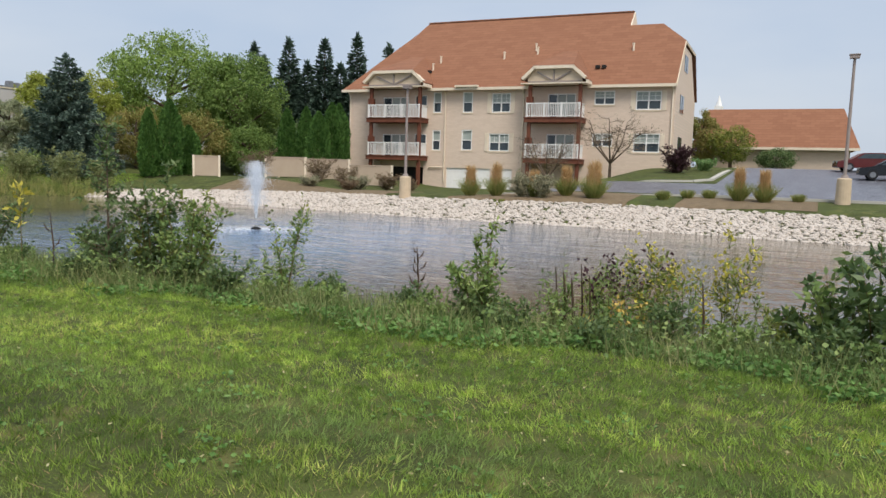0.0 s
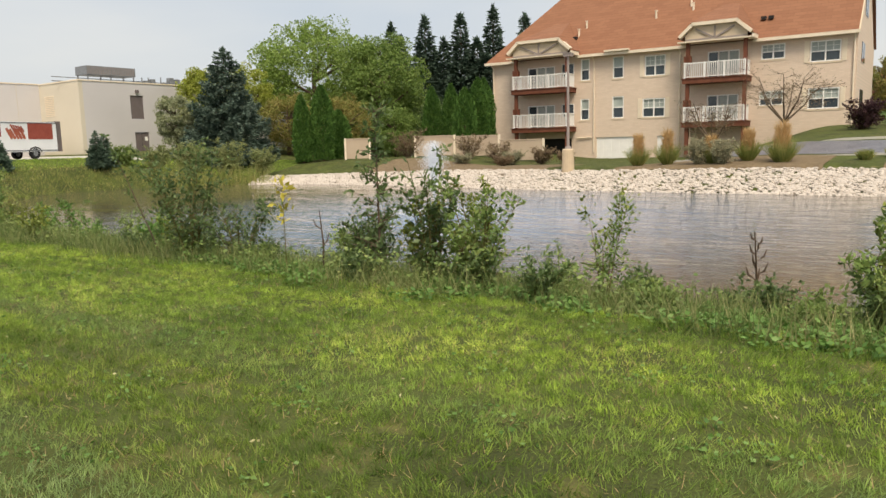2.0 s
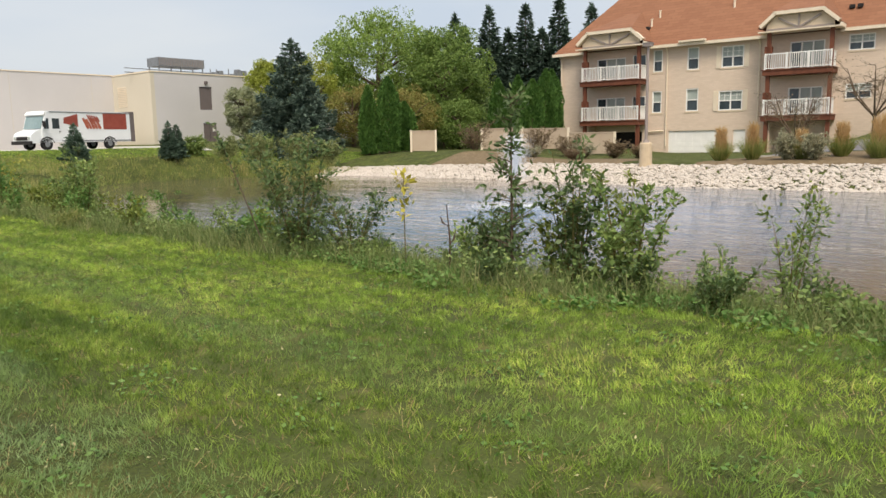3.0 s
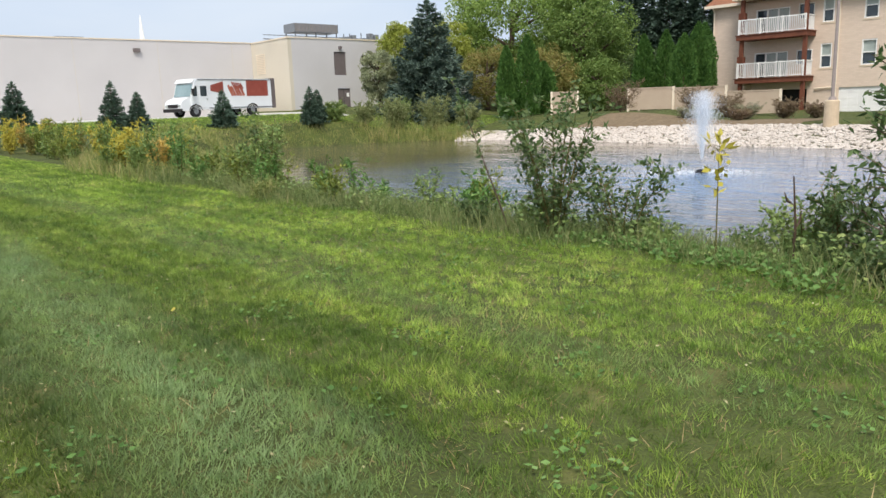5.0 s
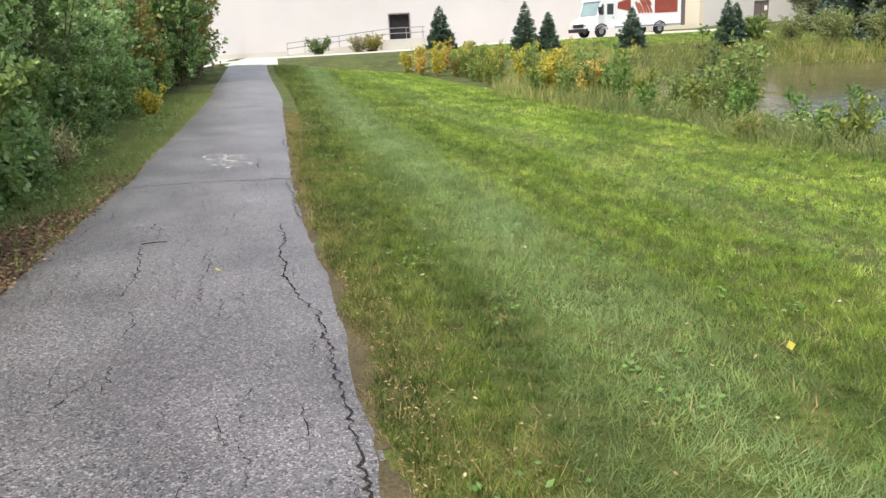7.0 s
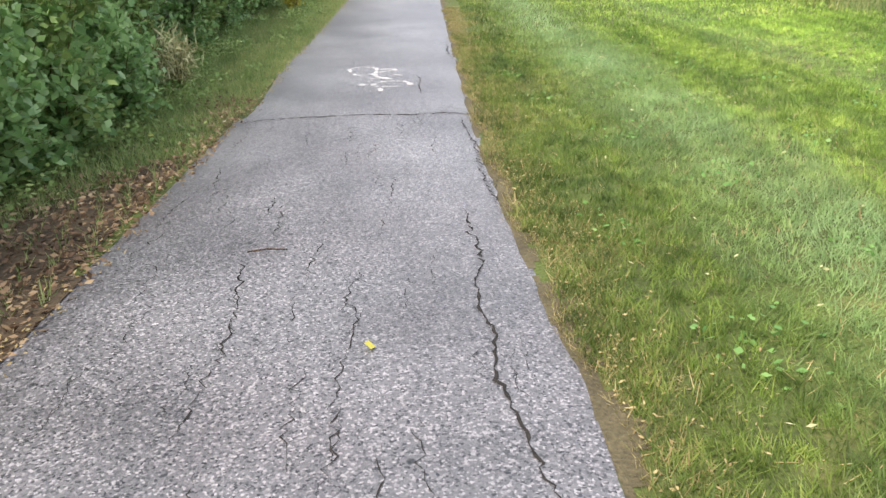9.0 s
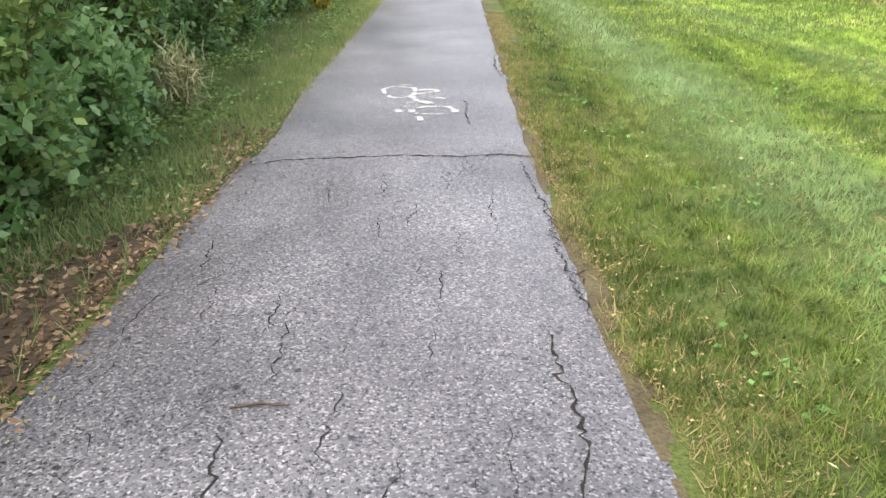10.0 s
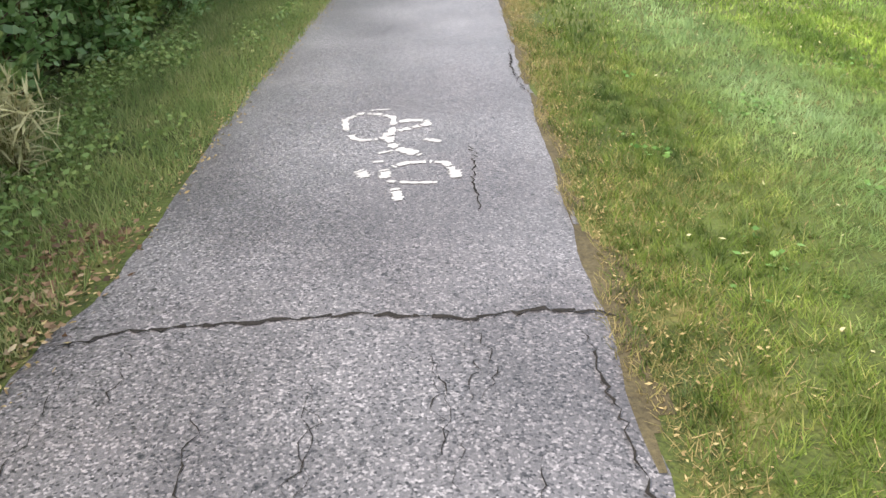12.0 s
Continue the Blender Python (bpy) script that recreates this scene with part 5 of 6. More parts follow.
def sparse_tree(x, y, h, r, mat, seed, label):
    """A low forked tree in late autumn: limbs, branches, fine twigs, few leaves."""
    rng, rnd = np.random.default_rng(seed), random.Random(seed)
    ob = tree_thing("crab_apple_tree", x, y, 0, label, "tree")
    fork = Vector((0, 0, h * 0.2))
    part("trunk", Build().tube([(0, 0, 0), tuple(fork)], [0.13, 0.1], 8), BARK, ob)
    tips = []
    for i in range(6):
        t = i * 1.05 + rnd.uniform(-0.25, 0.25)
        end = Vector((math.cos(t) * r * rnd.uniform(0.4, 0.75), math.sin(t) * r * rnd.uniform(0.4, 0.75), h * rnd.uniform(0.62, 0.9)))
        mid = fork.lerp(end, 0.5) + Vector((math.cos(t), math.sin(t), 0)) * r * 0.1
        limb = Build().tube([tuple(fork), tuple(mid), tuple(end)], [0.075, 0.05, 0.02], 6)
        for j in range(9):
            root = mid.lerp(end, rnd.uniform(-0.5, 1.0))
            d = Vector((rnd.gauss(0, 1) + math.cos(t), rnd.gauss(0, 1) + math.sin(t), rnd.uniform(-0.1, 1.0))).normalized()
            q = root + d * r * rnd.uniform(0.25, 0.48)
            limb.tube([tuple(root), tuple(q)], [0.022, 0.008], 4, False)
            for k in range(7):
                a = root.lerp(q, rnd.uniform(0.25, 1.0))
                e = a + (d * 0.6 + Vector((rnd.gauss(0, 0.8), rnd.gauss(0, 0.8), rnd.gauss(0.1, 0.5)))) * r * 0.13
                limb.tube([tuple(a), tuple(e)], [0.011, 0.005], 3, False)
                tips.append(tuple(e))
        part("limb", limb, BARK, ob)
    P = np.repeat(np.array(tips), 3, 0) + rng.normal(size=(len(tips) * 3, 3)) * 0.09
    part("leaves", quads_mesh("leaves", leaf_quads(P, rng.normal(size=P.shape), 0.11, 0.07, rng), mat), mat, ob)
    return ob


def arborvitae(x, y, h, r, seed, n=9000):
    rng = np.random.default_rng(seed)
    ob = tree_thing("arborvitae", x, y, 0, "dense dark-green columnar arborvitae on the lawn", "conifer", "arborvitae columns")
    part("trunk", Build().tube([(0, 0, 0), (0, 0, h * 0.9)], [0.1, 0.02], 7), BARK, ob)
    f = rng.uniform(0, 1, n)
    prof = np.where(f < 0.25, 0.78 + 0.22 * f / 0.25, np.clip(1 - (np.clip(f - 0.25, 0, 1) / 0.75) ** 3.2, 0.02, 1))
    th = rng.uniform(0, 2 * np.pi, n)
    bump = 1 + 0.14 * np.sin(th * 5 + f * 9) + 0.1 * np.sin(th * 11 - f * 23)
    rr = r * prof * bump * rng.uniform(0.72, 1.0, n)
    P = np.stack([np.cos(th) * rr, np.sin(th) * rr, 0.05 + f * (h - 0.25)], 1)
    D = np.stack([np.cos(th) * 0.5, np.sin(th) * 0.5, np.full(n, 1.0)], 1) + rng.normal(size=(n, 3)) * 0.25
    part("foliage", quads_mesh("foliage", leaf_quads(P, D, 0.24, 0.12, rng), L_ARB), L_ARB, ob)
    return ob


def shrub(name, x, y, h, r, stems, twigs, per_twig, leaf, width, mat, seed, label, category="shrub", stem_mat=None, flower=None, flower_n=0, bare=0.15, group="", thick=0.012, lean=(0, 0)):
    """Stems that rise from one foot, side twigs, and leaves along both."""
    rng, rnd = np.random.default_rng(seed), random.Random(seed)
    ob = tree_thing(name, x, y, 0, label, category, group)
    P, D, FP, FD = [], [], [], []
    for i in range(stems):
        sb = Build()
        t = 2 * math.pi * i / max(1, stems) + rnd.uniform(-0.5, 0.5)
        sp = r * (rnd.uniform(0.25, 0.8) if stems > 1 else 0.06)
        hh = h * (rnd.uniform(0.6, 1.0) if i else 1.0)
        foot = np.array([math.cos(t) * r * 0.08, math.sin(t) * r * 0.08, 0])
        tip = np.array([math.cos(t) * sp + lean[0], math.sin(t) * sp + lean[1], hh])
        mid = (foot + tip) / 2 + np.array([-math.cos(t) * sp * 0.2, -math.sin(t) * sp * 0.2, hh * 0.06])
        curve = lambda s: (1 - s) ** 2 * foot + 2 * s * (1 - s) * mid + s * s * tip
        sb.tube([tuple(curve(s)) for s in (0, 0.25, 0.5, 0.75, 1)], [thick, thick * 0.8, thick * 0.6, thick * 0.4, thick * 0.15], 5, False)
        for j in range(twigs):
            s = bare + (1 - bare) * rnd.random()
            root = curve(s)
            a = rnd.uniform(0, 2 * math.pi)
            ln = r * rnd.uniform(0.3, 0.62) * (1.15 - s * 0.75)
            end = root + np.array([math.cos(a) * ln, math.sin(a) * ln, ln * rnd.uniform(0.1, 0.8)])
            sb.tube([tuple(root), tuple(end)], [thick * 0.4, thick * 0.12], 3, False)
            q = rng.uniform(0.1, 1.05, per_twig)[:, None]
            pp = root + (end - root) * q
            P.append(pp + rng.normal(size=pp.shape) * leaf * 0.25)
            D.append(unit((end - root)[None]) * 0.5 + rng.normal(size=pp.shape) * 0.7)
            if flower and rnd.random() < 0.5 and s > 0.6:
                m = max(3, flower_n // max(1, stems * 3))
                FP.append(end + rng.normal(size=(m, 3)) * 0.05)
                FD.append(rng.normal(size=(m, 3)) + np.array([0, 0, 1]))
        m = per_twig * 3
        q = rng.uniform(bare, 1.0, m)
        pp = np.stack([curve(s) for s in q])
        P.append(pp)
        D.append(rng.normal(size=pp.shape) + np.array([0, 0, 0.5]))
        if flower:
            m = max(4, flower_n // stems)
            FP.append(curve(1.0) + rng.normal(size=(m, 3)) * np.array([0.05, 0.05, 0.09]))
            FD.append(rng.normal(size=(m, 3)) + np.array([0, 0, 1]))
        part("stem", sb, stem_mat or STEM, ob)
    P, D = np.concatenate(P), np.concatenate(D)
    P[:, 2] = np.maximum(P[:, 2], 0.01)
    tagged(part("foliage", quads_mesh("foliage", leaf_quads(P, D, leaf, width, rng), mat), mat, ob), kind="stuff")
    if FP:
        FP, FD = np.concatenate(FP), np.concatenate(FD)
        tagged(part("bloom", quads_mesh("bloom", leaf_quads(FP, FD, 0.05, 0.035, rng), flower), flower, ob), kind="stuff")
    return ob


def scatter(name, x, y, keep_fn, hmin, hmax, wmin, wmax, mat, seed, label, category, lean=0.5, stripe=False, clump=0.0):
    """Blades of grass on the land, as one mass."""
    rng = np.random.default_rng(seed)
    if keep_fn is not None:
        k = keep_fn(x, y)
        x, y = x[k], y[k]
    n = len(x)
    P = np.stack([x, y, ground_z(x, y) - 0.006], 1)
    ln = rng.normal(size=(n, 2)) * lean
    if stripe:
        ln[:, 1] += 0.22 * np.sign(np.sin(x * 2 * np.pi / 2.1 + 0.6))
    hs = rng.uniform(hmin, hmax, n)
    if clump:
        hs *= 1 + clump * (np.sin(x * 9 + np.sin(y * 7) * 2) * np.sin(y * 8 + np.sin(x * 5) * 2) + 0.6 * np.sin(x * 23 + y * 17))
    v = blades(P, hs, rng.uniform(wmin, wmax, n), ln, rng)
    ob = part(name, quads_mesh(name, v, mat), mat)
    return tagged(ob, label, category, kind="stuff")


RS = np.random.default_rng(42)


def field(n, x0, x1, y0, y1, power=1.0):
    return RS.uniform(x0, x1, n), y0 + (y1 - y0) * RS.uniform(0, 1, n) ** power


# ---- rocks on the far bank ----
def rock_mesh(seed):
    rnd = random.Random(seed)
    bm = bmesh.new()
    bmesh.ops.create_icosphere(bm, subdivisions=1, radius=1.0)
    for v in bm.verts:
        v.co *= rnd.uniform(0.72, 1.15)
        v.co.z *= 0.7
        v.co.x *= 1.25
    me = bpy.data.meshes.new("rock")
    bm.to_mesh(me)
    bm.free()
    me.materials.append(ROCK)
    return me


ROCKS = [rock_mesh(i) for i in range(7)]
riprap = thing("rock_bank", 0, 0, 0, 0, "bank of pale limestone riprap rocks along the water", "rocks", kind="structure")
rk = np.random.default_rng(11)
ring_i = [i for i in range(len(RING)) if RING[i][0] > 34.2 and -16 < RING[i][1] < 47.6]
loose_v, loose_f, made = [], [], 0
rest = []
for c in range(15000):
    i = int(rk.choice(ring_i))
    (ax, ay), (bx, by) = RING[i], RING[(i + 1) % len(RING)]
    t, s = rk.random(), rk.random() * 3.1 - 0.15
    nx, ny = by - ay, ax - bx
    k = math.hypot(nx, ny)
    if k < 1e-6:
        continue
    x, y = ax + (bx - ax) * t - nx / k * s, ay + (by - ay) * t - ny / k * s
    rest.append((x, y, float(rk.uniform(0.055, 0.14)), float(rk.uniform(0, 360)), float(rk.uniform(-25, 25)), int(rk.integers(0, 7)), s))
rx = np.array([q[0] for q in rest])
ry = np.array([q[1] for q in rest])
rz_ = np.maximum(ground_z(rx, ry), WATER_Z - 0.05)
coords = []
for me in ROCKS:
    co = np.zeros(len(me.vertices) * 3)
    me.vertices.foreach_get("co", co)
    coords.append(co.reshape(-1, 3))
tri = np.array([tuple(p.vertices) for p in ROCKS[0].polygons])
for q, z in zip(rest, rz_):
    x, y, sz, rz0, tilt, vi, s = q
    m = pose(x, y, z + sz * 0.25, tilt, tilt * 0.6, rz0) @ Matrix.Scale(sz, 4)
    if made < 300 and 4 < y < 24 and s < 1.3:
        ob = new("rock", ROCKS[vi])
        ob.parent = riprap
        ob.matrix_basis = m
        made += 1
    else:
        a = np.array(m)
        loose_f.append(tri + len(loose_v) * len(coords[0]))
        loose_v.append(coords[vi] @ a[:3, :3].T + a[:3, 3])
me = bpy.data.meshes.new("rocks_rest")
me.from_pydata(np.concatenate(loose_v).tolist(), [], np.concatenate(loose_f).tolist())
me.materials.append(ROCK)
tagged(part("rocks_rest", me, ROCK, riprap), kind="stuff")

# ---- far trees ----
deciduous(59.8, 63.9, 14.0, 7.2, L_TREE, 1, "tall rounded green maple behind the pond", 15000, 0.42, 0.18)
deciduous(61.5, 55.6, 12.8, 5.6, L_TREE2, 2, "broad green tree beside the maple", 12000, 0.4, 0.12)
deciduous(66.0, 59.0, 9.5, 5.0, L_TREE2, 9, "rounded deep green tree behind the fence", 8000, 0.4, 0.05)
deciduous(50.7, 64.2, 8.8, 3.0, L_YTREE, 3, "yellow-green tree behind the spruce", 8000, 0.32, 0.1)
deciduous(48.6, 69.0, 8.6, 2.7, L_YTREE, 4, "yellow-green tree by the white building", 8000, 0.32, 0.1)
deciduous(40.2, 61.5, 5.6, 1.7, L_WILLOW, 5, "slim pale green willow beside the blue spruce", 6500, 0.26, 0.1)
deciduous(50.7, 58.5, 6.2, 2.8, L_AUTUMN, 6, "small tree turning orange brown", 6000, 0.28, 0.05)
deciduous(53.8, 53.9, 6.4, 3.2, L_AUTUMN, 7, "small autumn tree with brown-orange leaves", 7000, 0.28, 0.05)
deciduous(58.0, 51.0, 5.0, 3.0, L_TREE2, 8, "dense green shrub tree behind the fence", 6000, 0.3, 0.0)
deciduous(63.5, 49.5, 6.0, 3.2, L_DARK, 10, "dark green shrub tree beside the house", 6000, 0.3, 0.0)
conifer(42.6, 57.4, 9.9, 4.3, L_SPRUCE, 21, "large blue-green spruce behind the reeds", 50000, 0.36, full=0.62)
for i, (x, y, h, r) in enumerate(((78, 67.8, 16, 3.0), (80, 63.7, 16.8, 3.0), (82.2, 59.5, 17.4, 3.0), (84.1, 55.7, 18.6, 3.2), (89.4, 54, 18.2, 3.0), (77.5, 65.8, 14, 3.0), (81.0, 61.4, 14, 3.0), (83.0, 57.5, 14.5, 3.0), (86, 52.5, 15, 3.2), (76, 70.5, 14, 3.0))):
    conifer(x, y, h, r * 1.25, L_PINE, 30 + i, "tall dark conifer behind the house", 17000, 0.7, "conifer_tree", 0.0, 0.3, "row of tall conifers")
for i, (x, y, h, r) in enumerate(((44.4, 49.8, 5.8, 0.72), (45.6, 48.6, 6.4, 1.0), (48.0, 49.0, 4.4, 0.95), (56.1, 44.8, 6.5, 0.85), (56.9, 43.2, 6.7, 0.85), (54.2, 39.8, 5.9, 1.0), (56.4, 39.9, 6.9, 1.0), (58.2, 40.4, 7.0, 1.0))):
    arborvitae(x, y, h, r, 50 + i)
for i, (x, y, h, r) in enumerate(((14.5, 53.0, 2.75, 0.95), (15.9, 52.8, 2.25, 0.8), (21.8, 53.9, 2.4, 1.0), (28.6, 54.2, 2.55, 0.85), (29.4, 54.5, 2.3, 0.8), (9.7, 54.6, 2.5, 0.95))):
    conifer(x, y, h, r, L_SSPRUCE, 60 + i, "young blue-green spruce on the grass bank", 8000, 0.2, "young_spruce", 0.02, 0.15, "young spruces on the bank")
deciduous(82.3, 11.2, 6.4, 1.8, L_AUTUMN, 71, "tree with green and rust leaves by the garages", 4500, 0.3, 0.0)
deciduous(80.5, 8.2, 4.6, 2.3, L_OLIVE, 72, "airy olive-green tree by the garages", 3500, 0.26, 0.15)
deciduous(79.5, 3.9, 2.2, 1.9, L_DARK, 73, "low dark bush before the garages", 3000, 0.24, 0.0, "bush", "bush")

# ---- shrubs by the house ----
shrub("purple_bush", 59.2, 9.8, 2.0, 1.75, 16, 16, 26, 0.13, 0.09, L_PURPLE, 80, "rounded dark purple bush by the house", "bush", thick=0.03, bare=0.02)
shrub("purple_bush", 57.6, 41.6, 2.1, 1.2, 12, 12, 22, 0.14, 0.09, L_PURPLE, 81, "dark purple bush at the house corner", "bush", thick=0.03, bare=0.02)
shrub("green_bush", 62.0, 8.2, 0.9, 1.2, 10, 10, 14, 0.14, 0.1, L_HEDGE, 82, "low bright green shrub on the verge", "bush", thick=0.02, bare=0.02)
sparse_tree(58.0, 14.7, 5.6, 3.6, L_BROWN, 83, "nearly bare spreading crab apple tree before the house")
sparse_tree(57.0, 19.4, 4.6, 2.4, L_BROWN, 84, "small sparse tree before the balcony")
for i, (x, y, h, r, m) in enumerate(((46.4, 40.0, 2.2, 1.9, L_BROWN), (48.4, 35.4, 1.8, 1.7, L_BROWN), (47.8, 32.4, 1.6, 1.7, L_BROWN), (46.8, 30.6, 1.0, 1.3, L_GREYSHRUB), (46.5, 28.0, 1.2, 1.3, L_BROWN), (46.2, 26.0, 1.0, 1.1, L_BROWN), (44.6, 33.5, 0.7, 1.0, L_GREYSHRUB), (43.8, 29.5, 0.7, 1.0, L_BROWN))):
    shrub("bed_shrub", x, y, h, r, 14, 14, 14, 0.10, 0.06, m, 90 + i, "brown-green twiggy shrub in the mulch bed", "shrub", BARK, bare=0.05, thick=0.02, group="shrubs in the bed")


def ornamental_grass(x, y, h, r, seed, plume=True):
    rng = np.random.default_rng(seed)
    ob = tree_thing("ornamental_grass", x, y, 0, "clump of ornamental grass with tan plumes", "grass", "ornamental grasses in the bed")
    n = 1100
    th = rng.uniform(0, 2 * np.pi, n)
    rr = r * 0.4 * np.sqrt(rng.uniform(0, 1, n))
    P = np.stack([np.cos(th) * rr, np.sin(th) * rr, np.zeros(n)], 1)
    ln = np.stack([np.cos(th), np.sin(th)], 1) * rng.uniform(0.0, 0.9, n)[:, None]
    part("blades", quads_mesh("blades", blades(P, rng.uniform(0.25, 0.7, n) * h, rng.uniform(0.015, 0.03, n), ln, rng), L_ROUGH), L_ROUGH, ob)
    if plume:
        m = 1300
        th = rng.uniform(0, 2 * np.pi, m)
        f = rng.beta(1.5, 1.3, m)
        rr = r * (0.5 - 0.12 * f) * np.sqrt(rng.uniform(0, 1, m))
        P = np.stack([np.cos(th) * rr, np.sin(th) * rr, h * (0.25 + 0.66 * f) * rng.uniform(0.9, 1.08, m)], 1)
        D = np.stack([np.cos(th) * 0.3, np.sin(th) * 0.3, np.ones(m)], 1) + rng.normal(size=(m, 3)) * 0.3
        part("plumes", quads_mesh("plumes", leaf_quads(P, D, h * 0.19, 0.022, rng), L_TAN), L_TAN, ob)


for i, (x, y, h, r) in enumerate(((41.0, 18.8, 1.8, 0.55), (41.0, 17.1, 1.9, 0.55), (41.3, 12.9, 1.7, 0.6), (40.6, 11.1, 2.0, 0.8), (42.1, 3.75, 1.75, 0.5), (41.9, 2.5, 1.65, 0.5), (42.7, 0.9, 0.7, 0.5), (42.8, 5.3, 0.8, 0.55), (42.4, 6.4, 0.8, 0.55), (41.4, 7.5, 0.85, 0.55), (40.6, 14.6, 1.5, 0.6))):
    ornamental_grass(x, y, h, r, 110 + i, h > 1)
for i, (x, y, h, r) in enumerate(((40.2, 15.2, 1.5, 1.1), (39.9, 13.8, 1.3, 1.0))):
    shrub("grey_shrub", x, y, h, r, 14, 12, 18, 0.12, 0.05, L_GREYSHRUB, 125 + i, "grey-green feathery shrub above the rocks", "shrub", bare=0.03, thick=0.015)

# ---- corner of reeds and shrubs by the rocks ----
for i, (x, y, h, r, m) in enumerate(((35.2, 52.9, 2.6, 2.0, L_SHORE), (37.8, 51.2, 2.9, 2.0, L_SHORE), (39.2, 49.0, 2.2, 1.6, L_SHORE), (33.2, 54.0, 1.9, 1.7, L_SHORE), (30.8, 54.6, 1.4, 1.4, L_WEED), (36.6, 54.2, 2.4, 1.8, L_WEED))):
    shrub("shore_bush", x, y, h, r, 16, 14, 20, 0.14, 0.07, m, 130 + i, "dense green bush at the water's edge", "bush", bare=0.03, thick=0.015, group="bushes on the shore")
x, y = field(2600, 31.5, 38.5, 47, 53.4)
scatter("reeds", x, y, lambda a, b: (shore_distance(a, b) > -0.3) & (shore_distance(a, b) < 2.0), 0.5, 1.4, 0.02, 0.04, L_ROUGH, 140, "olive and tan reeds drooping over the water", "reeds", 0.35)
box_ = thing("utility_box", 41.3, 60.6, gz(41.3, 60.6), 0, "pale tan utility pedestal on the lawn", "utility box")
part("cabinet", Build().box(-0.25, 0.25, -0.2, 0.2, 0, 0.7).box(-0.28, 0.28, -0.23, 0.23, 0.7, 0.76), CREAM, box_)

# ---- fountain ----
ft = thing("fountain", 23.1, 19.9, WATER_Z, 0, "white fountain spray rising from the pond", "fountain")
part("float", Build().tube([(0, 0, -0.05), (0, 0, 0.08), (0, 0, 0.14)], [0.22, 0.2, 0.08], 16), RUBBER, ft)
fr_ = np.random.default_rng(8)
n = 17000
apex = fr_.uniform(1.9, 2.75, n)
v0 = np.sqrt(2 * 9.8 * apex)
tt = fr_.uniform(0.12, 1.75, n) * v0 / 9.8
az = fr_.uniform(0, 2 * np.pi, n)
vr = np.abs(fr_.normal(0.0, 0.3, n)) + 0.05
P = np.stack([np.cos(az) * vr * tt, np.sin(az) * vr * tt, v0 * tt - 4.9 * tt * tt], 1)
V = np.stack([np.cos(az) * vr, np.sin(az) * vr, v0 - 9.8 * tt], 1)
ok = P[:, 2] > 0.02
part("spray", quads_mesh("spray", leaf_quads(P[ok], V[ok] + fr_.normal(size=V[ok].shape) * 0.4, 0.075, 0.013, fr_), SPRAY), SPRAY, ft, "fine white droplets")
fm = fr_.uniform(0, 2 * np.pi, 2600)
fq = np.abs(fr_.normal(0, 1.0, 2600))
FP_ = np.stack([np.cos(fm) * fq * 1.1, np.sin(fm) * fq * 1.1, fr_.uniform(0.004, 0.03, 2600)], 1)
part("splash", quads_mesh("splash", leaf_quads(FP_, np.stack([np.cos(fm), np.sin(fm), fr_.uniform(0, 1, 2600)], 1), 0.05, 0.04, fr_), SPRAY), SPRAY, ft)

# ---- wild plants along the near bank ----
hr0 = random.Random(31)
shrub("sapling", 7.3, 8.95, 2.2, 0.75, 1, 60, 9, 0.1, 0.045, L_DARK, 200, "slender leafy sapling on the pond bank", "sapling", BARK, thick=0.022, bare=0.1)
shrub("wild_bush", 7.7, 9.4, 1.2, 0.7, 9, 14, 9, 0.085, 0.035, L_DARK, 201, "dense leafy bush beneath the sapling", "bush", thick=0.012, bare=0.05)
shrub("wild_bush", 7.45, 8.15, 1.7, 0.65, 7, 16, 10, 0.09, 0.045, L_DARK, 202, "dense leafy bush with yellowing leaves", "bush", thick=0.014, bare=0.08)
shrub("wild_bush", 7.6, 8.4, 1.2, 0.5, 5, 12, 10, 0.08, 0.04, L_OLIVE, 203, "yellowing bush on the pond bank", "bush", thick=0.012)
shrub("wild_bush", 6.9, 12.4, 1.75, 0.9, 9, 18, 11, 0.085, 0.04, L_DARK, 204, "spreading dark leafy bush on the bank", "bush", thick=0.014, bare=0.08)
shrub("wild_bush", 7.3, 11.7, 0.95, 0.8, 8, 14, 10, 0.075, 0.035, L_DARK, 205, "low dark bush on the bank", "bush", thick=0.012, bare=0.05)
shrub("wild_bush", 7.3, 7.35, 1.25, 0.65, 8, 15, 10, 0.085, 0.04, L_WEED, 213, "grey-green leafy bush on the pond bank", "bush", thick=0.012, bare=0.06)
shrub("wild_bush", 7.9, 7.75, 1.5, 0.55, 6, 14, 10, 0.085, 0.035, L_OLIVE, 214, "upright bush with yellowing leaves", "bush", thick=0.012, bare=0.1)
shrub("wild_bush", 8.0, 9.9, 0.9, 0.7, 8, 12, 10, 0.08, 0.035, L_WEED, 215, "low tangled bush on the pond bank", "bush", thick=0.01, bare=0.02)
shrub("arching_branch", 6.8, 13.1, 1.9, 0.5, 1, 8, 8, 0.09, 0.04, L_DARK, 206, "thin arching leafy branch", "branch", BARK, thick=0.014, bare=0.45, lean=(-0.45, 0.5))
shrub("yellow_plant", 6.98, 10.36, 1.3, 0.4, 1, 11, 3, 0.13, 0.055, L_YELLOW, 207, "thin plant with large yellow leaves", "plant", thick=0.01, bare=0.5)
shrub("goldenrod", 7.35, 5.8, 1.2, 0.42, 4, 9, 9, 0.11, 0.022, L_WEED, 208, "tall goldenrod with narrow leaves", "wildflower", thick=0.01, bare=0.25, flower=L_OLIVE, flower_n=80)
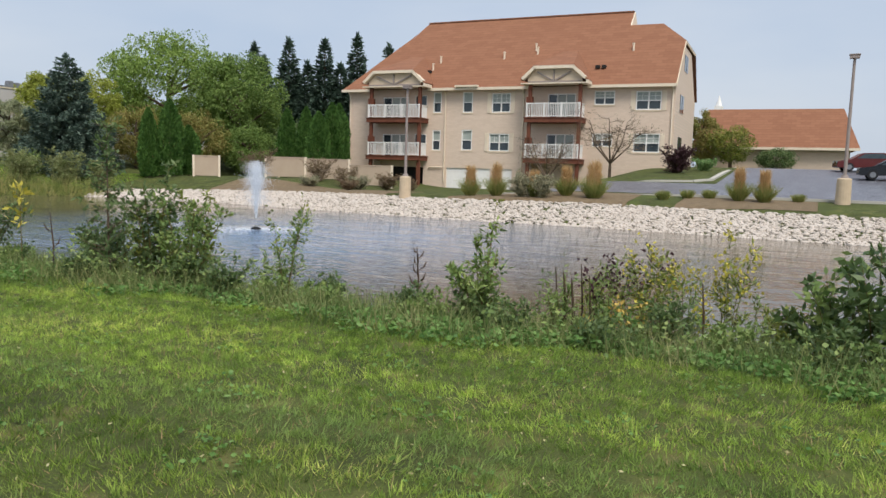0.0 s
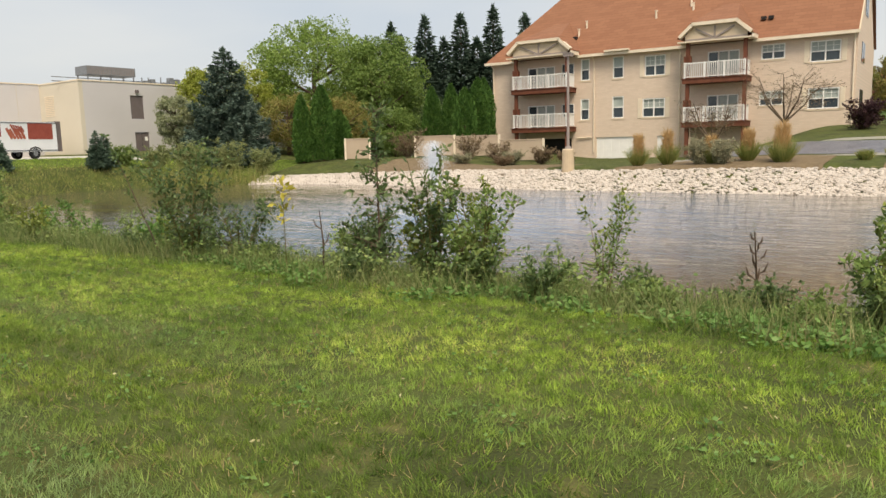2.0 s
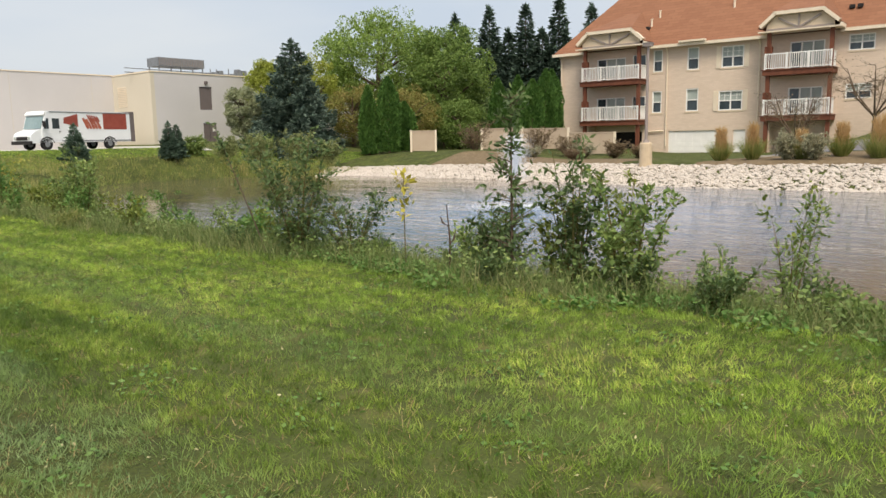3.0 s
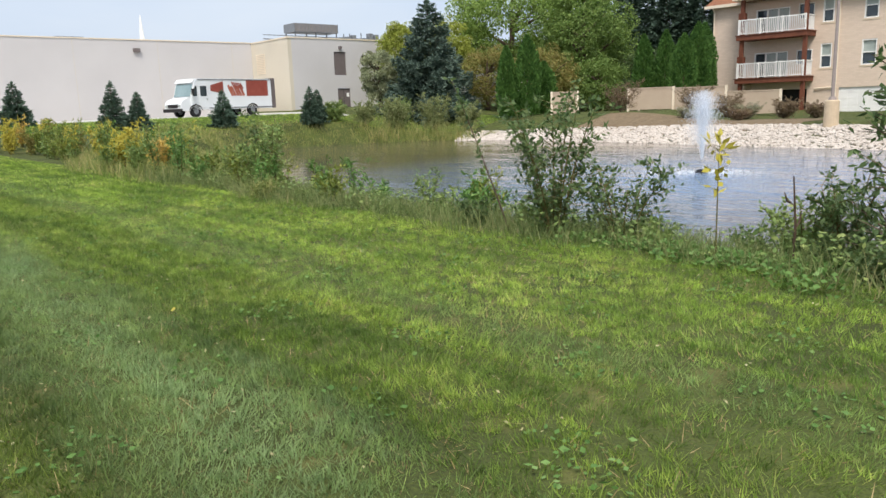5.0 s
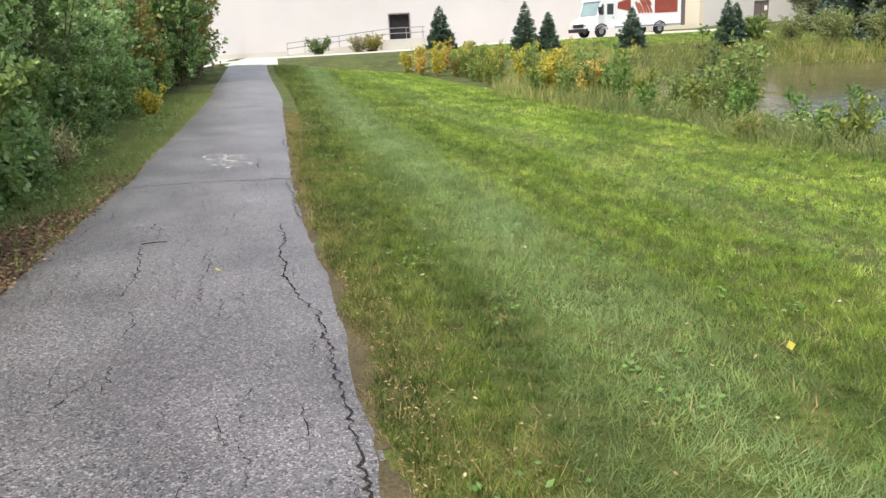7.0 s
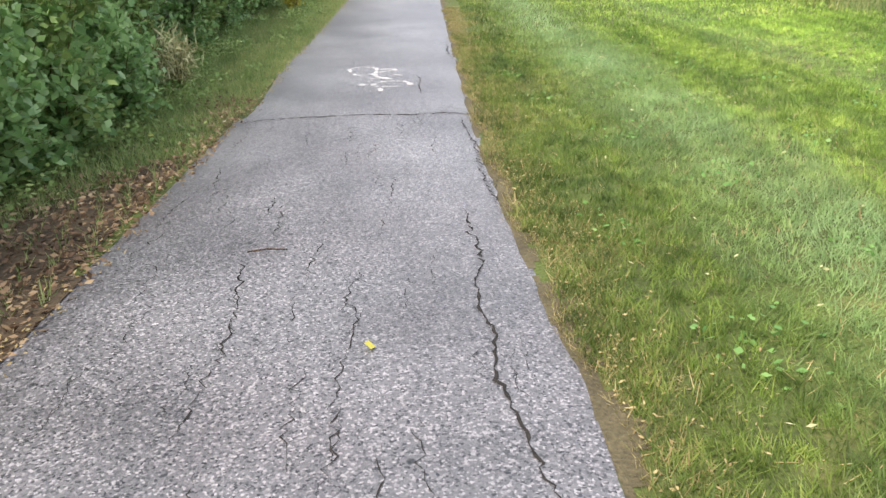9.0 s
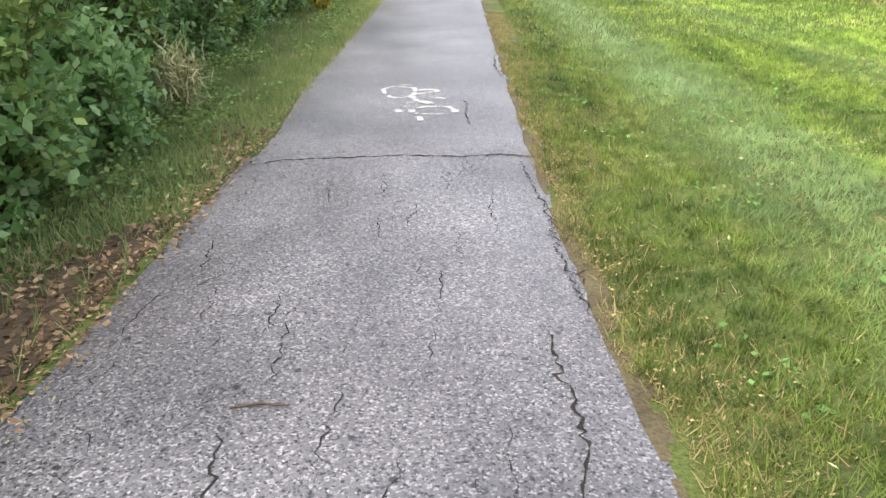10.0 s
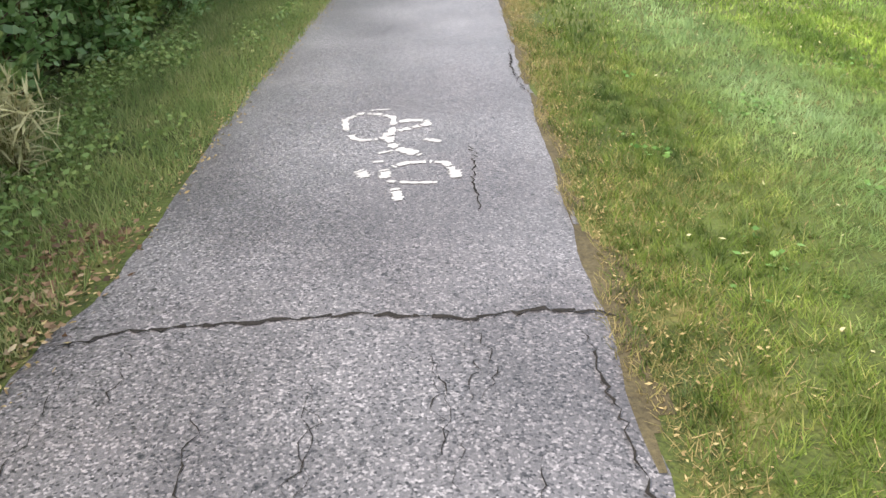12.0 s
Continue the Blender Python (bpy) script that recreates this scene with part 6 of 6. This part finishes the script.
shrub("goldenrod", 8.0, 6.7, 0.75, 0.3, 3, 7, 8, 0.1, 0.022, L_WEED, 209, "small goldenrod on the bank", "wildflower", thick=0.008)
shrub("tall_weed", 7.45, 3.2, 1.15, 0.5, 6, 10, 9, 0.1, 0.035, L_WEED, 211, "leafy tall weed with yellow-green leaves", "weed", thick=0.01)
shrub("tall_weed", 7.75, 3.3, 1.5, 0.3, 2, 12, 6, 0.08, 0.035, L_OLIVE, 212, "thin upright weed with paired leaves", "weed", thick=0.009, bare=0.3)
for i, (x, y, h, fl) in enumerate(((8.25, 1.55, 1.15, L_YELLOW), (8.5, 1.2, 1.0, L_YELLOW), (8.75, 0.8, 1.45, L_YELLOW), (8.9, 0.55, 0.9, None), (8.5, 0.2, 0.7, None), (8.1, 1.95, 0.95, L_PURPLE), (8.6, 1.7, 1.15, L_PURPLE), (8.0, 2.5, 0.9, None), (8.9, 2.3, 1.0, None))):
    shrub("goldenrod", x, y, h, 0.38, 5, 8, 9, 0.1, 0.022, L_WEED if i % 2 else L_OLIVE, 220 + i, "goldenrod stems with narrow leaves and yellow tops" if fl is L_YELLOW else "wild aster stems gone to seed", "wildflower", thick=0.008, bare=0.2, flower=fl, flower_n=120, group="wildflowers on the bank")
for i, (x, y, h) in enumerate(((8.2, -0.3, 1.25), (7.95, -0.6, 1.45), (8.0, -1.0, 1.5), (8.5, -0.1, 1.0), (8.3, -1.6, 1.4), (7.5, -0.9, 0.7))):
    shrub("tall_weed", x, y, h, 0.5, 5, 10, 8, 0.13, 0.06, L_DARK if i % 2 else L_WEED, 235 + i, "broad-leaved tall weed on the bank", "weed", thick=0.011, bare=0.12, group="tall weeds")
shrub("drooping_plant", 8.0, 1.5, 0.55, 0.5, 2, 10, 10, 0.1, 0.02, L_COVER, 245, "plant bent over with drooping narrow leaves", "weed", lean=(-0.7, 0.3), thick=0.01, flower=L_ORANGE, flower_n=60)


def dead_spike(x, y, h, seed, label, arms=10):
    rnd = random.Random(seed)
    ob = tree_thing("dead_stalk", x, y, 0, label, "dead plant")
    part("stalk", Build().tube([(0, 0, 0), (0.02, 0, h * 0.5), (0.0, 0.03, h)], [0.012, 0.012, 0.006], 6), DEADSTEM, ob)
    sp = Build()
    for i in range(arms):
        z = h * (0.45 + 0.5 * i / arms)
        a = i * 2.3
        q = 0.12 * (1.1 - 0.5 * i / arms)
        sp.tube([(0, 0, z), (math.cos(a) * q * 0.7, math.sin(a) * q * 0.7, z + q * 0.5), (math.cos(a) * q, math.sin(a) * q, z + q * 1.3)], [0.005, 0.012, 0.004], 5)
    part("seed_spikes", sp, DEADSTEM, ob)


dead_spike(8.5, 4.55, 1.05, 1, "dark dead mullein stalk with seed spikes")
dead_spike(7.32, 0.87, 0.75, 2, "bare dark dead stalk", 0)
dead_spike(6.92, 9.55, 0.9, 3, "thin leaning dead stalk", 2)
dead_spike(8.4, 2.2, 0.8, 4, "bent dead stalk with a seed head", 3)
for i in range(7):
    dead_spike(7.9 + 0.12 * i, 2.3 + 0.13 * (i % 3), 0.75 + 0.07 * (i % 4), 10 + i, "brown dead reed stalk", 0)

for i in range(34):
    y = -2.5 + 17 * (i + 0.5) / 34
    shrub("bank_weed", 6.7 + hr0.random() * 1.9, y, hr0.uniform(0.25, 0.6), 0.4, 8, 8, 8, 0.07, 0.032, L_DARK if i % 3 else L_WEED, 250 + i, "low dark leafy weed on the pond bank", "weed", thick=0.006, bare=0.0, group="low weeds on the bank")

# the flowering strip further along
fr2 = random.Random(77)
for i in range(58):
    y = 14 + 33 * (i + fr2.random()) / 58
    x = 6.8 + fr2.random() * (2.4 if y < 24 else 3.2) + max(0, (y - 30) * 0.05)
    h = fr2.uniform(0.5, 1.15) if y < 24 else fr2.uniform(0.7, 1.5)
    pick = fr2.random()
    m = L_WEED if pick < 0.45 else L_OLIVE if pick < 0.75 else L_COVER
    fl = L_YELLOW if (y > 26 and fr2.random() < 0.4) else None
    shrub("wild_plant", x, y, h, 0.42, 5, 7, 7, 0.11 if y < 26 else 0.15, 0.04, m, 300 + i, "wild plant on the pond bank", "wild plant", thick=0.009, flower=fl, flower_n=90, group="wild plants along the bank")
for i, (x, y, h, m) in enumerate(((7.6, 45.5, 1.6, L_YELLOW), (8.2, 46.5, 1.5, L_ORANGE), (7.2, 44.0, 1.4, L_YELLOW), (7.9, 30.4, 1.45, L_YELLOW), (8.7, 29.7, 1.05, L_ORANGE), (7.5, 29.9, 1.2, L_YELLOW), (8.0, 28.4, 1.0, L_ORANGE), (8.6, 36, 1.2, L_YELLOW), (7.9, 41, 1.5, L_OLIVE), (9.2, 27.5, 0.95, L_OLIVE), (7.0, 47.0, 1.2, L_YELLOW), (6.6, 45.0, 1.3, L_ORANGE), (8.9, 45.6, 1.4, L_YELLOW), (6.2, 46.4, 1.1, L_YELLOW), (9.4, 46.8, 1.3, L_AUTUMN), (7.7, 42.6, 1.2, L_AUTUMN), (8.3, 38.5, 1.3, L_YELLOW), (8.5, 32.8, 1.2, L_OLIVE), (9.0, 40.2, 1.2, L_AUTUMN))):
    shrub("autumn_plant", x, y, h, 0.5, 6, 9, 8, 0.13, 0.06, m, 370 + i, "wild plant turned yellow and orange", "wild plant", thick=0.01, bare=0.12, group="yellow plants along the bank")
shrub("wild_bush", 8.1, 21.8, 1.55, 0.6, 6, 12, 9, 0.1, 0.05, L_WEED, 390, "leafy bush at the water's edge", "bush", thick=0.012)
shrub("wild_bush", 8.2, 22.9, 1.9, 0.4, 3, 12, 8, 0.1, 0.05, L_DARK, 391, "upright leafy shoots at the water's edge", "bush", thick=0.012)
shrub("wild_bush", 7.4, 20.4, 1.5, 0.6, 6, 10, 7, 0.1, 0.05, L_WEED, 392, "loose leafy bush on the bank", "bush", thick=0.012)
shrub("grass_tuft", 6.4, 18.8, 0.35, 0.45, 26, 4, 6, 0.14, 0.012, L_ROUGH, 393, "low grass tuft at the mown edge", "grass", thick=0.003, bare=0.0)

# ---- hedge beside the path ----
hr = random.Random(12)
for i in range(20):
    y = 7.5 + i * 1.75
    x = -3.8 - hr.uniform(0, 0.4) - (0.5 if y < 13 else 0) - 0.5 * float(sstep((y - 18.5) / 3))
    hgt = hr.uniform(2.8, 3.8)
    near = 12 < y < 27
    shrub("hedge_shrub", x, y, hgt, 1.45, 12 if near else 10, 22 if near else 18, 24 if near else 16, 0.105 if near else 0.16, 0.07 if near else 0.1, L_AUTUMN if i in (15, 16) else L_HEDGE if hr.random() < 0.75 else L_DARK, 400 + i,
          "dense dark green hedge shrub beside the path", "hedge", BARK, thick=0.03, bare=0.03, group="hedge along the path")
# added row behind the hedge, filling gaps where sky would show through
for i in range(13):
    y = 6 + i * 2.9
    shrub("hedge_backing_tree", -6.8 - hr.uniform(0, 0.8), y, hr.uniform(4.6, 5.8), 2.1, 9, 18, 20, 0.24, 0.16, L_HEDGE if i % 3 else L_OLIVE, 430 + i, "added filler tree behind the hedge that closes off the sky", "tree", BARK, thick=0.07, bare=0.05, group="trees behind the hedge")
for i in range(30):
    y = 11 + i * 1.1
    shrub("hedge_skirt", -3.2 - hr.uniform(0, 0.35) - 0.55 * float(sstep((y - 18.5) / 3)), y, hr.uniform(0.7, 1.9), 0.75, 10, 13, 16, 0.085, 0.06, L_HEDGE if i % 3 else L_WEED, 450 + i, "low leafy growth at the foot of the hedge", "hedge", thick=0.01, bare=0.0, group="growth at the foot of the hedge")
for i in range(12):
    y = 12.2 + i * 0.6
    shrub("hedge_skirt", -3.12 - hr.uniform(0, 0.2) - (0.25 if y < 15 else 0), y, hr.uniform(0.7, 1.5), 0.62, 10, 13, 16, 0.085, 0.06, L_HEDGE, 1450 + i, "low leafy growth at the foot of the hedge", "hedge", thick=0.01, bare=0.0, group="growth at the foot of the hedge")
shrub("yellow_shrub", -3.1, 28.1, 0.72, 0.55, 8, 8, 8, 0.09, 0.05, L_YELLOW, 480, "yellow-leaved shrub at the hedge foot", "shrub", thick=0.01)
shrub("dry_grass_tuft", -3.05, 20.2, 0.65, 0.3, 34, 2, 3, 0.2, 0.014, L_PALE, 481, "tuft of dry straw-coloured grass", "grass", thick=0.003, bare=0.1)
for i, (x, y, m) in enumerate(((3.6, 74.5, L_DARK), (8.2, 75.0, L_AUTUMN), (7.0, 75.2, L_GREYSHRUB))):
    shrub("wall_shrub", x, y, 1.25, 1.5, 12, 10, 12, 0.2, 0.1, m, 490 + i, "low shrub before the loading ramp", "shrub", thick=0.02, bare=0.02, group="shrubs before the ramp")

for i, (x, y, h) in enumerate(((-3.5, 38.0, 5.5), (-3.3, 41.0, 6.5), (-3.4, 44.0, 6.5))):
    shrub("hedge_shrub", x, y, h, 1.9, 12, 22, 18, 0.18, 0.12, L_HEDGE if i != 1 else L_AUTUMN, 495 + i, "dense dark green hedge shrub beside the path", "hedge", BARK, thick=0.04, bare=0.05, group="hedge along the path")

# ---- grass ----
LAWN = lambda a, b: a > 0.2 - 0.19 * sstep((b - 13) / 5.0) + 0.05 * np.sin(b * 5)


def tufts(n, per, x0, x1, y0, y1, spread):
    """Places of blades, gathered in tufts, with the tuft's common lean and size."""
    cx, cy = RS.uniform(x0, x1, n), RS.uniform(y0, y1, n)
    g = RS.normal(size=(n, 2)) * 0.55
    hgt = RS.uniform(0.6, 1.35, n)
    k = np.repeat(np.arange(n), per)
    return cx[k] + RS.normal(size=n * per) * spread, cy[k] + RS.normal(size=n * per) * spread, g[k], hgt[k]


def tufted(name, places, keep_fn, hmin, hmax, wmin, wmax, mat, seed, label, lean):
    x, y, g, th = places
    k = keep_fn(x, y)
    x, y, g, th = x[k], y[k], g[k], th[k]
    rng = np.random.default_rng(seed)
    n = len(x)
    P = np.stack([x, y, ground_z(x, y) - 0.006], 1)
    ln = rng.normal(size=(n, 2)) * lean + g
    ln[:, 1] += 0.25 * np.sign(np.sin(x * 2 * np.pi / 2.1 + 0.6))
    v = blades(P, rng.uniform(hmin, hmax, n) * th, rng.uniform(wmin, wmax, n), ln, rng)
    return tagged(part(name, quads_mesh(name, v, mat), mat), label, "grass", kind="stuff")


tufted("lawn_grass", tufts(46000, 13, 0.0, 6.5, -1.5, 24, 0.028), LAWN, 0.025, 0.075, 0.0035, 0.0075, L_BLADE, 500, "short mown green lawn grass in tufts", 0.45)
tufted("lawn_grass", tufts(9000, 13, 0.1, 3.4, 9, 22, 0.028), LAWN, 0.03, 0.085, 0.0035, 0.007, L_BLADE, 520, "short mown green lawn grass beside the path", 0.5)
tufted("lawn_straw", tufts(11000, 3, 0.0, 6.5, -1.5, 24, 0.03), LAWN, 0.03, 0.09, 0.004, 0.007, L_STRAW, 507, "dry straw-coloured cut grass lying on the lawn", 1.6)
x, y = field(90000, -0.3, 6.6, 22, 46)
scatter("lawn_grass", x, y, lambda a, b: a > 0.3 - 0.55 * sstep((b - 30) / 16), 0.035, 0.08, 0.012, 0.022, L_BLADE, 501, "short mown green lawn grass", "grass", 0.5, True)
x, y = field(150000, -0.1, 1.0, 4, 28)
scatter("dry_edge_grass", x, y, lambda a, b: (a > 0.16 - 0.19 * sstep((b - 13) / 5.0) + 0.04 * np.sin(b * 5)) & (a < 0.28 - 0.19 * sstep((b - 13) / 5.0) + (0.16 + 0.55 * np.abs(np.sin(b * 2.3) * np.sin(b * 0.9))) * RS.uniform(0, 1, len(a)) ** 0.7), 0.02, 0.07, 0.003, 0.007, L_EDGE, 506, "strip of dry brown grass along the path", "grass", 1.0)
x, y = field(85000, -3.7, -2.05, 8, 34)
scatter("verge_grass", x, y, lambda a, b: (a < -2.12) & ~((b < 17.3) & (a > -2.95 + 0.7 * sstep((b - 15.0) / 3.0)) & (np.sin(a * 40 + b * 13) > -0.85)), 0.03, 0.13, 0.005, 0.010, L_VERGE, 502, "uneven grass verge beside the path", "grass", 0.5)
x, y = field(52000, 6.0, 10.9, -4, 26)
scatter("bank_grass", x, y, lambda a, b: a > 6.15 + 0.25 * np.sin(b * 1.3) + 0.15 * np.sin(b * 4.1), 0.1, 0.40, 0.006, 0.014, L_BANK, 503, "rough uncut grass on the pond bank", "grass", 0.45)
x, y = field(30000, 5.8, 20, 24, 55)
scatter("bank_grass", x, y, lambda a, b: (a > 6.0) & (shore_distance(a, b) > 0.05) & (shore_distance(a, b) < 6), 0.15, 0.5, 0.014, 0.03, L_ROUGH, 504, "rough uncut grass on the pond bank", "grass", 0.4)
x, y = field(22000, 18, 40, 46, 58)
scatter("far_bank_grass", x, y, lambda a, b: (shore_distance(a, b) > -0.1) & (shore_distance(a, b) < 2.6), 0.1, 0.32, 0.02, 0.045, L_ROUGH, 505, "tawny rough grass on the far bank", "grass", 0.4)


x, y = field(60000, 9, 46, 50, 63)
scatter("far_lawn_grass", x, y, lambda a, b: (shore_distance(a, b) > 2.2) & (b < 60.2), 0.05, 0.12, 0.03, 0.06, L_BLADE, 519, "mown green grass on the far bank", "grass", 0.5)


def cover(name, n, x0, x1, y0, y1, zmax, leaf, mat, seed, label, keep_fn, wide=0.7, tip=0.9):
    rng = np.random.default_rng(seed)
    x, y = rng.uniform(x0, x1, n), rng.uniform(y0, y1, n)
    k = keep_fn(x, y, rng)
    x, y = x[k], y[k]
    P = np.stack([x, y, ground_z(x, y) + rng.uniform(0.005, 1, len(x)) ** 1.5 * zmax], 1)
    D = np.stack([rng.normal(size=len(x)), rng.normal(size=len(x)), rng.normal(size=len(x)) * 0.4 * tip], 1)
    ob = part(name, quads_mesh(name, leaf_quads(P, D, leaf, leaf * wide, rng), mat), mat)
    return tagged(ob, label, "ground cover", kind="stuff")


wob = lambda a, b: np.sin(a * 2.1 + b * 0.7) + np.sin(b * 1.9 - a * 1.3) + np.sin(a * 5.3 + b * 3.1) * 0.6
cover("ground_cover", 16000, 5.9, 7.6, -3, 12, 0.13, 0.065, L_COVER, 510, "low broad-leaved creeping ground cover", lambda a, b, r: (a > 6.1 + 0.3 * np.sin(b * 1.3) + 0.2 * np.sin(b * 4.1)) & (wob(a * 1.3, b) > -0.5))
cover("bank_weeds", 22000, 6.3, 10.5, -3, 24, 0.4, 0.06, L_WEED, 511, "mixed low weeds on the pond bank", lambda a, b, r: wob(a, b) > -0.4)
cover("lawn_weeds", 30000, 0.4, 6.3, -1, 22, 0.06, 0.04, L_COVER, 512, "clover and plantain patches in the lawn", lambda a, b, r: wob(a * 2.6, b * 2.2) > 1.15, tip=0.3)
cover("verge_weeds", 34000, -3.8, -2.2, 12, 30, 0.16, 0.045, L_WEED, 513, "small weeds along the verge", lambda a, b, r: (wob(a * 2, b) > 0.0) & ((b > 17.5) | (a < -2.75)) & (r.uniform(0, 1, len(a)) < np.clip((-2.15 - a) / 0.9, 0.1, 1)))
SOIL = material("litter_soil", srgb(62, 50, 38), srgb(92, 76, 56), srgb(112, 94, 70), 0.95, 3.0, 40, 0.8, dist=0.03)
bare = sheet("bare_soil", axis((-3.6, -1.9, 0.09)), axis((7.5, 18.2, 0.12)), 0.009, SOIL,
             lambda a, b: (a < -2.05 - 0.1 * sstep((b - 13) / 4)) & (a > -3.0 + 0.16 * np.sin(b * 2.2) + 0.1 * np.sin(b * 5.7) + 0.75 * sstep((b - 15.0) / 3.0)))
tagged(bare, "bare brown soil beneath dry leaf litter", "soil", kind="structure")
cover("leaf_litter", 17000, -3.35, -1.98, 8, 19.5, 0.07, 0.046, L_LITTER, 514, "dry brown fallen leaves beside the path", lambda a, b, r: (a > -3.0 + 0.16 * np.sin(b * 2.2) + 0.75 * sstep((b - 15.0) / 3.0) - r.exponential(0.1, len(a))) & (a < -2.06 + r.normal(size=len(a)) * 0.05), 0.5, tip=0.9)
cover("path_edge_litter", 6500, -2.3, -1.95, 8, 30, 0.03, 0.03, L_STRAW, 517, "dry tan leaves along the verge", lambda a, b, r: a < -2.04 - 0.03 * sstep((b - 19) / 3) + r.normal(size=len(a)) * 0.05, 0.4, tip=0.7)
EDGE = lambda b: 0.24 - 0.19 * sstep((b - 13) / 5.0)
EDGE_SOIL = material("path_edge_dirt", srgb(66, 58, 42), srgb(96, 86, 62), srgb(120, 108, 82), 0.95, 4.0, 50, 0.8, dist=0.02)
dirt = sheet("edge_dirt", axis((-0.2, 0.7, 0.03)), axis((4, 30, 0.08)), 0.003, EDGE_SOIL,
             lambda a, b: (a > EDGE(b) - 0.13) & (a < EDGE(b) - 0.01 + 0.06 * np.sin(b * 3.1) + 0.05 * np.sin(b * 7.7) + 0.03 * np.sin(b * 17 + a * 30)))
tagged(dirt, "strip of bare brown dirt along the path", "soil", kind="structure")
cover("edge_litter", 15000, -0.05, 0.85, 6, 26, 0.04, 0.023, L_STRAW, 515, "dry tan clippings and leaves along the path edge", lambda a, b, r: (a > EDGE(b) - 0.03) & (a < EDGE(b) + r.exponential(0.17, len(a))), 0.4, tip=0.6)
cover("grass_clippings", 900, 1.6, 2.7, 17.6, 19.4, 0.05, 0.035, L_PALE, 518, "small heap of pale dry grass clippings on the lawn", lambda a, b, r: ((a - 2.15) / 0.3) ** 2 + ((b - 18.55) / 0.45) ** 2 < r.exponential(0.5, len(a)), 0.22, tip=0.5)
cover("lawn_leaves", 1300, 0.4, 6.2, -1, 26, 0.05, 0.032, L_PALE, 516, "scattered pale fallen leaves on the lawn", lambda a, b, r: a > 0.4, 0.45, tip=0.8)


def fallen_leaf(x, y, z, mat, seed, label):
    rng = np.random.default_rng(seed)
    ob = new("fallen_leaf", quads_mesh("fallen_leaf", leaf_quads(np.array([[0.0, 0, 0.012]]), np.array([[1.0, 0.4, 0.12]]), 0.08, 0.05, rng), mat))
    ob.matrix_basis = pose(x, y, z, 0, 0, seed * 40)
    tagged(ob, label, "leaf", "yellow fallen leaves")


fallen_leaf(2.14, 12.12, gz(2.14, 12.12) + 0.045, L_YELLOW, 1, "bright yellow fallen leaf on the lawn")
fallen_leaf(-0.66, 14.6, 0.055, L_YELLOW, 2, "small yellow leaf on the asphalt")
fallen_leaf(-1.25, 12.0, 0.08, L_LITTER, 3, "tan fallen leaf on the asphalt")
fallen_leaf(-2.55, 17.9, gz(-2.55, 17.9) + 0.06, L_YELLOW, 4, "yellow fallen leaf in the verge")
twig = new("twig", Build().tube([(-0.1, 0, 0.005), (0.0, 0.012, 0.008), (0.1, 0.0, 0.005)], [0.004, 0.005, 0.003], 6).mesh("twig", DEADSTEM))
twig.matrix_basis = pose(-1.24, 15.6, 0.08)
tagged(twig, "small dark broken twig on the asphalt", "twig")
